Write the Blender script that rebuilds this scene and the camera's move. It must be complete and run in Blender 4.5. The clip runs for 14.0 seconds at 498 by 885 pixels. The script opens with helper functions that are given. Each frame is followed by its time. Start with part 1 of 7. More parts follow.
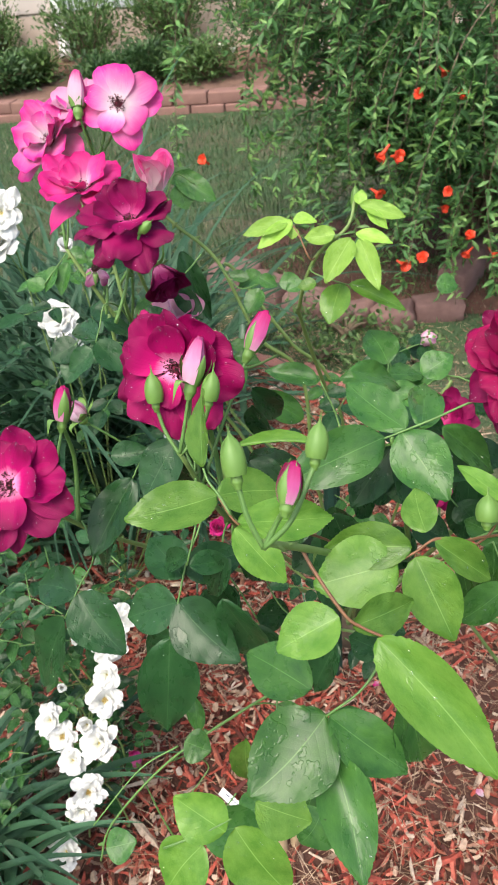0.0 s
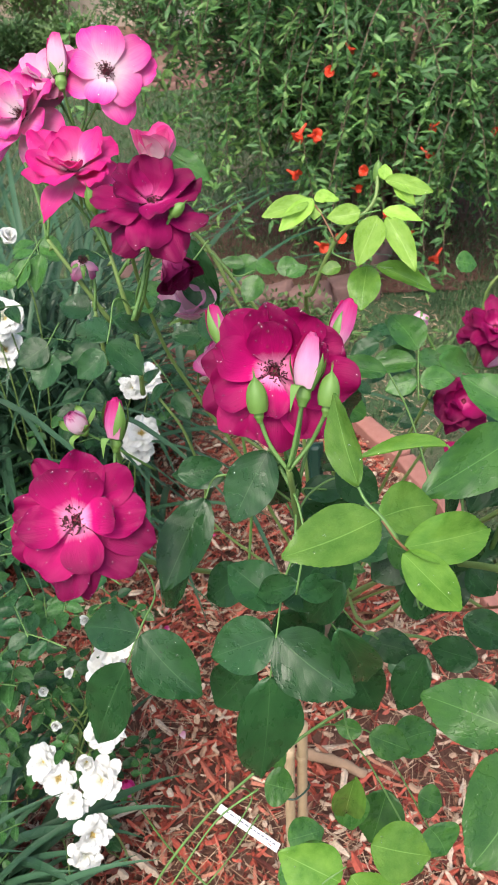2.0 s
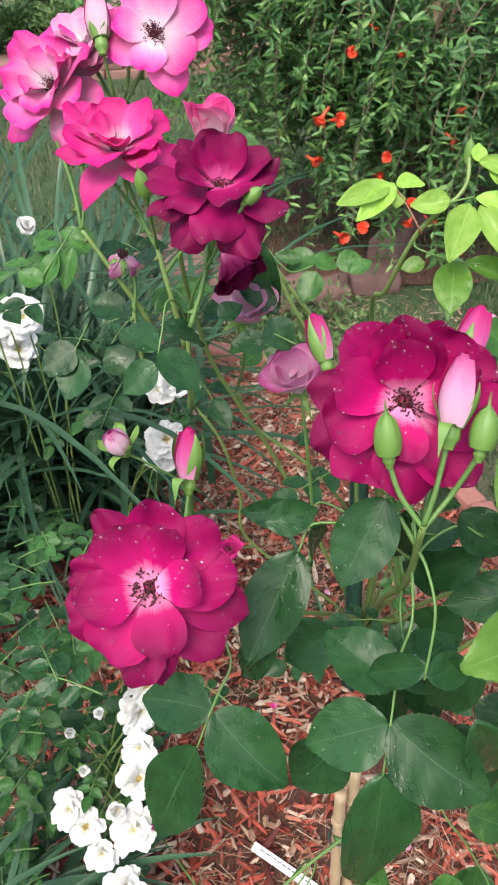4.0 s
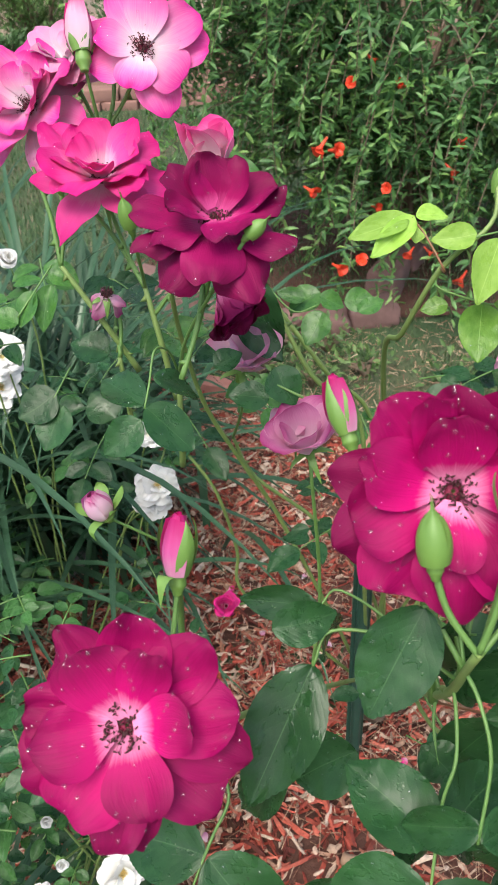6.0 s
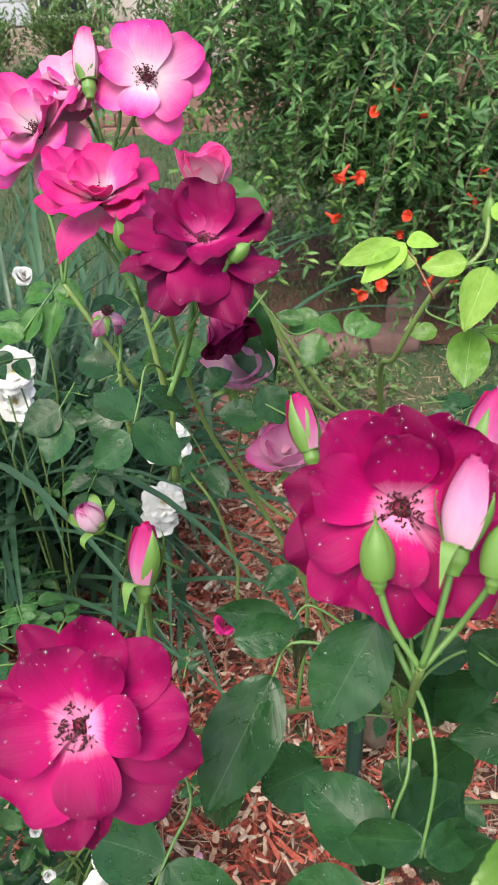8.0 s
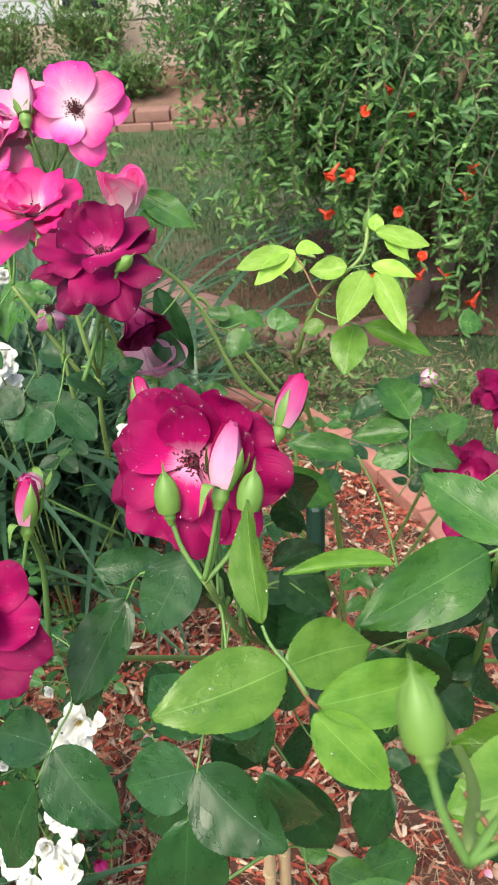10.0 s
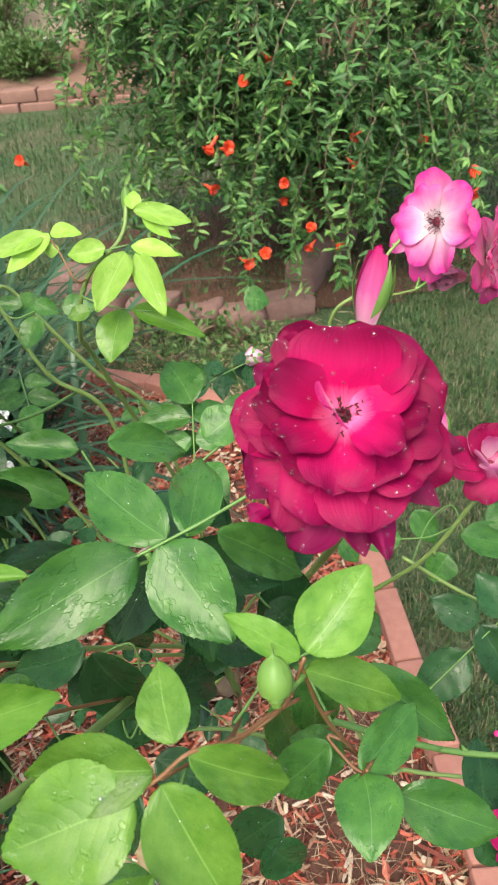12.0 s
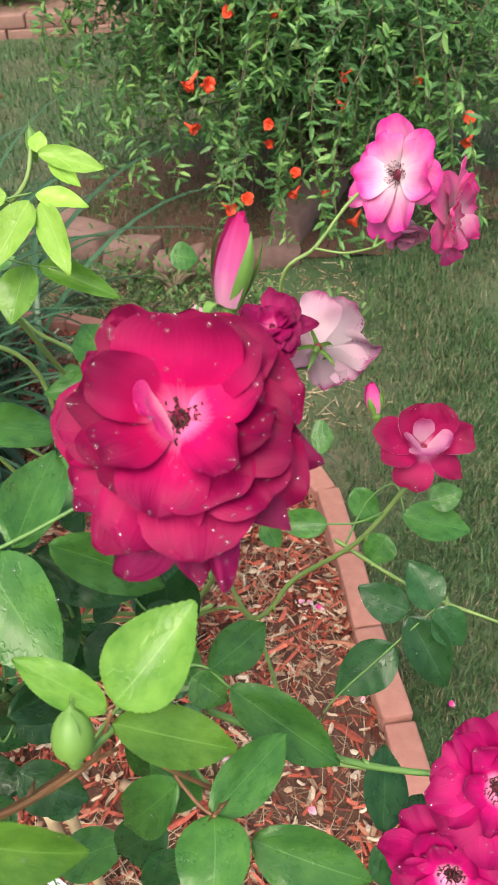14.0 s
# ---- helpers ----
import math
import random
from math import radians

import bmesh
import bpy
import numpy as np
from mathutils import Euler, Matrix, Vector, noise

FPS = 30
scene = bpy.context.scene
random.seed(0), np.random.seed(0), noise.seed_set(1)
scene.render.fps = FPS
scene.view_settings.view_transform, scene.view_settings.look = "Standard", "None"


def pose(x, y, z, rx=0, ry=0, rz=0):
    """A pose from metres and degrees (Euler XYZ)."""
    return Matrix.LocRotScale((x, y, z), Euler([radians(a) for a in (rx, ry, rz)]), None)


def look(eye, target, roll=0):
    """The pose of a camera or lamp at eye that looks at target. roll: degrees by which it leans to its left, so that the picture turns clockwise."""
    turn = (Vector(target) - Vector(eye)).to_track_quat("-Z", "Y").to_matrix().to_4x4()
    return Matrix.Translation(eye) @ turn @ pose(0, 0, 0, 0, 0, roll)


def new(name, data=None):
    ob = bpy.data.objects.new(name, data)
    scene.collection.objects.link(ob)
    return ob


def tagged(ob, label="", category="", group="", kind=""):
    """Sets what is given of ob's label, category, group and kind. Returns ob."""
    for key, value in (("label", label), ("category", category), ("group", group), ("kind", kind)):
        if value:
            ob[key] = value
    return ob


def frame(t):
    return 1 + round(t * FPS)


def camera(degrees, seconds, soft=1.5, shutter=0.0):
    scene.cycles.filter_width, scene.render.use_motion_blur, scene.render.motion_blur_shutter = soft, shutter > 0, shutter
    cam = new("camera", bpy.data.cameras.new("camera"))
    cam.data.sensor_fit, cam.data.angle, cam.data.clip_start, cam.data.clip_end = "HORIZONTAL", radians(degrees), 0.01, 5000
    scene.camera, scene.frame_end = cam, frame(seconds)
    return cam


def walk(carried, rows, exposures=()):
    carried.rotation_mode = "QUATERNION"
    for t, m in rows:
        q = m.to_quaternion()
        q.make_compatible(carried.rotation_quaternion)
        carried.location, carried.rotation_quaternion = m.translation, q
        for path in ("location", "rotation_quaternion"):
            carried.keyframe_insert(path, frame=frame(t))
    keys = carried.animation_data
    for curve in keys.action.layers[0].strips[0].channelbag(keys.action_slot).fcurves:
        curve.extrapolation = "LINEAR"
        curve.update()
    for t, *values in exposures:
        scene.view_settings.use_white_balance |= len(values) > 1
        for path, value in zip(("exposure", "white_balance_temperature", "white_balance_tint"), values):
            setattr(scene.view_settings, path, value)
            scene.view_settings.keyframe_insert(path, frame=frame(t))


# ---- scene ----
cam = camera(36.3, 14.0)
PATH = [
    (0, (0.459, 0.242, 1.401), (0.108, 1.845, 0.258), -5.6),
    (0.5, (0.408, 0.226, 1.405), (0.186, 1.851, 0.261), -4.6),
    (1, (0.375, 0.246, 1.404), (0.252, 1.864, 0.235), -3.8),
    (1.5, (0.336, 0.276, 1.391), (0.246, 1.884, 0.206), -3.8),
    (2, (0.294, 0.301, 1.381), (0.237, 1.907, 0.19), -3.7),
    (2.5, (0.27, 0.35, 1.368), (0.201, 1.944, 0.162), -4.2),
    (3, (0.251, 0.37, 1.354), (0.188, 1.958, 0.14), -3.9),
    (5.5, (0.216, 0.479, 1.329), (0.176, 2.094, 0.15), -3.3),
    (6, (0.221, 0.495, 1.316), (0.187, 2.128, 0.162), -3.1),
    (6.5, (0.218, 0.501, 1.316), (0.181, 2.151, 0.187), -2.9),
    (7, (0.226, 0.508, 1.316), (0.167, 2.179, 0.217), -2.7),
    (9.5, (0.324, 0.406, 1.349), (0.175, 2.059, 0.234), -3.3),
    (10, (0.366, 0.393, 1.362), (0.195, 2.043, 0.245), -3.8),
    (10.5, (0.405, 0.393, 1.362), (0.263, 2.044, 0.242), -4.4),
    (11, (0.449, 0.411, 1.36), (0.346, 2.06, 0.233), -4.3),
    (11.5, (0.489, 0.42, 1.349), (0.41, 2.058, 0.205), -5.0),
    (12, (0.527, 0.428, 1.344), (0.485, 2.046, 0.17), -5.0),
    (12.5, (0.55, 0.443, 1.342), (0.531, 2.04, 0.138), -4.7),
    (13, (0.561, 0.463, 1.34), (0.568, 2.035, 0.103), -3.7),
    (13.5, (0.575, 0.479, 1.331), (0.582, 2.03, 0.069), -3.4),
    (14, (0.595, 0.486, 1.326), (0.555, 2.018, 0.041), -3.4),
]
walk(cam, [(t, look(eye, target, roll)) for t, eye, target, roll in PATH], [(0.0, 1.07, 6700, 8), (3.0, 1.07, 6600, 10), (7.0, 1.05, 6600, 10), (9.5, 1.16, 6950, 6), (12.0, 1.28, 7150, 2), (14.0, 1.22, 7150, 3)])

# ---- light: a soft, bright overcast sky ----
world = bpy.data.worlds.new("sky")
scene.world = world
world.use_nodes = True
wn = world.node_tree
sky = wn.nodes.new("ShaderNodeTexSky")
sky.sky_type, sky.sun_disc = "NISHITA", False
sky.sun_elevation, sky.sun_rotation = radians(59), radians(200)
sky.air_density, sky.dust_density, sky.ozone_density = 1.0, 4.0, 1.0
wn.links.new(sky.outputs[0], wn.nodes["Background"].inputs[0])
wn.nodes["Background"].inputs[1].default_value = 0.15
sun = new("sun", bpy.data.lights.new("sun", "SUN"))
sun.data.energy, sun.data.angle, sun.data.color = 1.35, radians(36), (1.0, 0.96, 0.9)
sun.matrix_world = look((-1.4, -3.4, 7.0), (0, 0.5, 0))
cam.data.dof.use_dof = True
cam.data.dof.focus_distance, cam.data.dof.aperture_fstop = 0.55, 36.0


# ---- materials ----
def material(name, build):
    m = bpy.data.materials.new(name)
    m.use_nodes = True
    nt = m.node_tree
    bsdf = nt.nodes["Principled BSDF"]
    build(nt, bsdf)
    return m


def node(nt, kind, **values):
    n = nt.nodes.new(kind)
    for key, value in values.items():
        n.inputs[key.replace("_", " ")].default_value = value
    return n


def ramp(nt, source, stops):
    n = nt.nodes.new("ShaderNodeValToRGB")
    while len(n.color_ramp.elements) < len(stops):
        n.color_ramp.elements.new(0.5)
    for e, (at, c) in zip(n.color_ramp.elements, stops):
        e.position, e.color = at, (*c, 1)
    nt.links.new(source, n.inputs[0])
    return n.outputs[0]


def mix(nt, factor, a, b, blend="MIX"):
    n = nt.nodes.new("ShaderNodeMix")
    n.data_type, n.blend_type = "RGBA", blend
    for socket, value in ((n.inputs[0], factor), (n.inputs[6], a), (n.inputs[7], b)):
        if isinstance(value, (int, float)):
            socket.default_value = value
        elif isinstance(value, tuple):
            socket.default_value = (*value, 1)
        else:
            nt.links.new(value, socket)
    return n.outputs[2]


def noise_of(nt, scale, detail=3.0, coords="Object", rough=0.6):
    tc = nt.nodes.new("ShaderNodeTexCoord")
    n = node(nt, "ShaderNodeTexNoise", Scale=scale, Detail=detail, Roughness=rough)
    nt.links.new(tc.outputs[coords], n.inputs["Vector"])
    return n.outputs["Fac"]


def bump(nt, bsdf, source, strength, distance):
    b = node(nt, "ShaderNodeBump", Strength=strength, Distance=distance)
    nt.links.new(source, b.inputs["Height"])
    nt.links.new(b.outputs[0], bsdf.inputs["Normal"])


def thin(nt, bsdf, colour, share):
    """Lets some light through a thin sheet such as a leaf or petal."""
    t = nt.nodes.new("ShaderNodeBsdfTranslucent")
    if isinstance(colour, tuple):
        t.inputs[0].default_value = (*colour, 1)
    else:
        nt.links.new(colour, t.inputs[0])
    m = nt.nodes.new("ShaderNodeMixShader")
    m.inputs[0].default_value = share
    out = nt.nodes["Material Output"]
    nt.links.new(bsdf.outputs[0], m.inputs[1])
    nt.links.new(t.outputs[0], m.inputs[2])
    nt.links.new(m.outputs[0], out.inputs[0])


def math_node(nt, op, a, b=0.0):
    n = nt.nodes.new("ShaderNodeMath")
    n.operation = op
    for socket, value in ((n.inputs[0], a), (n.inputs[1], b)):
        if isinstance(value, (int, float)):
            socket.default_value = value
        else:
            nt.links.new(value, socket)
    return n.outputs[0]


def leaf_material(name, dark, light, vein, gloss=0.35, through_share=0.15, spots=True):
    """A leaf with its length along UV's v: midrib, side veins, a fine net between them, and films of rain water that shine."""
    def build(nt, bsdf):
        uv = nt.nodes.new("ShaderNodeUVMap")
        sep = nt.nodes.new("ShaderNodeSeparateXYZ")
        nt.links.new(uv.outputs[0], sep.inputs[0])
        across = math_node(nt, "ABSOLUTE", math_node(nt, "SUBTRACT", sep.outputs[0], 0.5))
        info = nt.nodes.new("ShaderNodeObjectInfo")
        own = nt.nodes.new("ShaderNodeVectorMath")
        tc = nt.nodes.new("ShaderNodeTexCoord")
        nt.links.new(tc.outputs["Object"], own.inputs[0])
        nt.links.new(math_node(nt, "MULTIPLY", info.outputs["Random"], 50.0), own.inputs[1])

        def own_noise(scale, detail):
            n = node(nt, "ShaderNodeTexNoise", Scale=scale, Detail=detail, Roughness=0.6)
            nt.links.new(own.outputs[0], n.inputs["Vector"])
            return n.outputs["Fac"]
        base = mix(nt, ramp(nt, own_noise(3.5, 5.0), ((0.3, (0, 0, 0)), (0.7, (1, 1, 1)))), dark, light)
        tone = math_node(nt, "ADD", math_node(nt, "MULTIPLY", info.outputs["Random"], 0.5), 0.75)
        hsv = node(nt, "ShaderNodeHueSaturation")
        nt.links.new(base, hsv.inputs["Color"])
        nt.links.new(tone, hsv.inputs["Value"])
        rib = ramp(nt, across, ((0.0, (1, 1, 1)), (0.013, (0, 0, 0))))
        bend = math_node(nt, "MULTIPLY", math_node(nt, "POWER", across, 1.35), 1.05)
        slant = math_node(nt, "ADD", math_node(nt, "SUBTRACT", sep.outputs[1], bend), math_node(nt, "MULTIPLY", own_noise(2.2, 2.0), 0.16))
        wave = math_node(nt, "ABSOLUTE", math_node(nt, "SINE", math_node(nt, "MULTIPLY", slant, 27.0)))
        side = ramp(nt, wave, ((0.0, (1, 1, 1)), (0.10, (0, 0, 0))))
        net = node(nt, "ShaderNodeTexVoronoi", Scale=34.0)
        net.feature = "DISTANCE_TO_EDGE"
        nt.links.new(own.outputs[0], net.inputs["Vector"])
        fine = ramp(nt, net.outputs["Distance"], ((0.0, (1, 1, 1)), (0.10, (0, 0, 0))))
        c = mix(nt, math_node(nt, "MULTIPLY", fine, 0.07), hsv.outputs[0], vein)
        c = mix(nt, math_node(nt, "MULTIPLY", side, 0.07), c, vein)
        c = mix(nt, math_node(nt, "MULTIPLY", rib, 0.6), c, vein)
        if spots:
            fleck = ramp(nt, own_noise(11.0, 3.0), ((0.70, (0, 0, 0)), (0.74, (1, 1, 1))))
            c = mix(nt, math_node(nt, "MULTIPLY", fleck, 0.55), c, (0.02, 0.02, 0.012))
        nt.links.new(c, bsdf.inputs["Base Color"])
        film = ramp(nt, own_noise(4.2, 3.0), ((0.555, (0, 0, 0)), (0.58, (1, 1, 1))))
        nt.links.new(mix(nt, film, (gloss,) * 3, (0.13,) * 3), bsdf.inputs["Roughness"])
        bsdf.inputs["Specular IOR Level"].default_value = 0.30
        relief = math_node(nt, "ADD", math_node(nt, "MULTIPLY", math_node(nt, "POWER", wave, 0.5), 0.022), math_node(nt, "MULTIPLY", own_noise(3.0, 1.0), 0.3))
        relief = math_node(nt, "ADD", relief, math_node(nt, "MULTIPLY", fine, -0.006))
        relief = math_node(nt, "ADD", relief, math_node(nt, "MULTIPLY", math_node(nt, "MULTIPLY", film, own_noise(9.0, 1.0)), 0.16))
        bump(nt, bsdf, relief, 0.28, 0.010)
        thin(nt, bsdf, c, through_share)
    return material(name, build)


def petal_material(name, base, middle, rim, stops=(0.05, 0.4, 0.95), share=0.22, vary=0.16):
    """A petal with its length along UV's v: pale claw, coloured blade, fine veins running outwards, a velvety sheen."""
    def build(nt, bsdf):
        uv = nt.nodes.new("ShaderNodeUVMap")
        sep = nt.nodes.new("ShaderNodeSeparateXYZ")
        nt.links.new(uv.outputs[0], sep.inputs[0])
        stretch = node(nt, "ShaderNodeMapping", Scale=(46.0, 2.2, 1.0))
        nt.links.new(uv.outputs[0], stretch.inputs[0])
        info = nt.nodes.new("ShaderNodeObjectInfo")
        shift = nt.nodes.new("ShaderNodeVectorMath")
        nt.links.new(stretch.outputs[0], shift.inputs[0])
        spin = math_node(nt, "MULTIPLY", info.outputs["Random"], 40.0)
        nt.links.new(spin, shift.inputs[1])
        streak = node(nt, "ShaderNodeTexNoise", Scale=1.0, Detail=3.0)
        nt.links.new(shift.outputs[0], streak.inputs["Vector"])
        along = math_node(nt, "ADD", sep.outputs[1], math_node(nt, "MULTIPLY", math_node(nt, "SUBTRACT", streak.outputs["Fac"], 0.5), 0.22))
        along = math_node(nt, "ADD", along, math_node(nt, "MULTIPLY", math_node(nt, "SUBTRACT", noise_of(nt, 45.0, 2.0), 0.5), 0.35))
        c = ramp(nt, along, tuple(zip(stops, (base, middle, rim))))
        hsv = node(nt, "ShaderNodeHueSaturation")
        nt.links.new(c, hsv.inputs["Color"])
        nt.links.new(math_node(nt, "ADD", math_node(nt, "MULTIPLY", info.outputs["Random"], 2 * vary), 1 - vary), hsv.inputs["Value"])
        nt.links.new(hsv.outputs[0], bsdf.inputs["Base Color"])
        bsdf.inputs["Roughness"].default_value = 0.55
        bsdf.inputs["Specular IOR Level"].default_value = 0.15
        bsdf.inputs["Sheen Weight"].default_value = 0.0
        bump(nt, bsdf, math_node(nt, "ADD", streak.outputs["Fac"], math_node(nt, "MULTIPLY", noise_of(nt, 130.0, 3.0), 0.8)), 0.3, 0.0012)
        thin(nt, bsdf, hsv.outputs[0], share)
    return material(name, build)


def plain(name, a, b, scale, rough=0.7, relief=0.3, distance=0.002, island=0.0, metal=0.0, detail=4.0):
    """A surface with two tones in a grain, and, if asked, a tone of its own for each loose piece of the mesh."""
    def build(nt, bsdf):
        grain = noise_of(nt, scale, detail)
        c = mix(nt, grain, a, b)
        if island:
            g = nt.nodes.new("ShaderNodeNewGeometry")
            hsv = node(nt, "ShaderNodeHueSaturation")
            nt.links.new(c, hsv.inputs["Color"])
            nt.links.new(math_node(nt, "ADD", math_node(nt, "MULTIPLY", g.outputs["Random Per Island"], 2 * island), 1 - island), hsv.inputs["Value"])
            c = hsv.outputs[0]
        nt.links.new(c, bsdf.inputs["Base Color"])
        bsdf.inputs["Roughness"].default_value = rough
        bsdf.inputs["Metallic"].default_value = metal
        if relief:
            bump(nt, bsdf, grain, relief, distance)
    return material(name, build)


def island_ramp(name, stops, rough=0.8, grain_scale=180.0, share=0.0):
    """Loose pieces in one mesh, each with a tone out of the ramp, and grain on top."""
    def build(nt, bsdf):
        g = nt.nodes.new("ShaderNodeNewGeometry")
        c = ramp(nt, g.outputs["Random Per Island"], stops)
        grain = noise_of(nt, grain_scale, 3.0)
        c = mix(nt, 0.55, c, ramp(nt, grain, ((0.3, (0.35, 0.35, 0.35)), (0.7, (1.25, 1.25, 1.25)))), "MULTIPLY")
        nt.links.new(c, bsdf.inputs["Base Color"])
        bsdf.inputs["Roughness"].default_value = rough
        bump(nt, bsdf, grain, 0.5, 0.002)
        if share:
            thin(nt, bsdf, c, share)
    return material(name, build)


LEAF = {
    "old": leaf_material("leaf_dark", (0.011, 0.048, 0.014), (0.024, 0.082, 0.025), (0.08, 0.17, 0.065), 0.32, 0.12),
    "mid": leaf_material("leaf_mid", (0.024, 0.094, 0.020), (0.062, 0.168, 0.032), (0.15, 0.31, 0.09), 0.28, 0.16),
    "young": leaf_material("leaf_young", (0.066, 0.175, 0.021), (0.135, 0.270, 0.042), (0.26, 0.46, 0.11), 0.27, 0.22, False),
    "lime": leaf_material("leaf_lime", (0.22, 0.42, 0.05), (0.33, 0.55, 0.10), (0.45, 0.65, 0.2), 0.45, 0.3, False),
    "bush": leaf_material("leaf_small", (0.024, 0.086, 0.020), (0.050, 0.148, 0.036), (0.12, 0.28, 0.1), 0.40, 0.2),
}
PETAL = {
    "red": (petal_material("petal_red", (0.80, 0.24, 0.44), (0.47, 0.002, 0.130), (0.18, 0.0006, 0.052), (0.10, 0.34, 0.98), vary=0.22, share=0.12),
            petal_material("petal_red_back", (0.55, 0.12, 0.24), (0.36, 0.008, 0.10), (0.22, 0.001, 0.06), share=0.12)),
    "crimson": (petal_material("petal_crimson", (0.76, 0.12, 0.30), (0.43, 0.002, 0.088), (0.15, 0.0005, 0.036), (0.06, 0.32, 0.98), vary=0.26, share=0.08),
                petal_material("petal_crimson_back", (0.60, 0.14, 0.27), (0.46, 0.022, 0.12), (0.24, 0.0015, 0.05), share=0.12)),
    # dark red roses; also painted shade on the crimson roses' low outer petals
    "dark": (petal_material("petal_dark", (0.62, 0.09, 0.28), (0.31, 0.004, 0.095), (0.13, 0.001, 0.038), (0.05, 0.35, 1.0), share=0.12),
             petal_material("petal_dark_back", (0.5, 0.14, 0.28), (0.28, 0.012, 0.10), (0.17, 0.003, 0.055))),
    "wine": (petal_material("petal_wine", (0.70, 0.22, 0.40), (0.36, 0.008, 0.09), (0.16, 0.001, 0.035), (0.05, 0.3, 0.9), share=0.14),
             petal_material("petal_wine_back", (0.80, 0.56, 0.66), (0.72, 0.36, 0.50), (0.46, 0.06, 0.18), (0.2, 0.75, 1.05), share=0.35)),
    "pink": (petal_material("petal_pink", (0.84, 0.68, 0.75), (0.84, 0.27, 0.56), (0.80, 0.05, 0.38), (0.2, 0.6, 0.95), share=0.46),
             petal_material("petal_pink_back", (0.8, 0.58, 0.68), (0.74, 0.33, 0.52), (0.64, 0.1, 0.34), share=0.46)),
    "hot": (petal_material("petal_hot_pink", (0.86, 0.58, 0.68), (0.80, 0.12, 0.40), (0.70, 0.02, 0.25), (0.1, 0.45, 0.95), share=0.46),
            petal_material("petal_hot_pink_back", (0.84, 0.56, 0.68), (0.78, 0.26, 0.5), (0.70, 0.05, 0.3), share=0.46)),
    "pale": (petal_material("petal_pale", (0.85, 0.7, 0.75), (0.8, 0.48, 0.62), (0.72, 0.3, 0.5), (0.1, 0.5, 0.97), share=0.46),
             petal_material("petal_pale_back", (0.85, 0.74, 0.78), (0.82, 0.6, 0.7), (0.75, 0.3, 0.52), share=0.46)),
    "two_tone": (petal_material("petal_two_tone", (0.86, 0.6, 0.7), (0.74, 0.1, 0.36), (0.62, 0.015, 0.2), (0.1, 0.55, 0.95), share=0.46),
                 petal_material("petal_two_tone_back", (0.86, 0.68, 0.75), (0.84, 0.5, 0.65), (0.70, 0.06, 0.30), (0.25, 0.72, 1.02), share=0.46)),
    "faded": (petal_material("petal_faded", (0.80, 0.56, 0.68), (0.66, 0.28, 0.48), (0.42, 0.05, 0.22), (0.1, 0.7, 1.04), share=0.6),
              petal_material("petal_faded_back", (0.87, 0.74, 0.81), (0.86, 0.62, 0.76), (0.56, 0.10, 0.32), (0.3, 0.85, 1.08), share=0.62)),
    "magenta": (petal_material("petal_magenta", (0.76, 0.40, 0.56), (0.62, 0.06, 0.26), (0.48, 0.008, 0.12), (0.2, 0.6, 1.0), share=0.3),
                petal_material("petal_magenta_back", (0.74, 0.40, 0.56), (0.60, 0.11, 0.33), (0.46, 0.010, 0.14), (0.25, 0.6, 1.0), share=0.36)),
    "blush_hot": (petal_material("petal_blush_hot", (0.86, 0.62, 0.72), (0.82, 0.24, 0.50), (0.74, 0.04, 0.30), (0.2, 0.6, 1.0), share=0.64),
                  petal_material("petal_blush_hot_back", (0.90, 0.76, 0.80), (0.88, 0.60, 0.71), (0.80, 0.16, 0.44), (0.3, 0.74, 1.02), share=0.64)),
    "blush": (petal_material("petal_blush", (0.86, 0.72, 0.78), (0.86, 0.58, 0.72), (0.80, 0.36, 0.58), (0.2, 0.7, 1.05), share=0.64),
              petal_material("petal_blush_back", (0.88, 0.76, 0.81), (0.86, 0.62, 0.74), (0.78, 0.30, 0.54), (0.35, 0.8, 1.05), share=0.64)),
    "pale_bud": (petal_material("petal_bud_red", (0.8, 0.4, 0.55), (0.5, 0.03, 0.16), (0.34, 0.004, 0.08), (0.2, 0.6, 1.0), share=0.3),
                 petal_material("petal_bud_pale", (0.66, 0.40, 0.52), (0.60, 0.26, 0.43), (0.42, 0.04, 0.18), (0.35, 0.68, 1.0), share=0.3)),
    "white": (petal_material("petal_white", (0.80, 0.80, 0.68), (0.87, 0.87, 0.84), (0.9, 0.9, 0.89), vary=0.04, share=0.5),
              petal_material("petal_white_back", (0.75, 0.76, 0.62), (0.8, 0.8, 0.76), (0.83, 0.83, 0.8), vary=0.06)),
}
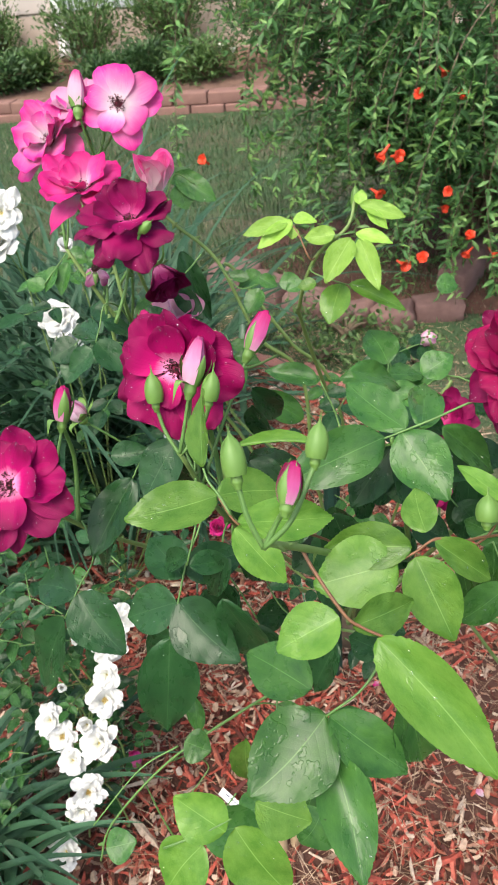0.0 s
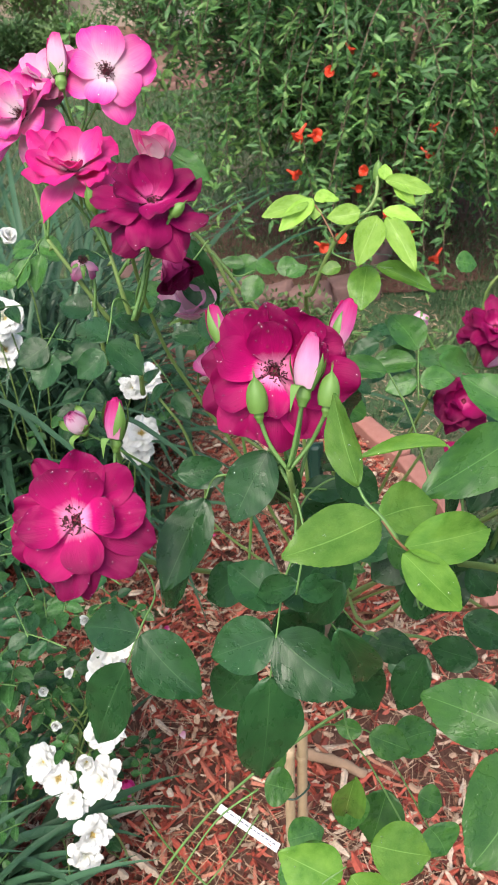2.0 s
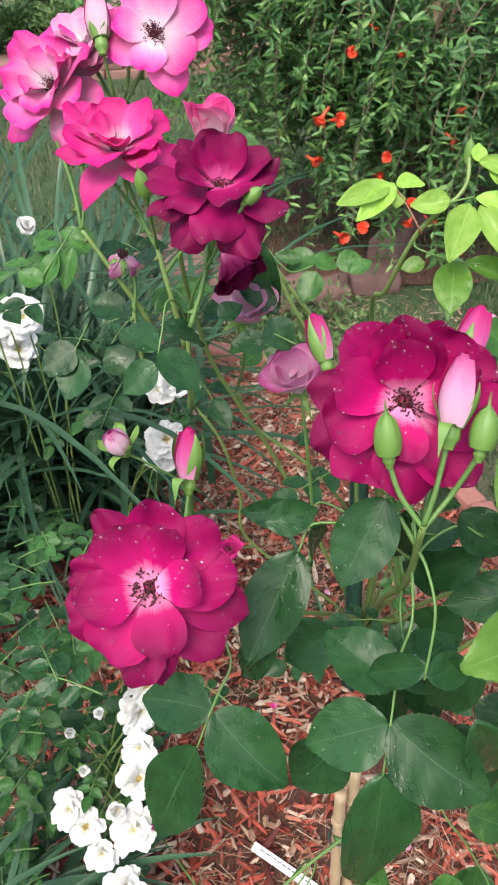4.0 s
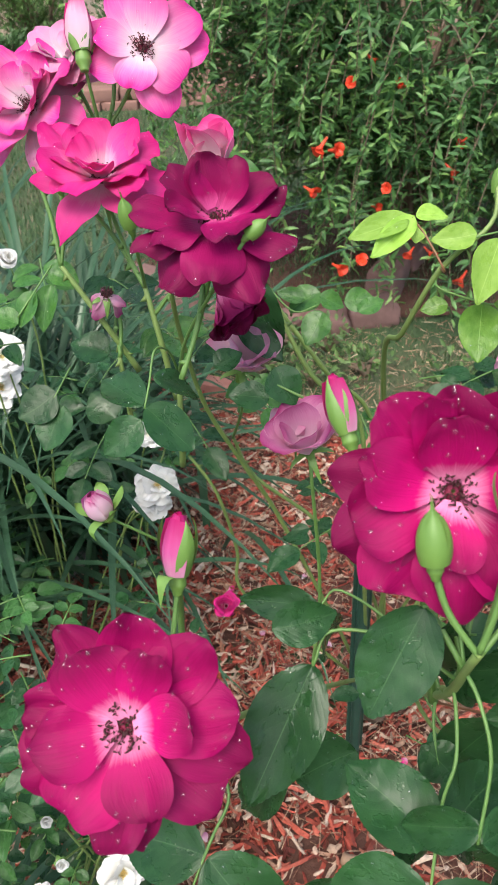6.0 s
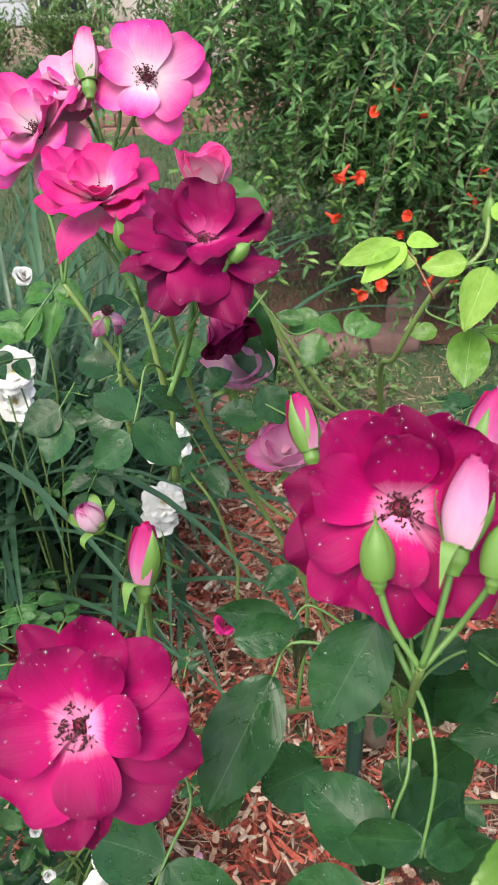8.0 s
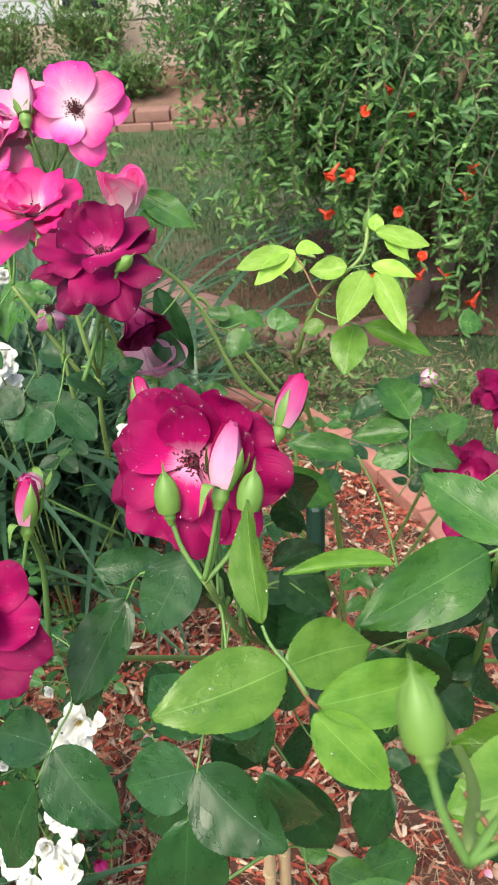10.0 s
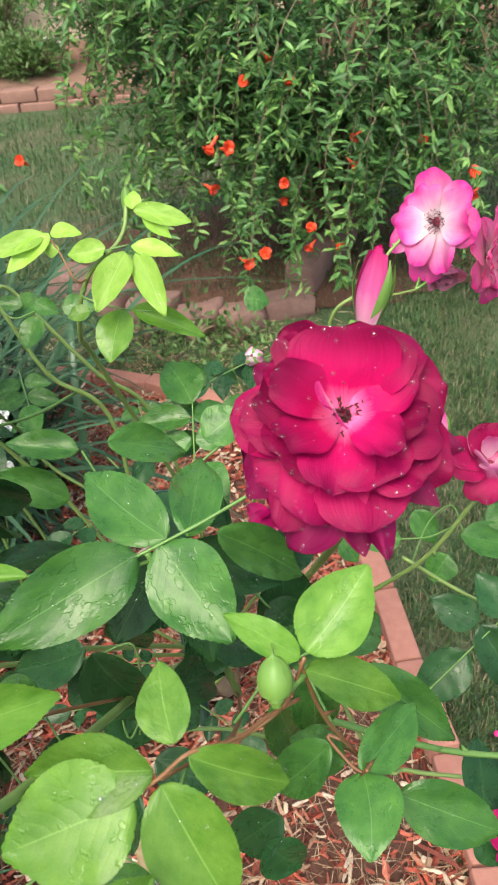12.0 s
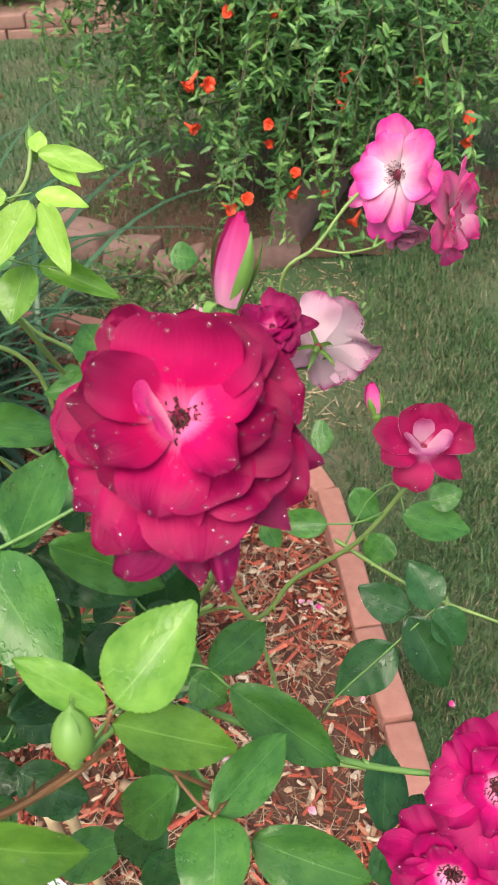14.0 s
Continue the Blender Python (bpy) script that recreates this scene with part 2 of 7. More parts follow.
STEM = {
    "green": plain("stem_green", (0.08, 0.18, 0.04), (0.13, 0.25, 0.065), 60, 0.5, 0.2, 0.001),
    "cane": plain("cane_green", (0.12, 0.21, 0.05), (0.21, 0.29, 0.09), 40, 0.55, 0.3, 0.001),
    "red": plain("stem_red", (0.17, 0.075, 0.035), (0.24, 0.115, 0.055), 50, 0.5, 0.2, 0.001),
    "wood": plain("bush_bark", (0.09, 0.06, 0.04), (0.2, 0.15, 0.1), 50, 0.85, 0.6, 0.002),
    "calyx": plain("calyx_green", (0.085, 0.185, 0.032), (0.155, 0.285, 0.060), 70, 0.5, 0.2, 0.001),
    "stamen": plain("stamen_dark", (0.018, 0.005, 0.008), (0.075, 0.02, 0.018), 300, 0.8, 0.3, 0.001),
    "pad": plain("heart_crimson", (0.08, 0.003, 0.02), (0.34, 0.02, 0.08), 420, 0.7, 0.8, 0.001),
    "pad_pale": plain("heart_yellow", (0.5, 0.4, 0.12), (0.62, 0.5, 0.22), 420, 0.7, 0.8, 0.001),
    "stamen_pale": plain("stamen_yellow", (0.55, 0.36, 0.08), (0.6, 0.48, 0.2), 300, 0.8, 0.3, 0.001),
}
SOIL = plain("soil_dark", (0.045, 0.022, 0.016), (0.15, 0.065, 0.043), 55, 0.95, 0.9, 0.01, detail=8.0)
CHIP = island_ramp("mulch_red", ((0.0, (0.07, 0.018, 0.012)), (0.25, (0.24, 0.045, 0.028)), (0.5, (0.46, 0.085, 0.052)), (0.68, (0.56, 0.15, 0.10)), (0.78, (0.40, 0.19, 0.12)), (0.85, (0.55, 0.40, 0.29)), (1.0, (0.70, 0.57, 0.44))), 0.75, 160)
STRAW = island_ramp("straw", ((0.0, (0.16, 0.08, 0.05)), (0.4, (0.34, 0.21, 0.13)), (0.8, (0.50, 0.36, 0.24)), (1.0, (0.62, 0.48, 0.34))), 0.85, 90)
BRICK = plain("brick_red", (0.26, 0.098, 0.075), (0.43, 0.20, 0.16), 38, 0.9, 0.6, 0.003, detail=8.0)
STONE = plain("border_stone", (0.10, 0.055, 0.050), (0.27, 0.155, 0.138), 24, 0.9, 0.7, 0.006, detail=8.0)


def build_drop(nt, bsdf):
    """Clear water in beads: light goes through, the skin mirrors a little of the sky."""
    clear = nt.nodes.new("ShaderNodeBsdfTransparent")
    clear.inputs[0].default_value = (0.97, 0.97, 0.97, 1)
    bsdf.inputs["Base Color"].default_value = (0.75, 0.75, 0.78, 1)
    bsdf.inputs["Roughness"].default_value = 0.08
    m = nt.nodes.new("ShaderNodeMixShader")
    m.inputs[0].default_value = 0.012
    nt.links.new(clear.outputs[0], m.inputs[1])
    nt.links.new(bsdf.outputs[0], m.inputs[2])
    skin = nt.nodes.new("ShaderNodeBsdfGlossy")
    skin.inputs["Roughness"].default_value = 0.03
    both = nt.nodes.new("ShaderNodeMixShader")
    both.inputs[0].default_value = 0.05
    nt.links.new(m.outputs[0], both.inputs[1])
    nt.links.new(skin.outputs[0], both.inputs[2])
    nt.links.new(both.outputs[0], nt.nodes["Material Output"].inputs[0])


DROP = material("water", build_drop)


# ---- builders ----
PLACE = {}


def put(ob, parent, m=None):
    """Puts ob at the pose m in the world, under parent."""
    m = m or Matrix()
    PLACE[ob] = m
    ob.matrix_basis = m
    if parent:
        ob.parent = parent
        ob.matrix_parent_inverse = PLACE[parent].inverted()
    return ob


def root(name, at, label, category, group="", kind=""):
    return tagged(put(new(name), None, Matrix.Translation(at)), label, category, group, kind)


def mesh(name, verts, faces, materials, uvs=None, smooth=True, slots=None):
    me = bpy.data.meshes.new(name)
    me.from_pydata(verts.tolist() if isinstance(verts, np.ndarray) else [tuple(v) for v in verts], [], faces)
    for m in materials if isinstance(materials, (list, tuple)) else [materials]:
        me.materials.append(m)
    me.polygons.foreach_set("use_smooth", [smooth] * len(me.polygons))
    if slots is not None:
        me.polygons.foreach_set("material_index", slots)
    if uvs is not None:
        layer = me.uv_layers.new(name="UVMap")
        idx = np.empty(len(me.loops), dtype=np.int32)
        me.loops.foreach_get("vertex_index", idx)
        layer.data.foreach_set("uv", np.asarray(uvs, dtype=np.float32)[idx].ravel())
    me.update()
    return me


def part(name, me, parent, label="", m=None):
    return tagged(put(new(name, me), parent, m), label)


def from_bm(name, bm, material_, smooth=False):
    me = bpy.data.meshes.new(name)
    bm.to_mesh(me)
    bm.free()
    me.materials.append(material_)
    me.polygons.foreach_set("use_smooth", [smooth] * len(me.polygons))
    return me


def grid_faces(nu, nv, start=0, flip=False):
    out = []
    for j in range(nv):
        for i in range(nu):
            a = start + j * (nu + 1) + i
            q = (a, a + 1, a + nu + 2, a + nu + 1)
            out.append(q[::-1] if flip else q)
    return out


def smooth_line(points, steps=6):
    """A Catmull-Rom line through the points."""
    p = [np.array(q, float) for q in points]
    if len(p) < 3:
        return [p[0] + (p[-1] - p[0]) * k / steps for k in range(steps + 1)]
    p = [2 * p[0] - p[1]] + p + [2 * p[-1] - p[-2]]
    out = []
    for a, b, c, d in zip(p, p[1:], p[2:], p[3:]):
        for k in range(steps):
            t = k / steps
            out.append(0.5 * (2 * b + (c - a) * t + (2 * a - 5 * b + 4 * c - d) * t * t + (3 * b - a - 3 * c + d) * t ** 3))
    out.append(p[-2])
    return out


def tube(points, r0, r1, sides=7, steps=6, thorns=0, seed=0, verts=None, faces=None):
    """A tapered, slightly uneven stem along a smooth line, with thorns if asked."""
    rnd = random.Random(seed)
    line = smooth_line(points, steps)
    verts, faces = ([], []) if verts is None else (verts, faces)
    start, n = len(verts), len(line)
    up = np.array((0.31, 0.2, 0.93))
    ends = []
    for k, p in enumerate(line):
        d = line[min(k + 1, n - 1)] - line[max(k - 1, 0)]
        d = d / (np.linalg.norm(d) + 1e-9)
        x = np.cross(d, up)
        if np.linalg.norm(x) < 0.1:
            x = np.cross(d, (1, 0, 0))
        x = x / np.linalg.norm(x)
        y = np.cross(d, x)
        r = (r0 + (r1 - r0) * k / (n - 1)) * rnd.uniform(0.93, 1.07)
        for s in range(sides):
            a = 2 * math.pi * s / sides
            verts.append(p + r * (math.cos(a) * x + math.sin(a) * y))
        ends.append((p, d, x, y, r))
        if k:
            for s in range(sides):
                a, b = start + (k - 1) * sides + s, start + (k - 1) * sides + (s + 1) % sides
                faces.append((a, b, b + sides, a + sides))
    faces.append(tuple(range(start + sides - 1, start - 1, -1)))
    faces.append(tuple(start + (n - 1) * sides + s for s in range(sides)))
    for _ in range(thorns):
        p, d, x, y, r = ends[rnd.randrange(1, n - 1)]
        a = rnd.uniform(0, 6.28)
        out = math.cos(a) * x + math.sin(a) * y
        w = np.cross(d, out)
        i = len(verts)
        s = rnd.uniform(0.7, 1.2)
        verts.extend([p + out * r * 0.8 + d * 0.003 * s, p + out * r * 0.8 - d * 0.0035 * s, p + out * r * 0.8 + w * 0.0012, p + out * r * 0.8 - w * 0.0012, p + out * (r + 0.0055 * s) - d * 0.002 * s])
        faces.extend([(i, i + 2, i + 4), (i + 2, i + 1, i + 4), (i + 1, i + 3, i + 4), (i + 3, i, i + 4)])
    return verts, faces


def stem(name, points, r0, r1, material_, parent, thorns=0, seed=0, label="", sides=7, steps=6):
    v, f = tube(points, r0, r1, sides, steps, thorns, seed)
    return part(name, mesh(name, v, f, material_), parent, label)


def frame_of(y, z):
    """A turn whose Y runs along y and whose Z leans towards z."""
    y = Vector(y).normalized()
    z = Vector(z)
    z = z - y * z.dot(y)
    z = z.normalized() if z.length > 1e-4 else y.orthogonal().normalized()
    x = y.cross(z)
    return Matrix((x, y, z)).transposed().to_4x4()


# leaflets: a few shapes of unit length and unit width, shared by all
def leaf_shape(seed, nu=8, nv=44, point=1.0):
    rnd = random.Random(seed)
    fold, arch, wob = rnd.uniform(0.10, 0.30), rnd.uniform(0.03, 0.18), rnd.uniform(0.012, 0.035)
    phase, skew = rnd.uniform(0, 6), rnd.uniform(-0.06, 0.06)
    verts, uvs = [], []
    for j in range(nv + 1):
        v = j / nv
        w = 0.5 * (math.sin(math.pi * v ** 0.86) ** 0.70 if 0 < v < 1 else 0.0)
        w *= 1 - 0.3 * max(0.0, v - 0.78) / 0.22 * point
        w *= 1 + 0.03 * math.sin(phase + 5 * v)
        for i in range(nu + 1):
            u = 2 * i / nu - 1
            edge = (abs(u) > 0.99) * (2 < j < nv)
            tooth = (0.013 if j % 2 else -0.011) * edge
            x = u * w + math.copysign(tooth, u) * (w > 0.05)
            y = v - 0.05 * abs(u) * w + (0.014 if j % 2 else 0) * edge
            z = fold * abs(x) ** 1.3 - arch * v * v + wob * math.sin(phase + 7 * v + 2.5 * u) * abs(u) + 0.012 * math.sin(27 * v - 8 * abs(u * w)) * abs(u) * w
            verts.append((x + skew * math.sin(math.pi * v), y, z))
            uvs.append((0.5 + 0.5 * u, v))
    return verts, grid_faces(nu, nv), uvs


LEAFLETS = {}
for age in LEAF:
    LEAFLETS[age] = [mesh("leaflet", *leaf_shape(s)[:2], LEAF[age], leaf_shape(s)[2]) for s in range(8)]
FACE = Vector((0.0, -0.62, 0.78))
COUNT = [0]
WET = []


def leaflet(age, base, tip, width, parent, face=None):
    """One leaflet from its base to its tip, with its upper side towards face."""
    COUNT[0] += 1
    rnd = random.Random(COUNT[0])
    b, t = Vector(base), Vector(tip)
    n = Vector(face) if face else FACE + Vector((rnd.uniform(-0.25, 0.25), rnd.uniform(-0.2, 0.2), rnd.uniform(-0.2, 0.2)))
    length = (t - b).length
    m = Matrix.Translation(b) @ frame_of(t - b, n) @ Matrix.Diagonal((width, length, length, 1))
    me = rnd.choice(LEAFLETS[age])
    if length > 0.045:
        for _ in range(15):
            vert = me.vertices[rnd.randrange(50, len(me.vertices) - 40)]
            WET.append((m @ vert.co, (m.to_3x3().inverted().transposed() @ vert.normal).normalized()))
    return part("leaflet", me, parent, "", m)


def spray(parent, age, stalk, leaflets, face=None, stalk_material="green"):
    """A compound leaf: a thin stalk through the points and its leaflets (base, tip, width)."""
    COUNT[0] += 1
    v, f = tube(stalk, 0.0011, 0.0008, 6, 5, 0, COUNT[0])
    leaf = part("leaf", mesh("leaf_stalk", v, f, STEM[stalk_material]), parent, {"old": "dark green leaf", "mid": "green leaf", "young": "bright young leaf", "lime": "lime green new leaf", "bush": "small green leaf"}[age])
    for base, tip, width in leaflets:
        leaflet(age, base, tip, width, leaf, face)
    return leaf


def wild_spray(parent, age, base, way, size, seed, pairs=2):
    """A compound leaf that grows from base along way, with its leaflets in pairs."""
    rnd = random.Random(seed)
    w = Vector(way).normalized()
    side = w.cross(Vector((rnd.uniform(-0.2, 0.2), rnd.uniform(-0.2, 0.2), 1))).normalized()
    b = Vector(base)
    droop = Vector((0, 0, -0.25))
    stalk = [b, b + w * size * 0.9, b + (w + droop * 0.4) * size * 1.9]
    lf = []
    for k in range(pairs):
        p = b + (w + droop * 0.2 * k) * size * (0.7 + 0.75 * k)
        for s in (-1, 1):
            d = (side * s + w * rnd.uniform(0.3, 0.6) + droop * rnd.uniform(0.2, 1.0)).normalized()
            lf.append((p + d * size * 0.06, p + d * size * rnd.uniform(0.75, 0.95), size * rnd.uniform(0.44, 0.54)))
    p = stalk[-1]
    d = (w + droop * rnd.uniform(0.6, 1.4)).normalized()
    lf.append((p, p + d * size * 1.05, size * 0.64))
    return spray(parent, age, stalk, lf, face=(rnd.uniform(-0.3, 0.3), rnd.uniform(-0.7, -0.1), 0.8))


def petal_sheet(length, width, open0, open1, cup, ruffle, seed, nu=10, nv=14, r0=0.0015, notch=0.05, curl=0.0, reflex=0.0, pointed=False):
    """A petal in the flower's own space (axis +Z, the petal grows along +Y): two sheets, the upper and the under side.
    open0, open1: its angle to the axis at foot and tip; curl: how far the tip rolls back; reflex: how far the side margins do."""
    rnd = random.Random(seed)
    ph = [rnd.uniform(0, 6.28) for _ in range(5)]
    lean, tipped = rnd.uniform(-0.15, 0.15), rnd.uniform(-1.0, 0.6)
    steps = [1 - (1 - j / nv) ** 1.7 for j in range(nv + 1)]
    y, z, rows = r0, 0.0, []
    for j, s in enumerate(steps):
        a = radians(open0 + (open1 - open0) * s ** 1.2 + curl * max(0.0, s - 0.62) ** 2 / 0.144)
        rows.append((y, z, a))
        more = (steps[min(j + 1, nv)] - s) * length
        y += more * math.sin(a)
        z += more * math.cos(a)
    top, uvs = [], []
    for s, (py, pz, a) in zip(steps, rows):
        w = width * 0.5 * (0.24 + 0.76 * math.sin(min(1.0, s / 0.66) * math.pi / 2) ** 1.15)
        w *= max(0.0, 1 - max(0.0, (s - 0.45) / 0.55) ** 1.7) ** 0.8 if pointed else max(0.0, 1 - max(0.0, (s - 0.64) / 0.36) ** 2.8) ** 0.5
        for i in range(nu + 1):
            e = 2 * i / nu - 1
            u = e * w / (width * 0.5)
            lift = width * u * u * (cup * (0.3 + 0.7 * math.sin(math.pi * min(s, 0.9))) * (1 - 0.6 * s) - reflex * s * s)
            wave = ruffle * length * s * s * (math.sin(ph[0] + 2.2 * u) * 0.45 + math.sin(ph[1] + 4.6 * u + 3 * s) * 0.35 * abs(u) + math.sin(ph[2] + 8 * u) * 0.16 * s + math.sin(ph[3] + 13 * u) * 0.07 * s ** 3)
            pull = notch * length * max(0.0, s - 0.55) / 0.45 * (1 - abs(u)) ** 2 * tipped - 0.08 * length * u * u * s
            pull += 0.05 * length * s ** 4 * noise.noise(Vector((2.6 * u, seed % 83, 0.5)))
            off = lift + wave
            crease = noise.noise_vector(Vector((e * w, py, pz)) * (2.6 / length) + Vector((seed % 97, seed % 89, 0))) * (0.11 * length * s * min(1.0, ruffle * 8))
            off += crease.z
            top.append((e * w + lean * py * s + 0.6 * crease.x, py + pull * math.sin(a) - off * math.cos(a) + 0.4 * crease.y, pz + pull * math.cos(a) + off * math.sin(a)))
            uvs.append((0.5 + 0.5 * e, s))
    thick = 0.0004
    under = [(x, y_ + thick * math.cos(rows[k // (nu + 1)][2]), z_ - thick * math.sin(rows[k // (nu + 1)][2])) for k, (x, y_, z_) in enumerate(top)]
    n = len(top)
    f1, f2 = grid_faces(nu, nv), grid_faces(nu, nv, n, True)
    return top + under, f1 + f2, uvs + uvs, [0] * len(f1) + [1] * len(f2)


RINGS = {
    # how many, length, width, opening at foot and tip, cup, ruffle, curl, reflex; lengths by the bloom's radius
    "open": ((8, 1.06, 0.78, 82, 94, 0.12, 0.14, 10, 0.08), (7, 0.90, 0.66, 70, 80, 0.18, 0.2, 16, 0.06), (6, 0.64, 0.50, 56, 68, 0.22, 0.26, 18, 0.0)),
    "single": ((7, 1.06, 0.82, 78, 92, 0.13, 0.18, 14, 0.06), (5, 0.86, 0.74, 62, 78, 0.16, 0.2, 14, 0.03)),
    "cup": ((5, 1.02, 1.16, 36, 14, 0.40, 0.07, 105, 0.05), (4, 0.96, 0.98, 26, 8, 0.42, 0.08, 60, 0.0), (3, 0.88, 0.74, 14, 4, 0.45, 0.08, 16, 0.0)),
    "loose": ((6, 1.14, 0.84, 88, 112, 0.06, 0.18, 12, 0.12), (6, 1.0, 0.78, 62, 80, 0.12, 0.2, 18, 0.06), (5, 0.82, 0.74, 48, 60, 0.18, 0.24, 20, 0.02), (3, 0.58, 0.52, 34, 48, 0.2, 0.25, 20, 0.0)),
    "frill": ((7, 1.08, 0.86, 72, 92, 0.06, 0.22, 10, 0.04), (6, 0.86, 0.8, 54, 74, 0.1, 0.26, 10, 0.0), (4, 0.58, 0.6, 36, 56, 0.12, 0.3, 0, 0.0)),
    "goblet": ((4, 1.05, 0.95, 24, 6, 0.40, 0.10, 85, 0.03), (3, 1.0, 0.8, 14, 2, 0.42, 0.08, 60, 0.0)),
    "shell": ((4, 1.05, 1.2, 40, 22, 0.34, 0.10, 95, 0.05), (3, 0.92, 0.9, 22, 8, 0.36, 0.08, 50, 0.0)),
    "wilted": ((4, 1.0, 0.75, 142, 172, -0.1, 0.2, 0, 0.1), (3, 0.8, 0.6, 120, 165, 0.0, 0.25, 0, 0.1)),
}


def drops_on(me_verts, count, size, seed, normal=None):
    """Beads of water that sit on a surface."""
    rnd = random.Random(seed)
    verts, faces = [], []
    for _ in range(count):
        p, n = rnd.choice(me_verts)
        r = size * rnd.choice((0.28, 0.36, 0.45, 0.6, 0.8, 1.2))
        q = Vector(n).to_track_quat("Z", "Y")
        i = len(verts)
        rings = ((1.0, 0.0), (0.9, 0.22), (0.58, 0.44), (0.0, 0.52))
        for rr, h in rings[:3]:
            for k in range(7):
                a = 2 * math.pi * k / 7
                verts.append(tuple(Vector(p) + q @ Vector((rr * r * math.cos(a), rr * r * math.sin(a), h * r))))
        verts.append(tuple(Vector(p) + q @ Vector((0, 0, 0.52 * r))))
        for lv in range(2):
            for k in range(7):
                a, b = i + lv * 7 + k, i + lv * 7 + (k + 1) % 7
                faces.append((a, b, b + 7, a + 7))
        for k in range(7):
            faces.append((i + 14 + k, i + 14 + (k + 1) % 7, i + 21))
    return verts, faces


def heart(name, radius, colour, seed, m, parent, label, stamens=True):
    """The middle of a rose, which carries all its parts: a knobbly pad, a ring of stamens with dark tips, the hip behind."""
    rnd = random.Random(seed)
    pale = colour == "white"
    rows = [(0.0, -0.006 / radius), (0.07, -0.005 / radius), (0.10, 0.0)] + ([(0.11, 0.02), (0.10, 0.05), (0.06, 0.075), (0.02, 0.08)] if stamens else [(0.05, 0.02), (0.01, 0.025)])
    v = [(radius * r * math.cos(a) * rnd.uniform(0.88, 1.12), radius * r * math.sin(a) * rnd.uniform(0.88, 1.12), radius * (h + rnd.uniform(-0.008, 0.008))) for r, h in rows for a in [2 * math.pi * k / 12 for k in range(12)]]
    f = [(q * 12 + k, q * 12 + (k + 1) % 12, q * 12 + 12 + (k + 1) % 12, q * 12 + 12 + k) for q in range(len(rows) - 1) for k in range(12)]
    flower = part(name, mesh(name, v, f, STEM["pad_pale" if pale else "pad"]), parent, label, m)
    if stamens:
        sv, sf, av, af = [], [], [], []
        for k in range(120):
            a, r, h = rnd.uniform(0, 6.28), radius * 0.255 * rnd.uniform(0.06, 1.0) ** 0.7, radius * rnd.uniform(0.10, 0.24)
            c, s = math.cos(a), math.sin(a)
            tube([(0.5 * r * c, 0.5 * r * s, 0.001), (r * 0.8 * c, r * 0.8 * s, h * 0.7), (r * c, r * s, h)], 0.00022, 0.00016, 3, 2, 0, 1, sv, sf)
            b = rnd.uniform(0, 6.28)
            d = Vector((math.cos(b), math.sin(b), 0.4)) * 0.0008
            p = Vector((r * c, r * s, h))
            tube([p - d, p, p + d], 0.00042, 0.00034, 5, 1, 0, 1, av, af)
        tagged(part("filament", mesh("filament", sv, sf, STEM["pad_pale" if pale else "pad"]), flower, "", m), kind="stuff")
        tagged(part("anther", mesh("anther", av, af, STEM["stamen_pale" if pale else "stamen"]), flower, "", m), kind="stuff")
    hip_v, hip_f = tube([(0, 0, -0.016), (0, 0, -0.012), (0, 0, -0.006), (0, 0, -0.001)], 0.0024, 0.0046, 9, 3)
    part("hip", mesh("hip", hip_v, hip_f, STEM["calyx"]), flower, "green hip", m)
    for k in range(5):
        v, uv = [], []
        for j in range(6):
            t = j / 5
            for u in (-1, 0, 1):
                w = 0.0032 * (1 - t) ** 0.7 + 0.0003
                y = 0.003 + 0.62 * radius * t
                v.append((u * w, y * (1 - 0.25 * t * t), -0.0015 - 0.55 * radius * t * t * (0.3 + 0.7 * (k % 2)) - 0.0008 * abs(u)))
        part("sepal", mesh("sepal", v, grid_faces(2, 5), STEM["calyx"]), flower, "", m @ pose(0, 0, 0, 0, 0, 72 * k + 20))
    return flower


def wet_spots(v, nu, pm, wet):
    """Places on a petal's upper side where a bead of water may sit."""
    half = len(v) // 2
    for q in range(3 * (nu + 1), half - nu - 2, 5):
        if q % (nu + 1) < nu:
            a, b, c = Vector(v[q]), Vector(v[q + 1]), Vector(v[q + nu + 1])
            n = (b - a).cross(c - a)
            if n.length > 1e-12:
                wet.append((pm @ a, (pm.to_3x3() @ n).normalized()))


def beads(flower, wet, count, seed):
    v, f = drops_on(wet, int(count * 1.3), 0.0012, seed)
    tagged(part("dew", mesh("dew", v, f, DROP), flower, "beads of rain water"), kind="stuff")


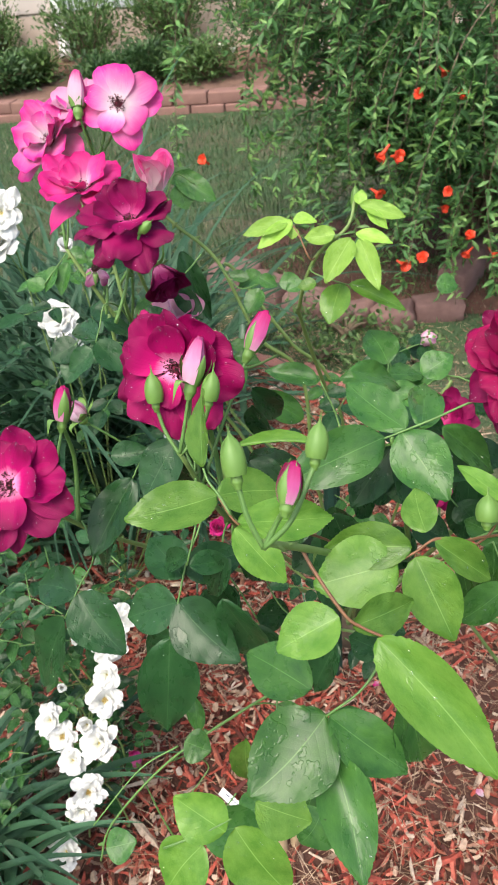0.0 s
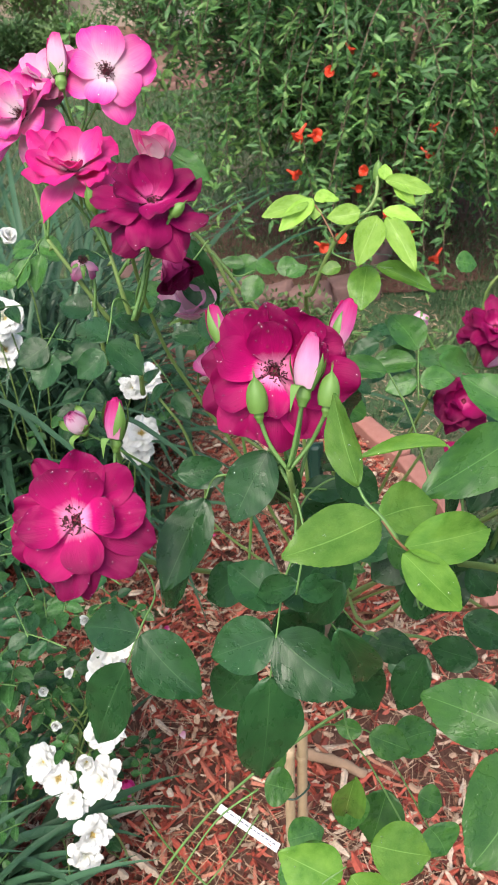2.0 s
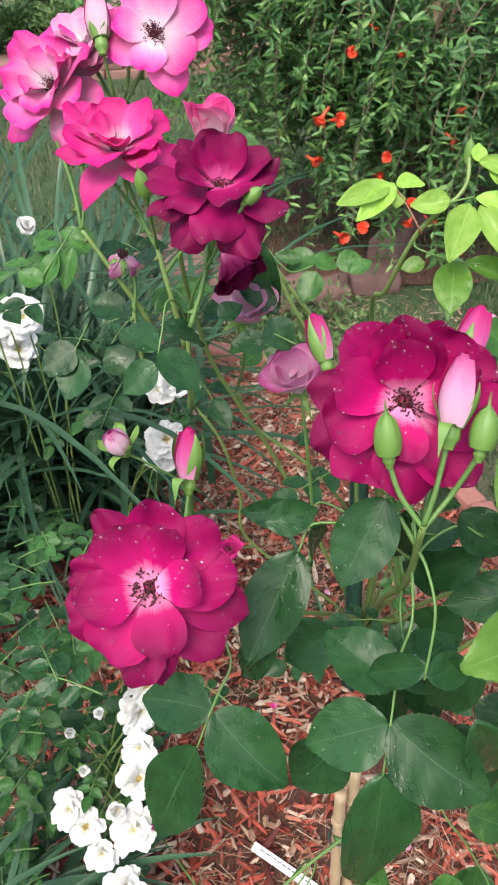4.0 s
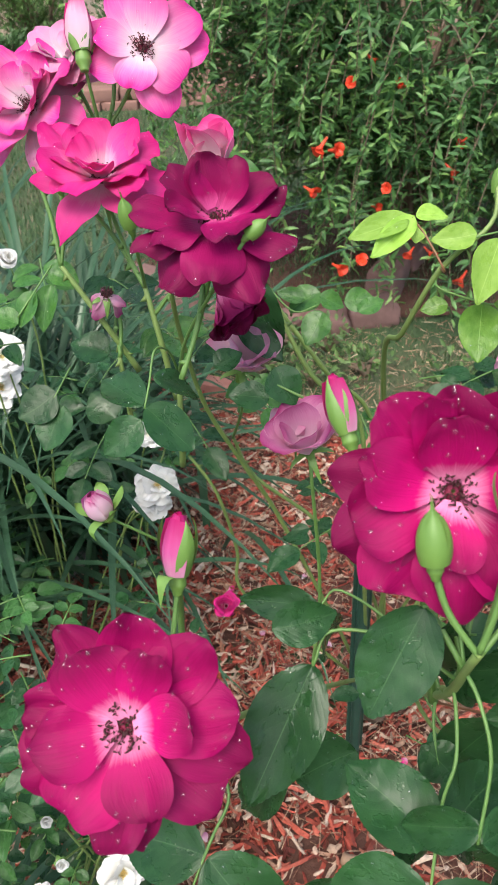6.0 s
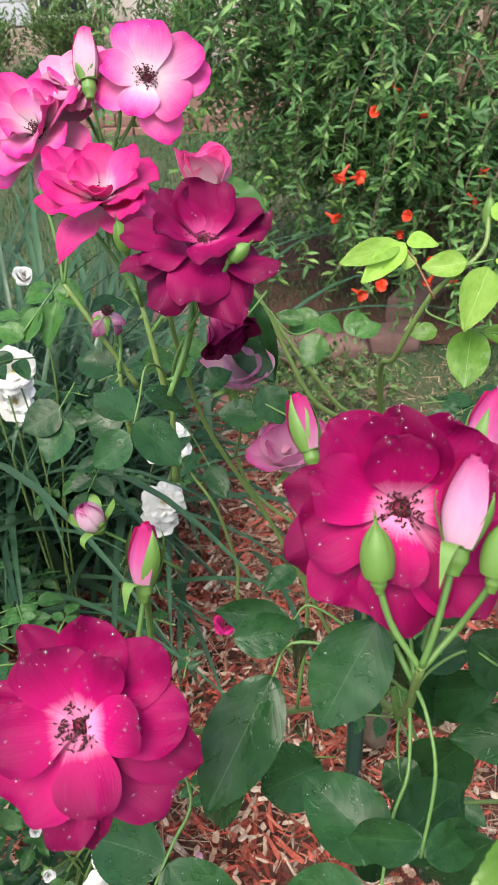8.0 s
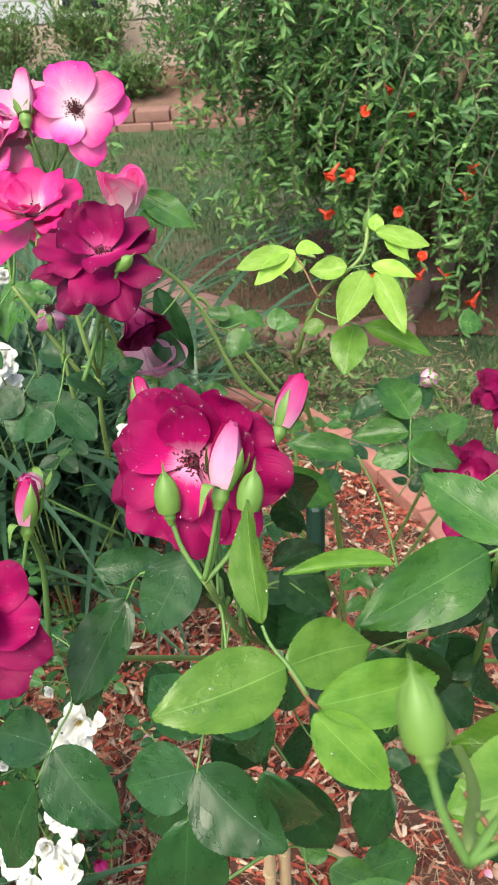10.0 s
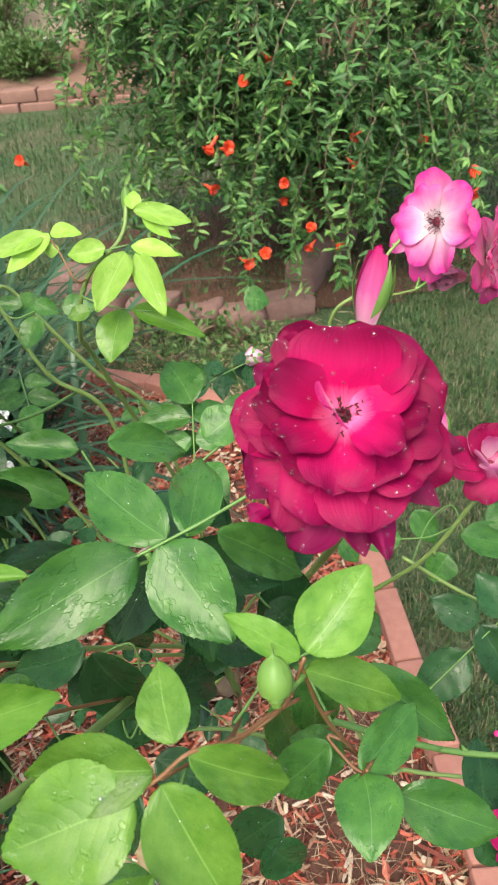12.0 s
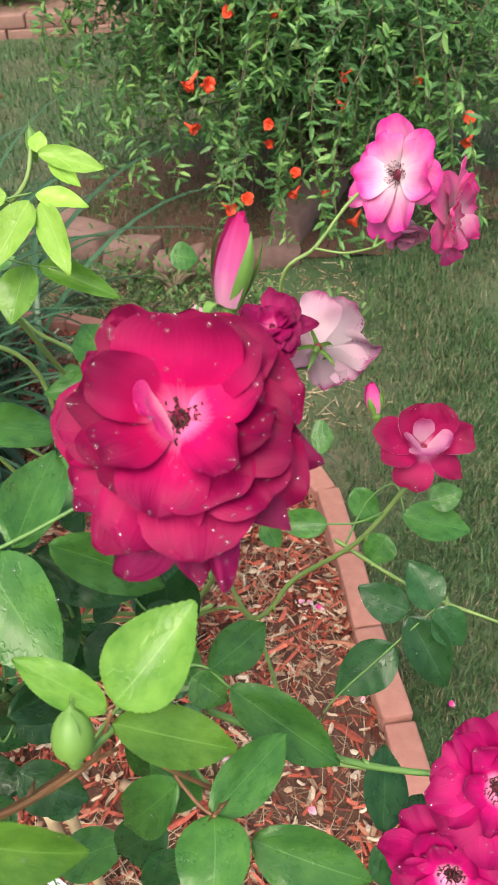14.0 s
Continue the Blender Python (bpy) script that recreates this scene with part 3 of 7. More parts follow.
def bloom(parent, centre, facing, radius, style, colour, seed, label, drops=0, stamens=True, name="rose_bloom", inner=None, spin=0.0):
    """An open rose: rings of separate petals round a heart with stamens, a green hip behind."""
    rnd = random.Random(seed)
    m = Matrix.Translation(centre) @ frame_of(Vector(facing).orthogonal(), facing)
    flower = heart(name, radius, colour, seed, m, parent, label, stamens)
    wet = []
    turn = spin or rnd.uniform(0, 360)
    lift = 0.0
    rings = RINGS[style]
    for k, (count, length, width, o0, o1, cup, ruffle, curl, reflex) in enumerate(rings):
        mats = PETAL[inner if inner and k >= len(rings) - 2 else colour]
        for i in range(count):
            j = lambda s: rnd.uniform(1 - s, 1 + s)
            v, f, uv, sl = petal_sheet(radius * length * j(0.14), radius * width * j(0.2), o0 + rnd.uniform(-12, 12), o1 + rnd.uniform(-20, 20), cup * j(0.4), ruffle * j(0.6), rnd.randrange(10 ** 6), r0=radius * 0.09, notch=0.14 if o1 > 105 else 0.05, curl=curl * j(0.8), reflex=reflex * j(0.7), pointed=o1 > 110 and rnd.random() < 0.6)
            pm = m @ Matrix.Translation((0, 0, lift)) @ pose(0, 0, 0, 0, 0, turn + 360 / count * (i + rnd.uniform(-0.25, 0.25)))
            part("petal", mesh("petal", v, f, mats, uv, True, sl), flower, "", pm)
            if drops:
                wet_spots(v, 10, pm, wet)
        turn += 180 / count + rnd.uniform(-14, 14)
        lift += radius * 0.05
    if drops:
        beads(flower, wet, int(drops * 4), seed)
    return flower


def shaped_bloom(parent, centre, facing, radius, petals, colour, seed, label, drops=0, inner=None, outer=None, stamens=True, ruffle=0.13, cup=0.14, depth=0.3):
    """A rose whose petals are laid one by one. petals: bearing (0 to its right, 90 upwards), length and width by the
    radius, opening at foot and tip, roll of the tip. Short ones take the inner colour, backward ones the outer, a
    darker tone that paints in their shade."""
    rnd = random.Random(seed)
    z = Vector(facing).normalized()
    x = (Vector((1, 0, 0)) - z * z.x).normalized()
    m = Matrix.Translation(centre) @ Matrix((x, z.cross(x), z)).transposed().to_4x4()
    flower = heart("rose_bloom", radius, colour, seed, m, parent, label, stamens)
    wet = []
    for az, ln, wd, o0, o1, curl in petals:
        # outer: shade on downward-facing petals, put into their colour
        mats = PETAL[inner if inner and ln < 0.72 else outer if outer and o1 >= 100 else colour]
        sharp = o1 >= 100 and wd < 0.73
        v, f, uv, sl = petal_sheet(radius * ln, radius * wd, o0, o1, cup * rnd.uniform(0.6, 1.3), ruffle * rnd.uniform(0.5, 1.5), rnd.randrange(10 ** 6), r0=radius * 0.08, notch=0.10, curl=curl, reflex=0.24 if o1 >= 110 else 0.14 if sharp else 0.05 * rnd.uniform(0.3, 1.6), pointed=sharp)
        pm = m @ Matrix.Translation((0, 0, radius * depth * (1.1 - min(ln, 1.1)))) @ pose(0, 0, 0, 0, 0, az - 90 + rnd.uniform(-2, 2))
        part("petal", mesh("petal", v, f, mats, uv, True, sl), flower, "", pm)
        wet_spots(v, 10, pm, wet)
    if drops:
        beads(flower, wet, drops, seed)
    return flower


def bud(parent, base, tip, colour=None, seed=0, fat=0.42, label="", sepal_open=8.0, name="rosebud", cover=0.5, mouth=0.10):
    """A rosebud from its neck to its point: a round hip, five long sepals and, if it opens, petals rolled round each other.
    sepal_open: how far the sepals bow outwards; cover: how much of the bud they reach."""
    rnd = random.Random(seed)
    b, t = Vector(base), Vector(tip)
    length = (t - b).length
    m = Matrix.Translation(b) @ frame_of((t - b).orthogonal(), t - b)
    r = length * fat * 0.5

    def girth(s):
        """Closed: a drop drawn out to a thin point. Opening: a slim barrel that narrows to a ragged mouth."""
        s = min(1.0, max(0.0, s))
        if not colour:
            return r * (max(0.0, 1 - ((s - 0.30) / 0.52) ** 2) ** 0.62 + 0.16 * (1 - s) ** 0.7 + 0.03)
        return r * ((0.66 + 0.34 * math.sin(math.pi / 2 * s / 0.36)) if s < 0.36 else mouth + (1 - mouth) * math.cos((s - 0.36) / 0.64 * 1.5) ** 0.85)

    def sheet(a0, a1, z0, top, out, roll, nu=9, nv=12, v0=0.3):
        """One rolled petal: its upper rim is rounded, its free edge lifts and turns outwards."""
        v, uv = [], []
        for j in range(nv + 1):
            s = j / nv
            for i in range(nu + 1):
                u = i / nu
                rim = top - 0.25 * (mouth + 0.04) * abs(2 * u - 0.9) ** 2.2
                zz = z0 + (rim - z0) * s
                lift = roll * r * (max(0.0, u - 0.72) / 0.28) ** 2 * (0.3 + 0.7 * s) + 1.5 * mouth * roll * r * max(0.0, s - 0.86) / 0.14
                g = girth(zz) * out + lift
                a = a0 + (a1 - a0) * u
                v.append((g * math.cos(a), g * math.sin(a), length * zz))
                uv.append((0.5 + 0.25 * (u - 0.5), v0 + (1 - v0) * s))
        return v, grid_faces(nu, nv), uv
    hv, hf = tube([(0, 0, -length * 0.30), (0, 0, -length * 0.24), (0, 0, -length * 0.14), (0, 0, -length * 0.05), (0, 0, length * 0.04)], r * 0.30, r * 0.56, 11, 3)
    hv = [(x * (1 + 0.35 * math.exp(-((z / length + 0.13) / 0.08) ** 2)), y * (1 + 0.35 * math.exp(-((z / length + 0.13) / 0.08) ** 2)), z) for x, y, z in hv]
    body = part(name, mesh("hip", hv, hf, STEM["calyx"]), parent, label, m)
    mats = PETAL[colour] if colour else [STEM["calyx"], STEM["calyx"]]
    if colour:
        v, f, uv = sheet(0, 2 * math.pi, 0.0, 0.96, 0.72, 0.0, 14, 12)
        part("core", mesh("core", v, f, mats[0], uv), body, "", m)
        for k in range(5):
            a = 2.2 * k + rnd.uniform(0, 0.5)
            v, f, uv = sheet(a, a + 3.3, 0.02, 1.0 - 0.02 * k - 0.2 * mouth * rnd.random(), 0.80 + 0.065 * k, 0.10 + 0.07 * k)
            part("petal", mesh("petal", v, f, mats[1 if k % 3 else 0], uv), body, "", m)
    else:
        v, f, uv = sheet(0, 2 * math.pi, 0.0, 0.98, 0.93, 0.0, 14, 12)
        part("core", mesh("core", v, f, mats[0], uv), body, "", m)
    sunny = m.to_3x3().inverted() @ Vector((0, -1, 0.3))
    first = math.atan2(sunny.y, sunny.x) + (0.63 if colour else 0.0)
    for k in range(5):
        a = first + 2 * math.pi / 5 * k + rnd.uniform(-0.15, 0.15)
        bow = sepal_open / 38.0 * rnd.uniform(0.5, 1.5) if colour else 0.02
        down = colour and sepal_open >= 14 and k == 4
        reach = (cover * rnd.uniform(0.9, 1.15) + 0.12) if colour else 1.04 + 0.10 * rnd.random()
        half = 0.72 if not colour else (0.66 if cover > 0.7 else 0.52)
        v, uv = [], []
        nu, nv = 6, 12
        for j in range(nv + 1):
            s = j / nv
            zz = reach * s
            wide = half * ((1 - s ** 1.6) if colour else (1 - s ** 3.0)) + 0.02
            for i in range(nu + 1):
                u = 2 * i / nu - 1
                if down:
                    g = girth(0.05) * 1.05 + r * 1.1 * math.sin(min(1.0, 1.3 * s) * math.pi / 2)
                    z = length * (0.02 + 0.10 * math.sin(math.pi * s) - 0.42 * s * s)
                    side = half * r * (1 - s ** 1.6) * u
                    v.append((g * math.cos(a) - side * math.sin(a), g * math.sin(a) + side * math.cos(a), z))
                else:
                    g = girth(min(zz, 0.97)) * 1.04 + 0.05 * r * (1 - abs(u)) + bow * r * math.sin(math.pi * min(1.0, 0.72 * s)) * s + (0.12 * bow * r * s ** 6)
                    v.append((g * math.cos(a + u * wide), g * math.sin(a + u * wide), length * zz))
                uv.append((0.5 + 0.5 * u, s))
        part("sepal", mesh("sepal", v, grid_faces(nu, nv), STEM["calyx"], uv), body, "", m)
    return body


# ---- the ground ----
def rise(y):
    """The yard is level up to the low wall and rises a little to the house."""
    return 0.0 if y < 7.0 else min(0.3, 0.15 * (y - 7.0))


def height(x, y):
    return rise(y) + 0.012 * noise.noise(Vector((x * 1.7, y * 1.7, 0)))


EDGE = [(0.87, 0.0), (0.865, 0.3), (0.855, 0.7), (0.835, 1.05), (0.815, 1.22), (0.79, 1.37), (0.77, 1.58), (0.745, 1.77), (0.69, 1.95), (0.615, 2.08), (0.5, 2.29), (0.38, 2.45), (0.15, 2.6), (-0.2, 2.7), (-0.6, 2.68), (-0.95, 2.5), (-1.1, 2.1), (-1.12, 1.4), (-1.1, 0.6), (-1.0, 0.12), (-0.7, -0.08), (0.1, -0.1), (0.7, -0.09), (0.86, -0.01)]


def edge_line():
    return [p[:2] for p in smooth_line([(x, y, 0) for x, y in EDGE], 8)]


def bed_grid():
    """Which cells of 1 cm lie inside the edging."""
    gx, gy = np.meshgrid(np.arange(-1.3, 1.0, 0.01), np.arange(-0.3, 2.9, 0.01))
    hit = np.zeros(gx.shape, bool)
    poly = edge_line()
    for p, q in zip(poly, poly[1:] + poly[:1]):
        if p[1] != q[1]:
            hit ^= ((p[1] > gy) != (q[1] > gy)) & (gx < (q[0] - p[0]) * (gy - p[1]) / (q[1] - p[1]) + p[0])
    return hit


BED = bed_grid()


def inside_bed(x, y):
    i, j = int((y + 0.3) / 0.01), int((x + 1.3) / 0.01)
    return 0 <= i < BED.shape[0] and 0 <= j < BED.shape[1] and bool(BED[i, j])


xs = sorted(set([-3000, -800, -200, -60, -25] + [round(-12 + 0.5 * k, 3) for k in range(49)] + [25, 60, 200, 800, 3000]))
ys = sorted(set([-3000, -800, -200, -60, -20] + [round(-6 + 0.4 * k, 3) for k in range(42)] + [15, 25, 60, 200, 800, 3000]))


def build_lawn(nt, bsdf):
    big, fine = noise_of(nt, 1.6, 4.0), noise_of(nt, 55.0, 6.0)
    grass = mix(nt, fine, (0.030, 0.066, 0.024), (0.062, 0.118, 0.043))
    bare = mix(nt, fine, (0.08, 0.06, 0.042), (0.19, 0.145, 0.10))
    c = mix(nt, ramp(nt, big, ((0.45, (0, 0, 0)), (0.68, (0.75, 0.75, 0.75)))), grass, bare)
    nt.links.new(c, bsdf.inputs["Base Color"])
    bsdf.inputs["Roughness"].default_value = 0.95
    bump(nt, bsdf, fine, 0.9, 0.02)


LAWN = material("lawn_soil", build_lawn)
tagged(put(new("ground", mesh("ground", [(x, y, height(x, y) if abs(x) < 13 and -6 < y < 12 else rise(y)) for y in ys for x in xs], grid_faces(len(xs) - 1, len(ys) - 1), LAWN)), None), "thin green lawn with bare dry patches", "lawn", kind="structure")

# the rose bed: dark soil inside the brick edging, a hand's width of mulch on it
bx = [-1.9 + 0.05 * k for k in range(57)]
by = [-0.6 + 0.05 * k for k in range(69)]
bv = [(x, y, 0.012 + 0.02 * noise.noise(Vector((x * 2.3, y * 2.3, 3))) + 0.01 * noise.noise(Vector((x * 9, y * 9, 3)))) for y in by for x in bx]
bf = [f for f in grid_faces(len(bx) - 1, len(by) - 1) if all(inside_bed(bv[i][0], bv[i][1]) for i in f)]
tagged(put(new("bed_soil", mesh("bed_soil", bv, bf, SOIL)), None), "dark moist soil of the rose bed", "soil", kind="structure")


def pieces(template, faces, places):
    """Many small pieces in one mesh: places are 4x4 arrays."""
    t = np.c_[np.array(template, float), np.ones(len(template))]
    out = np.concatenate([(t @ m.T)[:, :3] for m in places])
    n = len(template)
    return out, [tuple(i + k * n for i in f) for k in range(len(places)) for f in faces]


def splinters(seed):
    """A shred of bark: a bent, tapering, uneven splinter of unit length."""
    r = random.Random(seed)
    v, bend, twist = [], r.uniform(-0.22, 0.22), r.uniform(-0.5, 0.5)
    for k, x in enumerate((-0.5, -0.22, 0.1, 0.34, 0.5)):
        w = (0.25, 0.48, 0.5, 0.38, 0.1)[k] * r.uniform(0.6, 1.15)
        mid = bend * (4 * x * x - 0.5) + r.uniform(-0.12, 0.12)
        top = r.uniform(0.25, 0.6)
        xx = x + r.uniform(-0.05, 0.05)
        v += [(xx, mid - w, -0.4 + twist * x), (xx + r.uniform(-0.06, 0.06), mid + w, -0.4 - twist * x), (xx, mid + 0.1 * w, top)]
    f = [(0, 2, 1)]
    for k in range(4):
        a = 3 * k
        f += [(a, a + 3, a + 5, a + 2), (a + 2, a + 5, a + 4, a + 1)]
    return v, f + [(12, 13, 14)]


SHARD = [(-0.5, -0.4, -0.3), (0.45, -0.5, -0.4), (0.5, 0.35, -0.3), (-0.4, 0.5, -0.4), (-0.42, -0.3, 0.5), (0.4, -0.42, 0.35), (0.3, 0.3, 0.5), (-0.5, 0.4, 0.4)]
BOX_FACES = [(0, 3, 2, 1), (4, 5, 6, 7), (0, 1, 5, 4), (1, 2, 6, 5), (2, 3, 7, 6), (3, 0, 4, 7)]


def laid(x, y, z, length, width, thick, rnd, tip=14):
    q = pose(x, y, z, rnd.gauss(0, tip), rnd.gauss(0, tip), rnd.uniform(0, 360))
    return np.array(q @ Matrix.Diagonal((length, width, thick, 1)))


rnd = random.Random(5)
chips, straws = [], []
while len(chips) < 21000:
    x, y = (rnd.uniform(-0.6, 0.9), rnd.uniform(0.5, 2.72)) if rnd.random() < 0.86 else (rnd.uniform(-1.1, 0.9), rnd.uniform(-0.1, 2.72))
    if inside_bed(x + 0.02, y) and (noise.noise(Vector((x * 4, y * 4, 9))) > -0.28 or rnd.random() < 0.35):
        big = rnd.random() < 0.16
        chips.append(laid(x, y, 0.014 + rnd.random() ** 2 * 0.026, rnd.uniform(0.035, 0.085) if big else rnd.uniform(0.012, 0.042), rnd.uniform(0.007, 0.016) if big else rnd.uniform(0.0025, 0.0095), rnd.uniform(0.003, 0.008), rnd, 17))
while len(straws) < 9000:
    x, y = rnd.uniform(-0.6, 0.9), rnd.uniform(0.5, 2.6)
    if inside_bed(x + 0.02, y) and (noise.noise(Vector((x * 3, y * 3, 2))) + 0.4 * (x - 0.1) > -0.1 or rnd.random() < 0.2):
        straws.append(laid(x, y, 0.022 + rnd.random() * 0.022, rnd.uniform(0.02, 0.075), rnd.uniform(0.0007, 0.0016), 0.0008, rnd, 15))
while len(straws) < 10600:
    x, y = rnd.uniform(-0.7, 0.95), rnd.uniform(2.1, 3.1)
    if not inside_bed(x - 0.05, y) and rnd.random() < 1.4 - x:
        straws.append(laid(x, y, height(x, y) + 0.004 + rnd.random() * 0.012, rnd.uniform(0.015, 0.06), rnd.uniform(0.0012, 0.004), 0.001, rnd, 12))
v, f = [], []
for k in range(12):
    sv, sf = pieces(*splinters(k + 70), chips[k::12])
    f += [tuple(i + len(v) for i in face) for face in sf]
    v += sv.tolist()
tagged(put(new("mulch", mesh("mulch", v, f, CHIP, smooth=False)), None), "red shredded bark mulch with paler wood chips", "mulch", kind="stuff")
v, f = pieces(SHARD, BOX_FACES, straws)
scraps = []
while len(scraps) < 900:
    x, y = rnd.uniform(-0.4, 0.85), rnd.uniform(0.6, 2.4)
    if inside_bed(x + 0.02, y):
        scraps.append(laid(x, y, 0.034 + rnd.random() * 0.012, rnd.uniform(0.010, 0.026), rnd.uniform(0.008, 0.018), rnd.uniform(0.0015, 0.004), rnd, 20))
sv, sf = pieces(*splinters(5), scraps)
tagged(put(new("bark_scrap", mesh("bark_scrap", sv, sf, island_ramp("bark_scrap", ((0.0, (0.24, 0.13, 0.08)), (0.4, (0.42, 0.27, 0.18)), (1.0, (0.66, 0.52, 0.40))), 0.85, 120), smooth=False)), None), "pale curled scraps of bark and dry leaf on the mulch", "bark", kind="stuff")
tagged(put(new("dry_straw", mesh("dry_straw", v, f, STRAW, smooth=False)), None), "dry tan straw and fibres among the mulch", "straw", kind="stuff")

# ---- grass ----
def blades(count, area, size, seed, test, name, mat, label):
    rnd = random.Random(seed)
    verts, faces = [], []
    while count > 0:
        x, y = rnd.uniform(area[0], area[1]), rnd.uniform(area[2], area[3])
        if not test(x, y, rnd):
            continue
        count -= 1
        h, a, lean = size * rnd.uniform(0.5, 1.3), rnd.uniform(0, 6.28), rnd.uniform(0.1, 0.9)
        w = size * 0.045
        c, s = math.cos(a), math.sin(a)
        z = height(x, y) - 0.004
        i = len(verts)
        verts += [(x - s * w, y + c * w, z), (x + s * w, y - c * w, z), (x + s * w * 0.8 + c * h * lean * 0.4, y - c * w * 0.8 + s * h * lean * 0.4, z + h * 0.6), (x - s * w * 0.8 + c * h * lean * 0.4, y + c * w * 0.8 + s * h * lean * 0.4, z + h * 0.6), (x + c * h * lean, y + s * h * lean, z + h * (1 - 0.3 * lean))]
        faces += [(i, i + 1, i + 2, i + 3), (i + 3, i + 2, i + 4)]
    tagged(put(new(name, mesh(name, verts, faces, mat)), None), label, "grass", kind="stuff")


GRASS = island_ramp("grass_blade", ((0.0, (0.032, 0.075, 0.026)), (0.5, (0.060, 0.130, 0.042)), (0.78, (0.10, 0.18, 0.062)), (0.88, (0.20, 0.17, 0.10)), (1.0, (0.27, 0.22, 0.15))), 0.6, 60, 0.25)


def near_lawn(x, y, rnd):
    return not inside_bed(x - 0.04, y) and x > -1.3 + 0.2 * y and rnd.random() < (0.25 + 1.2 * max(0, noise.noise(Vector((x * 2, y * 2, 5))) + 0.2)) * (0.6 if y > 2.2 and x < 1.0 else 1.0)


blades(46000, (-0.9, 2.0, 0.7, 3.8), 0.034, 3, near_lawn, "near_grass", GRASS, "short patchy lawn grass beside the brick edging")
blades(30000, (0.8, 1.7, 0.7, 2.6), 0.03, 6, lambda x, y, r: not inside_bed(x - 0.04, y) and r.random() < 0.30 + 1.5 * max(0.0, noise.noise(Vector((x * 5, y * 5, 8))) + 0.12), "edge_grass", GRASS, "short dry and green grass along the brick edging")
blades(60000, (-3.6, 3.4, 3.3, 7.05), 0.05, 4, lambda x, y, r: True, "lawn_grass", GRASS, "mown green lawn grass")

# bare soil under the flowering bush
px = [-0.45 + 0.06 * k for k in range(41)]
py = [3.06 + 0.06 * k for k in range(24)]
pv = [(x, y, height(x, y) + 0.012 + 0.012 * noise.noise(Vector((x * 7, y * 7, 1)))) for y in py for x in px]
pf = [f for f in grid_faces(len(px) - 1, len(py) - 1) if all((pv[i][0] - 0.72) ** 2 / 1.1 + (pv[i][1] - 3.75) ** 2 / 0.46 < 1 + 0.12 * noise.noise(Vector(pv[i]) * 5) for i in f)]
tagged(put(new("bush_bed", mesh("bush_bed", pv, pf, SOIL)), None), "bare dark soil under the flowering bush", "soil", kind="structure")

# ---- the brick edging of the rose bed ----
def block(name, mat, sx, sy, sz, seed, round_=0.006, rough=0.003, cuts=0):
    """A brick or stone with worn, rounded edges and an uneven face."""
    bm = bmesh.new()
    bmesh.ops.create_cube(bm, size=1, matrix=Matrix.Diagonal((sx, sy, sz, 1)))
    bmesh.ops.bevel(bm, geom=bm.edges[:], offset=round_, segments=2, profile=0.6, affect="EDGES")
    if cuts:
        bmesh.ops.subdivide_edges(bm, edges=bm.edges[:], cuts=cuts, use_grid_fill=True)
    for vert in bm.verts:
        vert.co += Vector(noise.noise_vector(vert.co * (3.0 / max(sx, sy)) + Vector((seed * 7.1, 0, 0)))) * rough
    return from_bm(name, bm, mat, True)


edging = root("brick_edging", (0.8, 1.3, 0), "low curved edging of red bricks set end to end round the rose bed", "edging", kind="structure")
shapes = [block("brick", BRICK, 0.196, 0.058, 0.10, s, 0.006, 0.004, 1) for s in range(4)]
line = edge_line()
run, last = 0.0, 0
acc = [0.0]
for a, b in zip(line, line[1:]):
    acc.append(acc[-1] + float(np.linalg.norm(b - a)))
def on_edge(d):
    k = max(i for i in range(len(acc)) if acc[i] <= d)
    k = min(k, len(line) - 2)
    return line[k] + (line[k + 1] - line[k]) * (d - acc[k]) / (acc[k + 1] - acc[k])
rnd = random.Random(8)
d = 0.0
while d + 0.2 < acc[-1]:
    a, b = on_edge(d), on_edge(d + 0.2)
    c = (a + b) / 2
    part("brick", rnd.choice(shapes), edging, "", pose(c[0] + rnd.uniform(-0.003, 0.003), c[1], 0.012 + rnd.uniform(-0.006, 0.008), rnd.uniform(-2, 2), rnd.uniform(-1.5, 1.5), math.degrees(math.atan2(b[1] - a[1], b[0] - a[0])) + rnd.uniform(-1.5, 1.5)))
    d += 0.2015

# ---- stones round the bed of the flowering bush ----
border = root("stone_border", (0.5, 3.0, 0.02), "curved border of rough reddish-brown stones on the lawn", "border", kind="structure")
for k, (x, y, sx, sy, sz, turn) in enumerate(((0.77, 3.40, 0.30, 0.12, 0.17, 66), (0.655, 3.12, 0.19, 0.12, 0.10, 12), (0.48, 3.06, 0.17, 0.12, 0.10, 5), (0.31, 3.07, 0.18, 0.12, 0.10, -8), (0.13, 3.16, 0.2, 0.13, 0.12, -24), (-0.05, 3.28, 0.2, 0.14, 0.14, -32), (-0.22, 3.42, 0.24, 0.15, 0.15, -38), (0.90, 3.68, 0.26, 0.14, 0.13, 62))):
    part("stone", block("stone", STONE, sx, sy, sz, k + 20, 0.025, 0.022, 1), border, "", pose(x, y, rise(y) + sz * 0.3, 2, -3, turn))

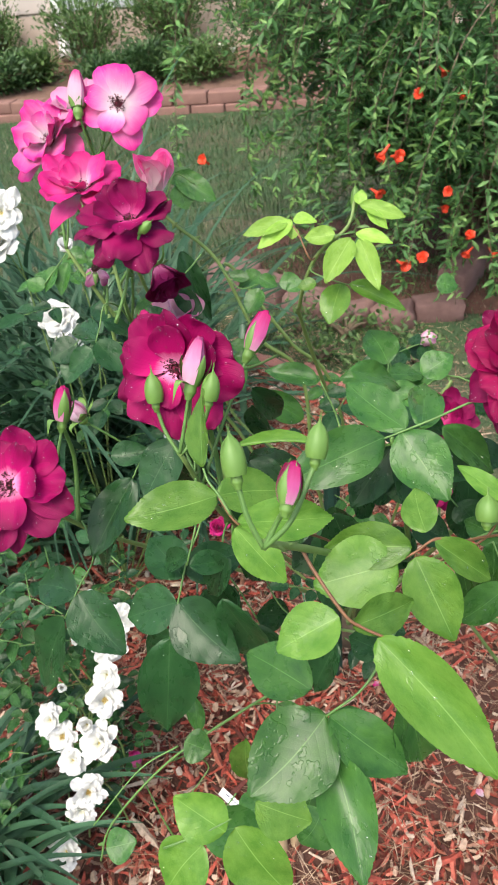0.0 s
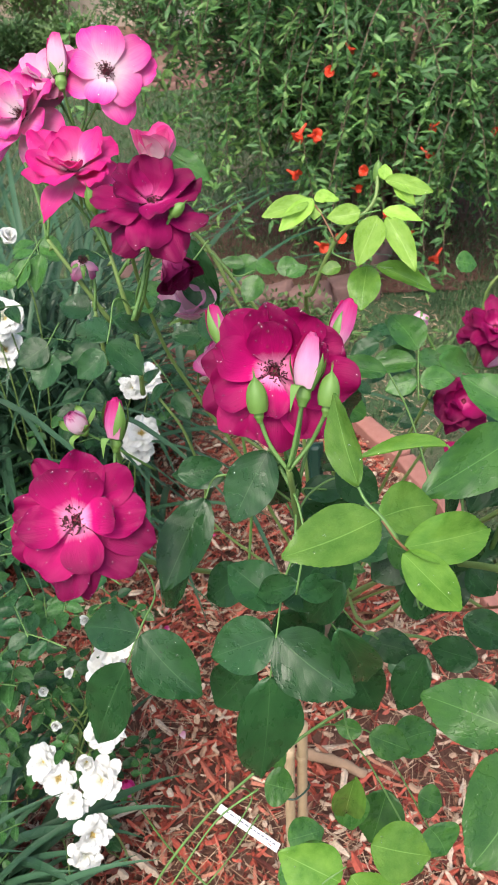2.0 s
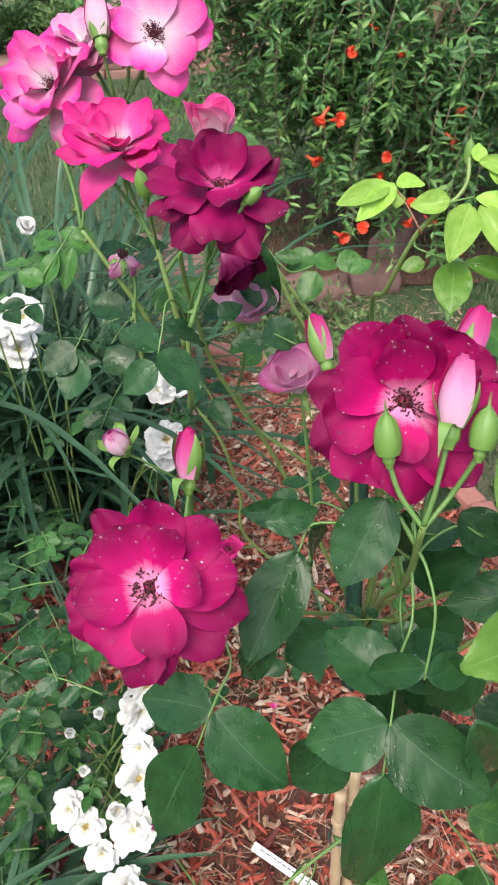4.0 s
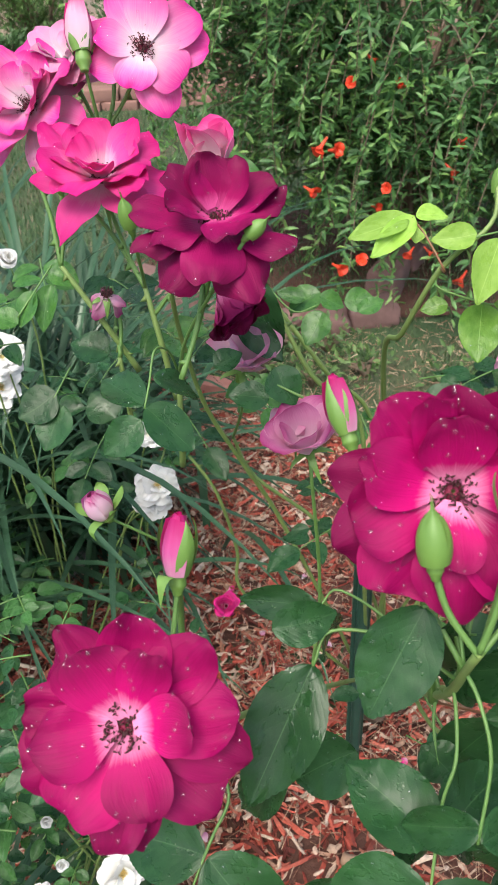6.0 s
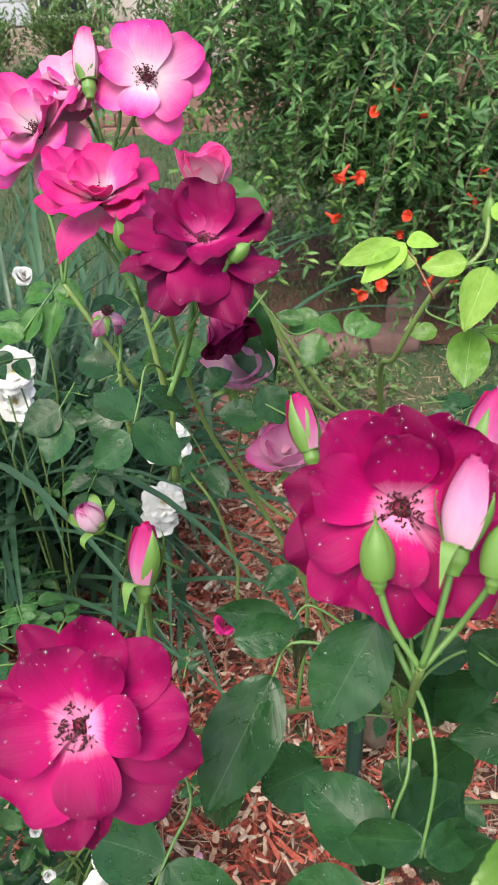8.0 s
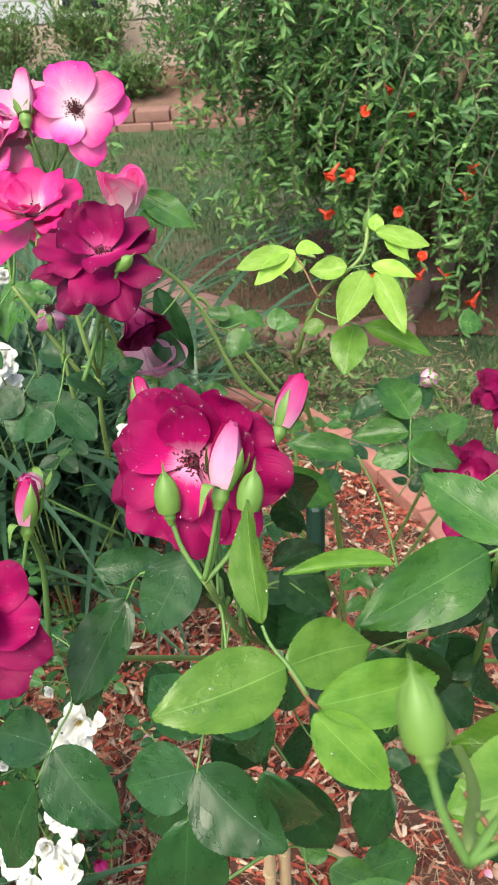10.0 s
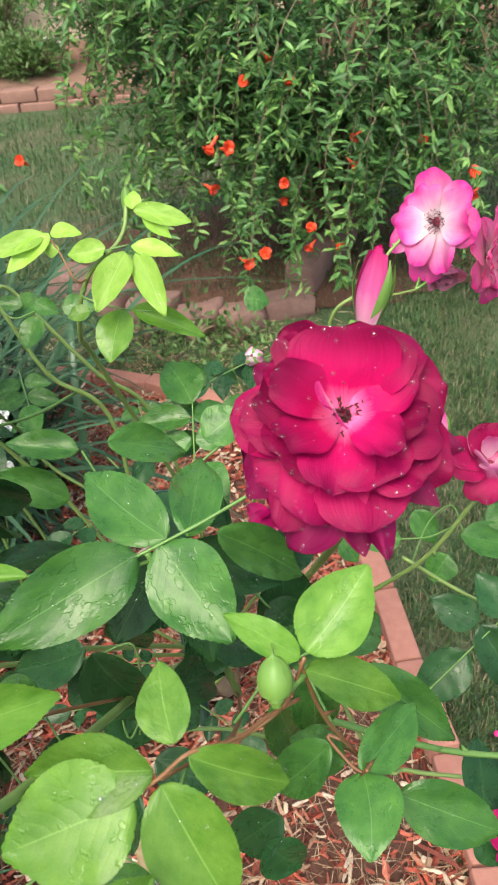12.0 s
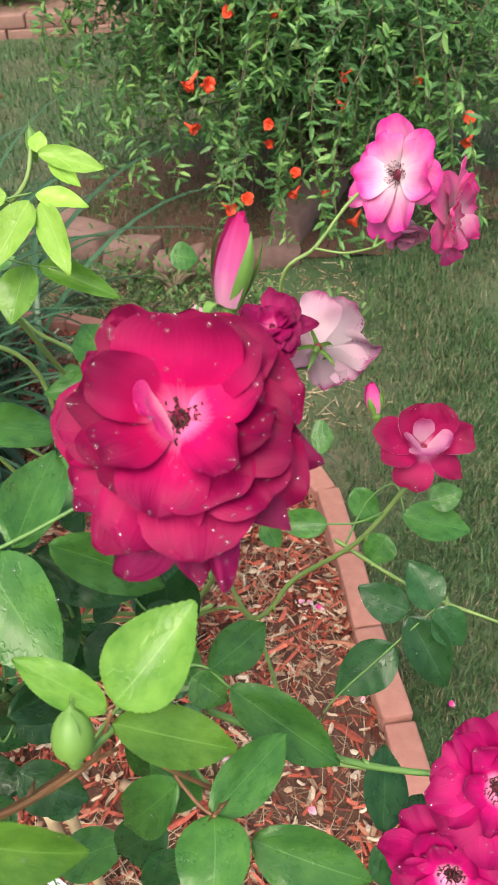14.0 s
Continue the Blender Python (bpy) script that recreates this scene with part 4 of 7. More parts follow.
# ---- far bed, low wall, shrubs, house ----
WALLBLOCK = plain("wall_block", (0.17, 0.085, 0.070), (0.29, 0.165, 0.135), 9, 0.95, 0.6, 0.01, detail=6.0)
far_wall = root("low_wall", (0, 7.15, 0), "low retaining wall of pinkish-red garden blocks behind the lawn", "wall", kind="structure")
wall_shapes = [block("wall_stone", WALLBLOCK, 0.29, 0.18, 0.095, s + 40, 0.012, 0.006) for s in range(3)]
rnd = random.Random(4)
for row in range(2):
    x = -4.4 + 0.15 * row
    while x < 4.4:
        part("wall_stone", rnd.choice(wall_shapes), far_wall, "", pose(x, 7.15 + 0.02 * row + 0.06 * math.sin(x * 0.9), 0.035 + 0.095 * row, rnd.uniform(-2, 2), 0, rnd.uniform(-3, 3)))
        x += 0.30
tagged(put(new("far_bed", mesh("far_bed", [(x, y, 0.16 + (y - 7.2) * 0.1 + 0.02 * noise.noise(Vector((x, y, 0)))) for y in (7.2, 7.6, 8.0, 8.4, 8.8) for x in [-6 + 0.6 * k for k in range(21)]], grid_faces(20, 4), plain("far_mulch", (0.09, 0.05, 0.035), (0.26, 0.15, 0.11), 22, 0.95, 0.8, 0.02, detail=8.0))), None), "brown mulched planting bed along the house", "bed", kind="structure")

SIDING = plain("siding_beige", (0.46, 0.40, 0.36), (0.56, 0.49, 0.44), 12, 0.8, 0.1, 0.002)
TRIM = plain("white_trim", (0.72, 0.72, 0.72), (0.8, 0.8, 0.8), 20, 0.5, 0.1, 0.001)
DARKGLASS = plain("window_glass", (0.02, 0.022, 0.025), (0.03, 0.032, 0.036), 5, 0.08, 0.0)
GREY = plain("siding_grey", (0.42, 0.44, 0.47), (0.52, 0.54, 0.57), 12, 0.7, 0.1, 0.002)


def slab(name, lo, hi, mat, parent, label="", bevel=0.004):
    bm = bmesh.new()
    size = Vector(hi) - Vector(lo)
    bmesh.ops.create_cube(bm, size=1, matrix=Matrix.Diagonal((*size, 1)))
    bmesh.ops.bevel(bm, geom=bm.edges[:], offset=min(bevel, min(size) * 0.3), segments=1, affect="EDGES")
    return part(name, from_bm(name, bm, mat), parent, label, Matrix.Translation((Vector(lo) + Vector(hi)) / 2))


house = root("house", (-1, 9.0, 0.9), "beige house wall with lap siding, a white downspout and dark windows", "house")
slab("wall", (-7, 8.62, 0.3), (5.5, 8.9, 4.2), SIDING, house, "beige wall")
for k in range(16):
    z = 0.72 + 0.2 * k
    for x0, x1, mat in ((-7, -2.97, SIDING), (-2.95, -2.1, GREY), (-2.08, 5.5, SIDING)):
        s = slab("siding_board", (x0, 8.585, z), (x1, 8.617, z + 0.19), mat, house)
slab("foundation", (-7, 8.59, 0.1), (5.5, 8.617, 0.7), plain("foundation_tan", (0.4, 0.32, 0.26), (0.52, 0.42, 0.36), 8, 0.9, 0.3, 0.004), house, "tan foundation band")
for x0, x1, z0, z1 in ((-2.02, -1.5, 0.75, 2.2), (2.4, 3.2, 1.3, 2.4)):
    w = slab("window", (x0, 8.56, z0), (x1, 8.583, z1), TRIM, house, "white-framed dark window")
    slab("pane", (x0 + 0.04, 8.552, z0 + 0.05), (x1 - 0.04, 8.557, z1 - 0.05), DARKGLASS, w)
slab("roof", (-7.4, 8.2, 4.2), (5.9, 9.6, 4.35), plain("roof_shingle", (0.1, 0.09, 0.085), (0.17, 0.15, 0.14), 30, 0.95, 0.5, 0.01), house)
v, f = tube([(-2.88, 8.52, 4.2), (-2.88, 8.52, 2.4), (-2.87, 8.52, 0.6), (-2.85, 8.50, 0.45), (-2.83, 8.38, 0.34)], 0.065, 0.065, 8, 4)
part("downspout", mesh("downspout", v, f, TRIM), house, "white metal downspout with a bent foot")


# ---- clouds of leaves for shrubs ----
def tiny_leaf(ratio, fold=0.15):
    t = [(0, 0, 0), (-0.5 * ratio, 0.4, fold * ratio), (0, 0.42, -0.02), (0.5 * ratio, 0.4, fold * ratio), (-0.36 * ratio, 0.75, 0.04), (0, 0.76, -0.05), (0.36 * ratio, 0.75, 0.04), (0, 1.0, -0.1)]
    f = [(0, 2, 1), (0, 3, 2), (1, 2, 5, 4), (2, 3, 6, 5), (4, 5, 7), (5, 6, 7)]
    return t, f


def leaf_places(points, size, rnd, up=0.3):
    out = []
    for p, way in points:
        d = Vector(way) + Vector((rnd.gauss(0, 0.6), rnd.gauss(0, 0.6), rnd.gauss(0, 0.5)))
        n = Vector((rnd.gauss(0, 0.5), rnd.gauss(-0.3, 0.5), 1))
        s = size * rnd.uniform(0.6, 1.25)
        out.append(np.array(Matrix.Translation(p) @ frame_of(d, n) @ Matrix.Diagonal((s, s, s, 1))))
    return out


def shrub(name, at, size, leaf, ratio, count, mat, label, seed, twigs=26):
    """A shrub of bent twigs set with many small leaves; an uneven outline with gaps."""
    rnd = random.Random(seed)
    top = root(name, at, label, "shrub")
    v, f, pts = [], [], []
    for k in range(twigs):
        a, o = rnd.uniform(0, 6.28), rnd.uniform(0.2, 1.0) ** 0.6
        h = size[2] * rnd.uniform(0.55, 1.0) * (1.1 - 0.35 * o)
        end = Vector((at[0] + math.cos(a) * o * size[0], at[1] + math.sin(a) * o * size[1], at[2] + h))
        midp = Vector(at).lerp(end, 0.55) + Vector((0, 0, h * 0.22))
        ln = [Vector(at), midp, end]
        tube(ln, 0.012, 0.003, 5, 4, 0, k, v, f)
        path = smooth_line(ln, 8)
        for _ in range(count // twigs):
            i = rnd.randrange(4, len(path))
            q = Vector(path[i]) + Vector((rnd.gauss(0, 0.07), rnd.gauss(0, 0.07), rnd.gauss(0, 0.07))) * (0.6 + size[0])
            pts.append((q, (q - Vector(at)).normalized()))
    tagged(part("branchwork", mesh("branchwork", v, f, STEM["wood"]), top), kind="stuff")
    t, tf = tiny_leaf(ratio)
    lv, lf = pieces(t, tf, leaf_places(pts, leaf, rnd))
    tagged(part("foliage", mesh("foliage", lv, lf, mat), top), kind="stuff")
    return top


def foliage(name, stops, share=0.25, rough=0.5):
    return island_ramp(name, stops, rough, 40, share)


SHRUB_A = foliage("shrub_green", ((0.0, (0.03, 0.08, 0.025)), (0.6, (0.06, 0.14, 0.04)), (1.0, (0.11, 0.2, 0.07))))
SHRUB_B = foliage("shrub_light", ((0.0, (0.05, 0.11, 0.03)), (0.6, (0.10, 0.20, 0.05)), (1.0, (0.17, 0.28, 0.09))))
G0 = 0.2
for k, (x, y, sx, sz, mat, lab) in enumerate((
        (-3.75, 7.8, 0.42, 0.5, SHRUB_A, "rounded dark green garden shrub by the house"), (-3.2, 7.5, 0.36, 0.28, SHRUB_A, "low dark green shrub behind the wall"),
        (-2.4, 8.0, 0.42, 0.75, SHRUB_B, "feathery light green shrub by the house"), (-1.75, 7.6, 0.22, 0.30, SHRUB_A, "small clipped dark shrub"),
        (-1.6, 8.2, 0.5, 0.85, SHRUB_B, "tall loose light green shrub by the house"), (-0.55, 7.7, 0.5, 0.75, SHRUB_A, "leafy green shrub behind the wall"),
        (0.4, 8.1, 0.5, 0.9, SHRUB_A, "tall dark green shrub against the house"), (1.4, 7.8, 0.6, 1.0, SHRUB_A, "dense green shrub behind the wall"),
        (-2.9, 7.75, 0.3, 0.26, SHRUB_B, "low light green plant behind the wall"), (-2.1, 7.5, 0.3, 0.2, SHRUB_A, "low green plant behind the wall"), (-1.2, 7.55, 0.35, 0.3, SHRUB_B, "loose light green plant behind the wall"), (-3.5, 8.3, 0.4, 0.7, SHRUB_B, "leafy light green shrub under the wall"), (2.5, 7.9, 0.7, 1.2, SHRUB_A, "large green shrub near the window"))):
    shrub("garden_shrub", (x, y, G0), (sx, sx * 0.8, sz), 0.055, 0.35, 2600, mat, lab, k + 60)

for k, (x, y, w) in enumerate(((0.30, 2.93, 0.09), (0.47, 2.90, 0.07), (0.12, 2.98, 0.08), (-0.02, 2.86, 0.10), (0.58, 2.72, 0.06), (0.22, 2.74, 0.07), (0.40, 2.66, 0.06), (0.86, 2.62, 0.05))):
    tagged(shrub("low_weed", (x, y, height(x, y)), (w, w * 0.8, w * 1.1), 0.030, 0.4, 150, SHRUB_B, "small leafy green weed between the stones and the bed", k + 160, 9), "", "weed", "low weeds")

# ---- the flowering bush with hanging twigs ----
BUSH_LEAF = foliage("bush_leaf", ((0.0, (0.042, 0.115, 0.036)), (0.5, (0.068, 0.18, 0.055)), (0.85, (0.11, 0.26, 0.08)), (1.0, (0.20, 0.39, 0.11))), 0.4, 0.55)
BUSH_NEW = foliage("bush_leaf_new", ((0.0, (0.075, 0.20, 0.06)), (0.6, (0.15, 0.33, 0.095)), (1.0, (0.27, 0.47, 0.13))), 0.35, 0.45)
rnd = random.Random(11)
foot = Vector((0.85, 3.85, 0.0))
bush = root("flowering_bush", foot, "tall green shrub with narrow leaves and orange-red flowers, hanging twigs", "bush")
tips = []
for k in range(56):
    a = rnd.uniform(0, 6.28)
    o = rnd.uniform(0.25, 1.0) ** 0.7
    tall = rnd.uniform(0.3, 2.2)
    end = foot + Vector((math.cos(a) * (0.55 + 0.32 * tall) * o, math.sin(a) * 0.7 * o, tall * (1.1 - 0.3 * o)))
    mid = foot.lerp(end, 0.5) + Vector((0, 0, 0.3))
    ln = [foot + Vector((rnd.uniform(-0.12, 0.12), rnd.uniform(-0.1, 0.1), 0)), mid, end]
    v, f = tube(ln, 0.016, 0.005, 6, 5, 0, k)
    part("branch", mesh("branch", v, f, STEM["wood"]), bush)
    tips.append(smooth_line(ln, 8))
twig_v, twig_f, pts, fresh = [], [], [], []


def twig(points, gap=0.022, new_share=0.4, r=0.003):
    tube(points, r, 0.0012, 4, 5, 0, len(pts), twig_v, twig_f)
    path = smooth_line(points, 12)
    for i in range(2, len(path)):
        a, b = Vector(path[i - 1]), Vector(path[i])
        steps = max(1, round((b - a).length / gap))
        for s in range(steps):
            p = a.lerp(b, s / steps)
            for _ in range(4 if rnd.random() < 0.3 else 2):
                w = Vector((rnd.gauss(0, 1), rnd.gauss(0, 1), rnd.gauss(-0.1, 0.6))).normalized() + (b - a).normalized() * 0.35 + Vector((0, 0, 0.25))
                (fresh if i > len(path) * (1 - new_share) else pts).append((p, w))


for path in tips:
    for _ in range(16):
        i = rnd.randrange(4, len(path))
        p = Vector(path[i])
        outw = (p - foot) * Vector((1, 1, 0))
        outw = outw.normalized() * rnd.uniform(0.12, 0.42) + Vector((rnd.gauss(0, 0.15), rnd.gauss(-0.1, 0.15), 0))
        twig([p, p + outw * 0.6 + Vector((0, 0, rnd.uniform(-0.05, 0.12))), p + outw + Vector((0, 0, rnd.uniform(-0.4, 0.1)))], 0.024, 0.25)
# the long hanging shoots of the near side
for x, y, z0, z1, sway in ((0.30, 2.95, 1.45, 0.92, -0.02), (0.98, 3.0, 1.5, 0.72, 0.02), (1.18, 2.95, 1.45, 0.78, -0.02), (0.60, 2.92, 0.92, 0.48, -0.08), (0.12, 3.15, 1.3, 0.5, -0.1), (0.78, 2.9, 0.75, 0.2, 0.06), (-0.35, 3.3, 1.25, 0.5, -0.04), (0.44, 2.95, 0.9, 0.42, 0.05), (1.35, 3.0, 1.2, 0.5, 0.05), (0.0, 3.4, 1.4, 0.75, -0.1), (0.18, 3.2, 0.8, 0.25, 0.05), (-0.15, 3.6, 1.0, 0.3, 0.02), (0.3, 3.15, 1.0, 0.3, 0.04), (0.55, 3.0, 0.7, 0.16, -0.04), (0.95, 2.95, 0.5, 0.1, 0.02), (1.25, 3.05, 0.7, 0.2, 0.05), (0.68, 3.0, 0.5, 0.12, 0.03), (0.85, 2.85, 0.6, 0.12, 0.03)):
    twig([(x + 0.25, y + 0.35, z0 + 0.25), (x + 0.08, y + 0.1, z0 + 0.1), (x, y, (z0 + z1) / 2 + 0.1), (x + sway, y - 0.03, z1)], 0.02, 0.45)
tagged(part("brushwood", mesh("brushwood", twig_v, twig_f, STEM["wood"]), bush), kind="stuff")
t, tf = tiny_leaf(0.29)
lv, lf = pieces(t, tf, leaf_places(pts, 0.046, rnd))
tagged(part("foliage", mesh("foliage", lv, lf, BUSH_LEAF), bush, "narrow glossy green leaves"), kind="stuff")
lv, lf = pieces(t, tf, leaf_places(fresh, 0.05, rnd))
tagged(part("new_foliage", mesh("new_foliage", lv, lf, BUSH_NEW), bush, "light green new leaves"), kind="stuff")
ORANGE = plain("flower_orange_red", (0.6, 0.03, 0.012), (0.74, 0.09, 0.03), 60, 0.5, 0.3, 0.002)


def bush_flower(at, way, size, seed):
    rnd = random.Random(seed)
    m = Matrix.Translation(at) @ frame_of(Vector(way).orthogonal(), way)
    v, f = tube([(0, 0, -size * 0.5), (0, 0, -size * 0.2), (0, 0, size * 0.05), (0, 0, size * 0.3)], size * 0.08, size * 0.16, 7, 3)
    fl = part("blossom", mesh("blossom", v, f, ORANGE), bush, "orange-red crumpled blossom", m)
    for k in range(6):
        v, f, uv, sl = petal_sheet(size * rnd.uniform(0.45, 0.7), size * 0.7, 20, rnd.uniform(40, 110), 0.1, 0.4, seed * 9 + k, 4, 4, size * 0.12)
        part("petal", mesh("petal", v, f, ORANGE, uv), fl, "", m @ pose(0, 0, size * 0.25, 0, 0, 60 * k))


for k, (x, y, z, s) in enumerate(((0.68, 2.97, 0.846, 0.042), (0.403, 2.93, 0.57, 0.042), (0.437, 2.82, 0.735, 0.045), (0.467, 2.82, 0.715, 0.045), (0.725, 2.88, 0.42, 0.04), (0.735, 2.88, 0.37, 0.035), (0.89, 3.1, 0.565, 0.045), (-0.25, 3.2, 0.62, 0.045), (0.55, 3.05, 0.85, 0.04), (0.62, 3.2, 0.9, 0.035), (0.9, 3.0, 0.68, 0.035), (0.57, 2.9, 0.33, 0.045), (0.5, 2.95, 0.30, 0.045), (0.95, 3.0, 0.22, 0.05), (0.64, 3.1, 0.45, 0.035), (1.3, 3.05, 0.5, 0.05), (1.32, 3.05, 0.45, 0.045), (0.83, 3.05, 0.3, 0.04), (0.66, 2.95, 0.55, 0.04), (1.15, 3.15, 0.6, 0.035))):
    bush_flower((x, y, z), (0.7 * math.sin(k * 2.3), -0.6, -0.1 + 0.7 * math.cos(k * 1.7)), s, k + 3)

# small white flowers and a pale boulder far behind
WHITEFLOWER = plain("far_white_flower", (0.72, 0.73, 0.68), (0.82, 0.82, 0.8), 40, 0.6, 0.2, 0.002)
for k, (x, y, z) in enumerate(((-1.05, 7.6, 0.42), (-0.95, 7.62, 0.38), (-0.72, 7.7, 0.55), (-0.62, 7.65, 0.40), (-0.55, 7.66, 0.34), (-0.3, 7.5, 0.5), (-3.3, 7.6, 0.4), (1.0, 7.6, 0.5), (1.6, 7.5, 0.6), (1.75, 7.5, 0.62), (1.9, 7.52, 0.58))):
    fl = root("white_flower", (x, y, 0.2), "small white flower head on a thin stem in the far bed", "flower", "far white flowers")
    stem("stalk", [(x, y, 0.18), (x + 0.01, y, (z + 0.2) / 2), (x, y, z)], 0.004, 0.003, STEM["green"], fl)
    v, f = [], []
    for q in range(7):
        pv, pf, _, _ = petal_sheet(0.05, 0.05, 60, 95, 0.1, 0.2, k * 20 + q, 4, 5, 0.004)
        m = Matrix.Translation((x, y, z)) @ pose(0, 0, 0, 40, 0, 51 * q)
        n = len(v)
        v += [tuple(m @ Vector(p)) for p in pv]
        f += [tuple(i + n for i in face) for face in pf]
    part("flower_head", mesh("flower_head", v, f, WHITEFLOWER), fl)
rock = root("boulder", (-0.28, 8.1, 0.25), "pale beige boulder in the far bed", "rock")
bm = bmesh.new()
bmesh.ops.create_icosphere(bm, subdivisions=4, radius=0.27)
for vert in bm.verts:
    vert.co += Vector(noise.noise_vector(vert.co * 4)) * 0.08
    vert.co.z *= 0.8
part("stone", from_bm("boulder", bm, plain("boulder_beige", (0.42, 0.33, 0.28), (0.58, 0.48, 0.42), 10, 0.9, 0.6, 0.01), True), rock, "", Matrix.Translation((-0.28, 8.1, 0.40)))


# ---- the rose bush ----
roses = root("rose_bush", (0.40, 1.40, 0.0), "rose bush with crimson and pink blooms, buds and wet leaves", "rose bush")
bm = bmesh.new()
bmesh.ops.create_icosphere(bm, subdivisions=3, radius=0.04)
for vert in bm.verts:
    vert.co += Vector(noise.noise_vector(vert.co * 40)) * 0.012
    vert.co.z *= 1.5
part("crown", from_bm("crown", bm, STEM["wood"], True), roses, "knobbly woody crown", Matrix.Translation((0.40, 1.40, 0.07)))
stem("cane", [(0.40, 1.40, 0.10), (0.38, 1.2, 0.40), (0.335, 0.92, 0.75), (0.315, 0.76, 0.95), (0.305, 0.695, 1.066)], 0.0042, 0.002, STEM["cane"], roses, 10, 21)
stem("cane", [(0.40, 1.40, 0.10), (0.36, 1.25, 0.32), (0.26, 0.98, 0.66), (0.18, 0.78, 0.90), (0.158, 0.705, 1.018)], 0.0038, 0.002, STEM["cane"], roses, 8, 22)
stem("cane", [(0.40, 1.40, 0.10), (0.42, 1.1, 0.5), (0.435, 0.78, 0.88), (0.425, 0.58, 1.08), (0.405, 0.50, 1.16)], 0.0038, 0.0018, STEM["cane"], roses, 8, 23)
stem("cane", [(0.40, 1.40, 0.10), (0.46, 1.1, 0.5), (0.49, 0.82, 0.80), (0.50, 0.66, 0.99), (0.479, 0.586, 1.076)], 0.0022, 0.0008, STEM["red"], roses, 8, 24)
stem("cane", [(0.40, 1.40, 0.10), (0.50, 1.15, 0.5), (0.56, 0.88, 0.88), (0.575, 0.76, 1.05), (0.567, 0.722, 1.13)], 0.0042, 0.0022, STEM["cane"], roses, 10, 25)
stem("cane", [(0.40, 1.40, 0.10), (0.50, 1.05, 0.5), (0.54, 0.80, 0.80), (0.566, 0.66, 0.96), (0.566, 0.637, 0.985)], 0.0022, 0.0009, STEM["red"], roses, 6, 26)
stem("cane", [(0.49, 0.82, 0.80), (0.48, 0.76, 0.95), (0.464, 0.705, 1.079)], 0.003, 0.0018, STEM["green"], roses, 3, 27)
stem("cane", [(0.566, 0.66, 0.96), (0.545, 0.64, 1.03), (0.535, 0.632, 1.08)], 0.0012, 0.0009, STEM["red"], roses, 3, 28)
stem("cane", [(0.54, 0.80, 0.80), (0.64, 0.74, 0.83), (0.72, 0.71, 0.86)], 0.003, 0.002, STEM["green"], roses, 3, 29)
stem("stalk", [(0.315, 0.77, 0.93), (0.305, 0.79, 1.02), (0.298, 0.748, 1.105)], 0.003, 0.0022, STEM["green"], roses, 2, 30)
stem("stalk", [(0.575, 0.77, 1.03), (0.585, 0.79, 1.1), (0.582, 0.770, 1.160)], 0.0026, 0.002, STEM["green"], roses, 0, 31)
stem("stalk", [(0.17, 0.76, 0.93), (0.172, 0.78, 0.99), (0.176, 0.768, 1.040)], 0.0024, 0.0018, STEM["green"], roses, 0, 32)
for tip in ((0.287, 0.711, 1.098), (0.316, 0.710, 1.114), (0.331, 0.704, 1.105)):
    stem("stalk", [(0.305, 0.695, 1.064), ((0.305 + tip[0]) / 2 + (tip[0] - 0.31) * 0.12, 0.704, 1.080), tip], 0.0015, 0.0015, STEM["green"], roses, 0, 33, sides=8)
for tip in ((0.393, 0.509, 1.190), (0.428, 0.523, 1.191), (0.418, 0.494, 1.187)):
    stem("stalk", [(0.405, 0.498, 1.158), ((0.405 + tip[0]) / 2 + (tip[0] - 0.405) * 0.1, 0.502, 1.174), tip], 0.0013, 0.0013, STEM["green"], roses, 0, 34, sides=8)

# blooms: crimson
MIDDLE = (
    (170, 1.14, 0.72, 88, 102, 10), (207, 1.12, 0.80, 88, 102, 8), (-124, 1.10, 0.88, 84, 92, 16), (-86, 1.04, 0.84, 86, 92, 14), (-50, 1.12, 0.80, 86, 98, 12),
    (-24, 1.12, 0.82, 82, 90, 18), (20, 1.08, 0.72, 76, 84, 10), (50, 1.02, 0.74, 62, 66, 12), (76, 0.98, 0.74, 50, 52, 16), (102, 0.98, 0.54, 50, 52, 10),
    (130, 1.02, 0.84, 60, 66, 12), (194, 0.92, 0.78, 80, 74, 20), (158, 0.84, 0.68, 64, 58, 30), (92, 0.80, 0.64, 44, 44, 22), (-105, 0.66, 0.62, 74, 62, 22), (4, 0.80, 0.6, 70, 60, 30))
shaped_bloom(roses, (0.299, 0.740, 1.114), (-0.12, -0.80, 0.58), 0.046, MIDDLE, "red", 3, "open crimson rose with a pale centre and rain drops", 300, outer="dark", ruffle=0.18, depth=0.4)
LOW = (
    (138, 1.10, 0.74, 88, 102, 8), (200, 1.10, 0.88, 88, 98, 8), (-112, 1.20, 0.84, 90, 106, 8), (-86, 1.22, 0.70, 90, 108, 8), (-52, 1.18, 0.78, 88, 104, 8), (-14, 1.22, 0.82, 88, 102, 8),
    (82, 1.05, 0.80, 78, 80, 12), (50, 1.10, 0.74, 80, 84, 12), (170, 1.04, 0.72, 82, 82, 14), (-122, 1.04, 0.94, 84, 80, 12), (2, 1.02, 0.80, 82, 80, 16),
    (112, 0.88, 0.80, 70, 66, 16), (66, 0.84, 0.56, 64, 60, 18), (190, 0.84, 0.72, 76, 68, 18), (-76, 0.88, 0.72, 76, 66, 50), (6, 0.70, 0.62, 68, 58, 30))
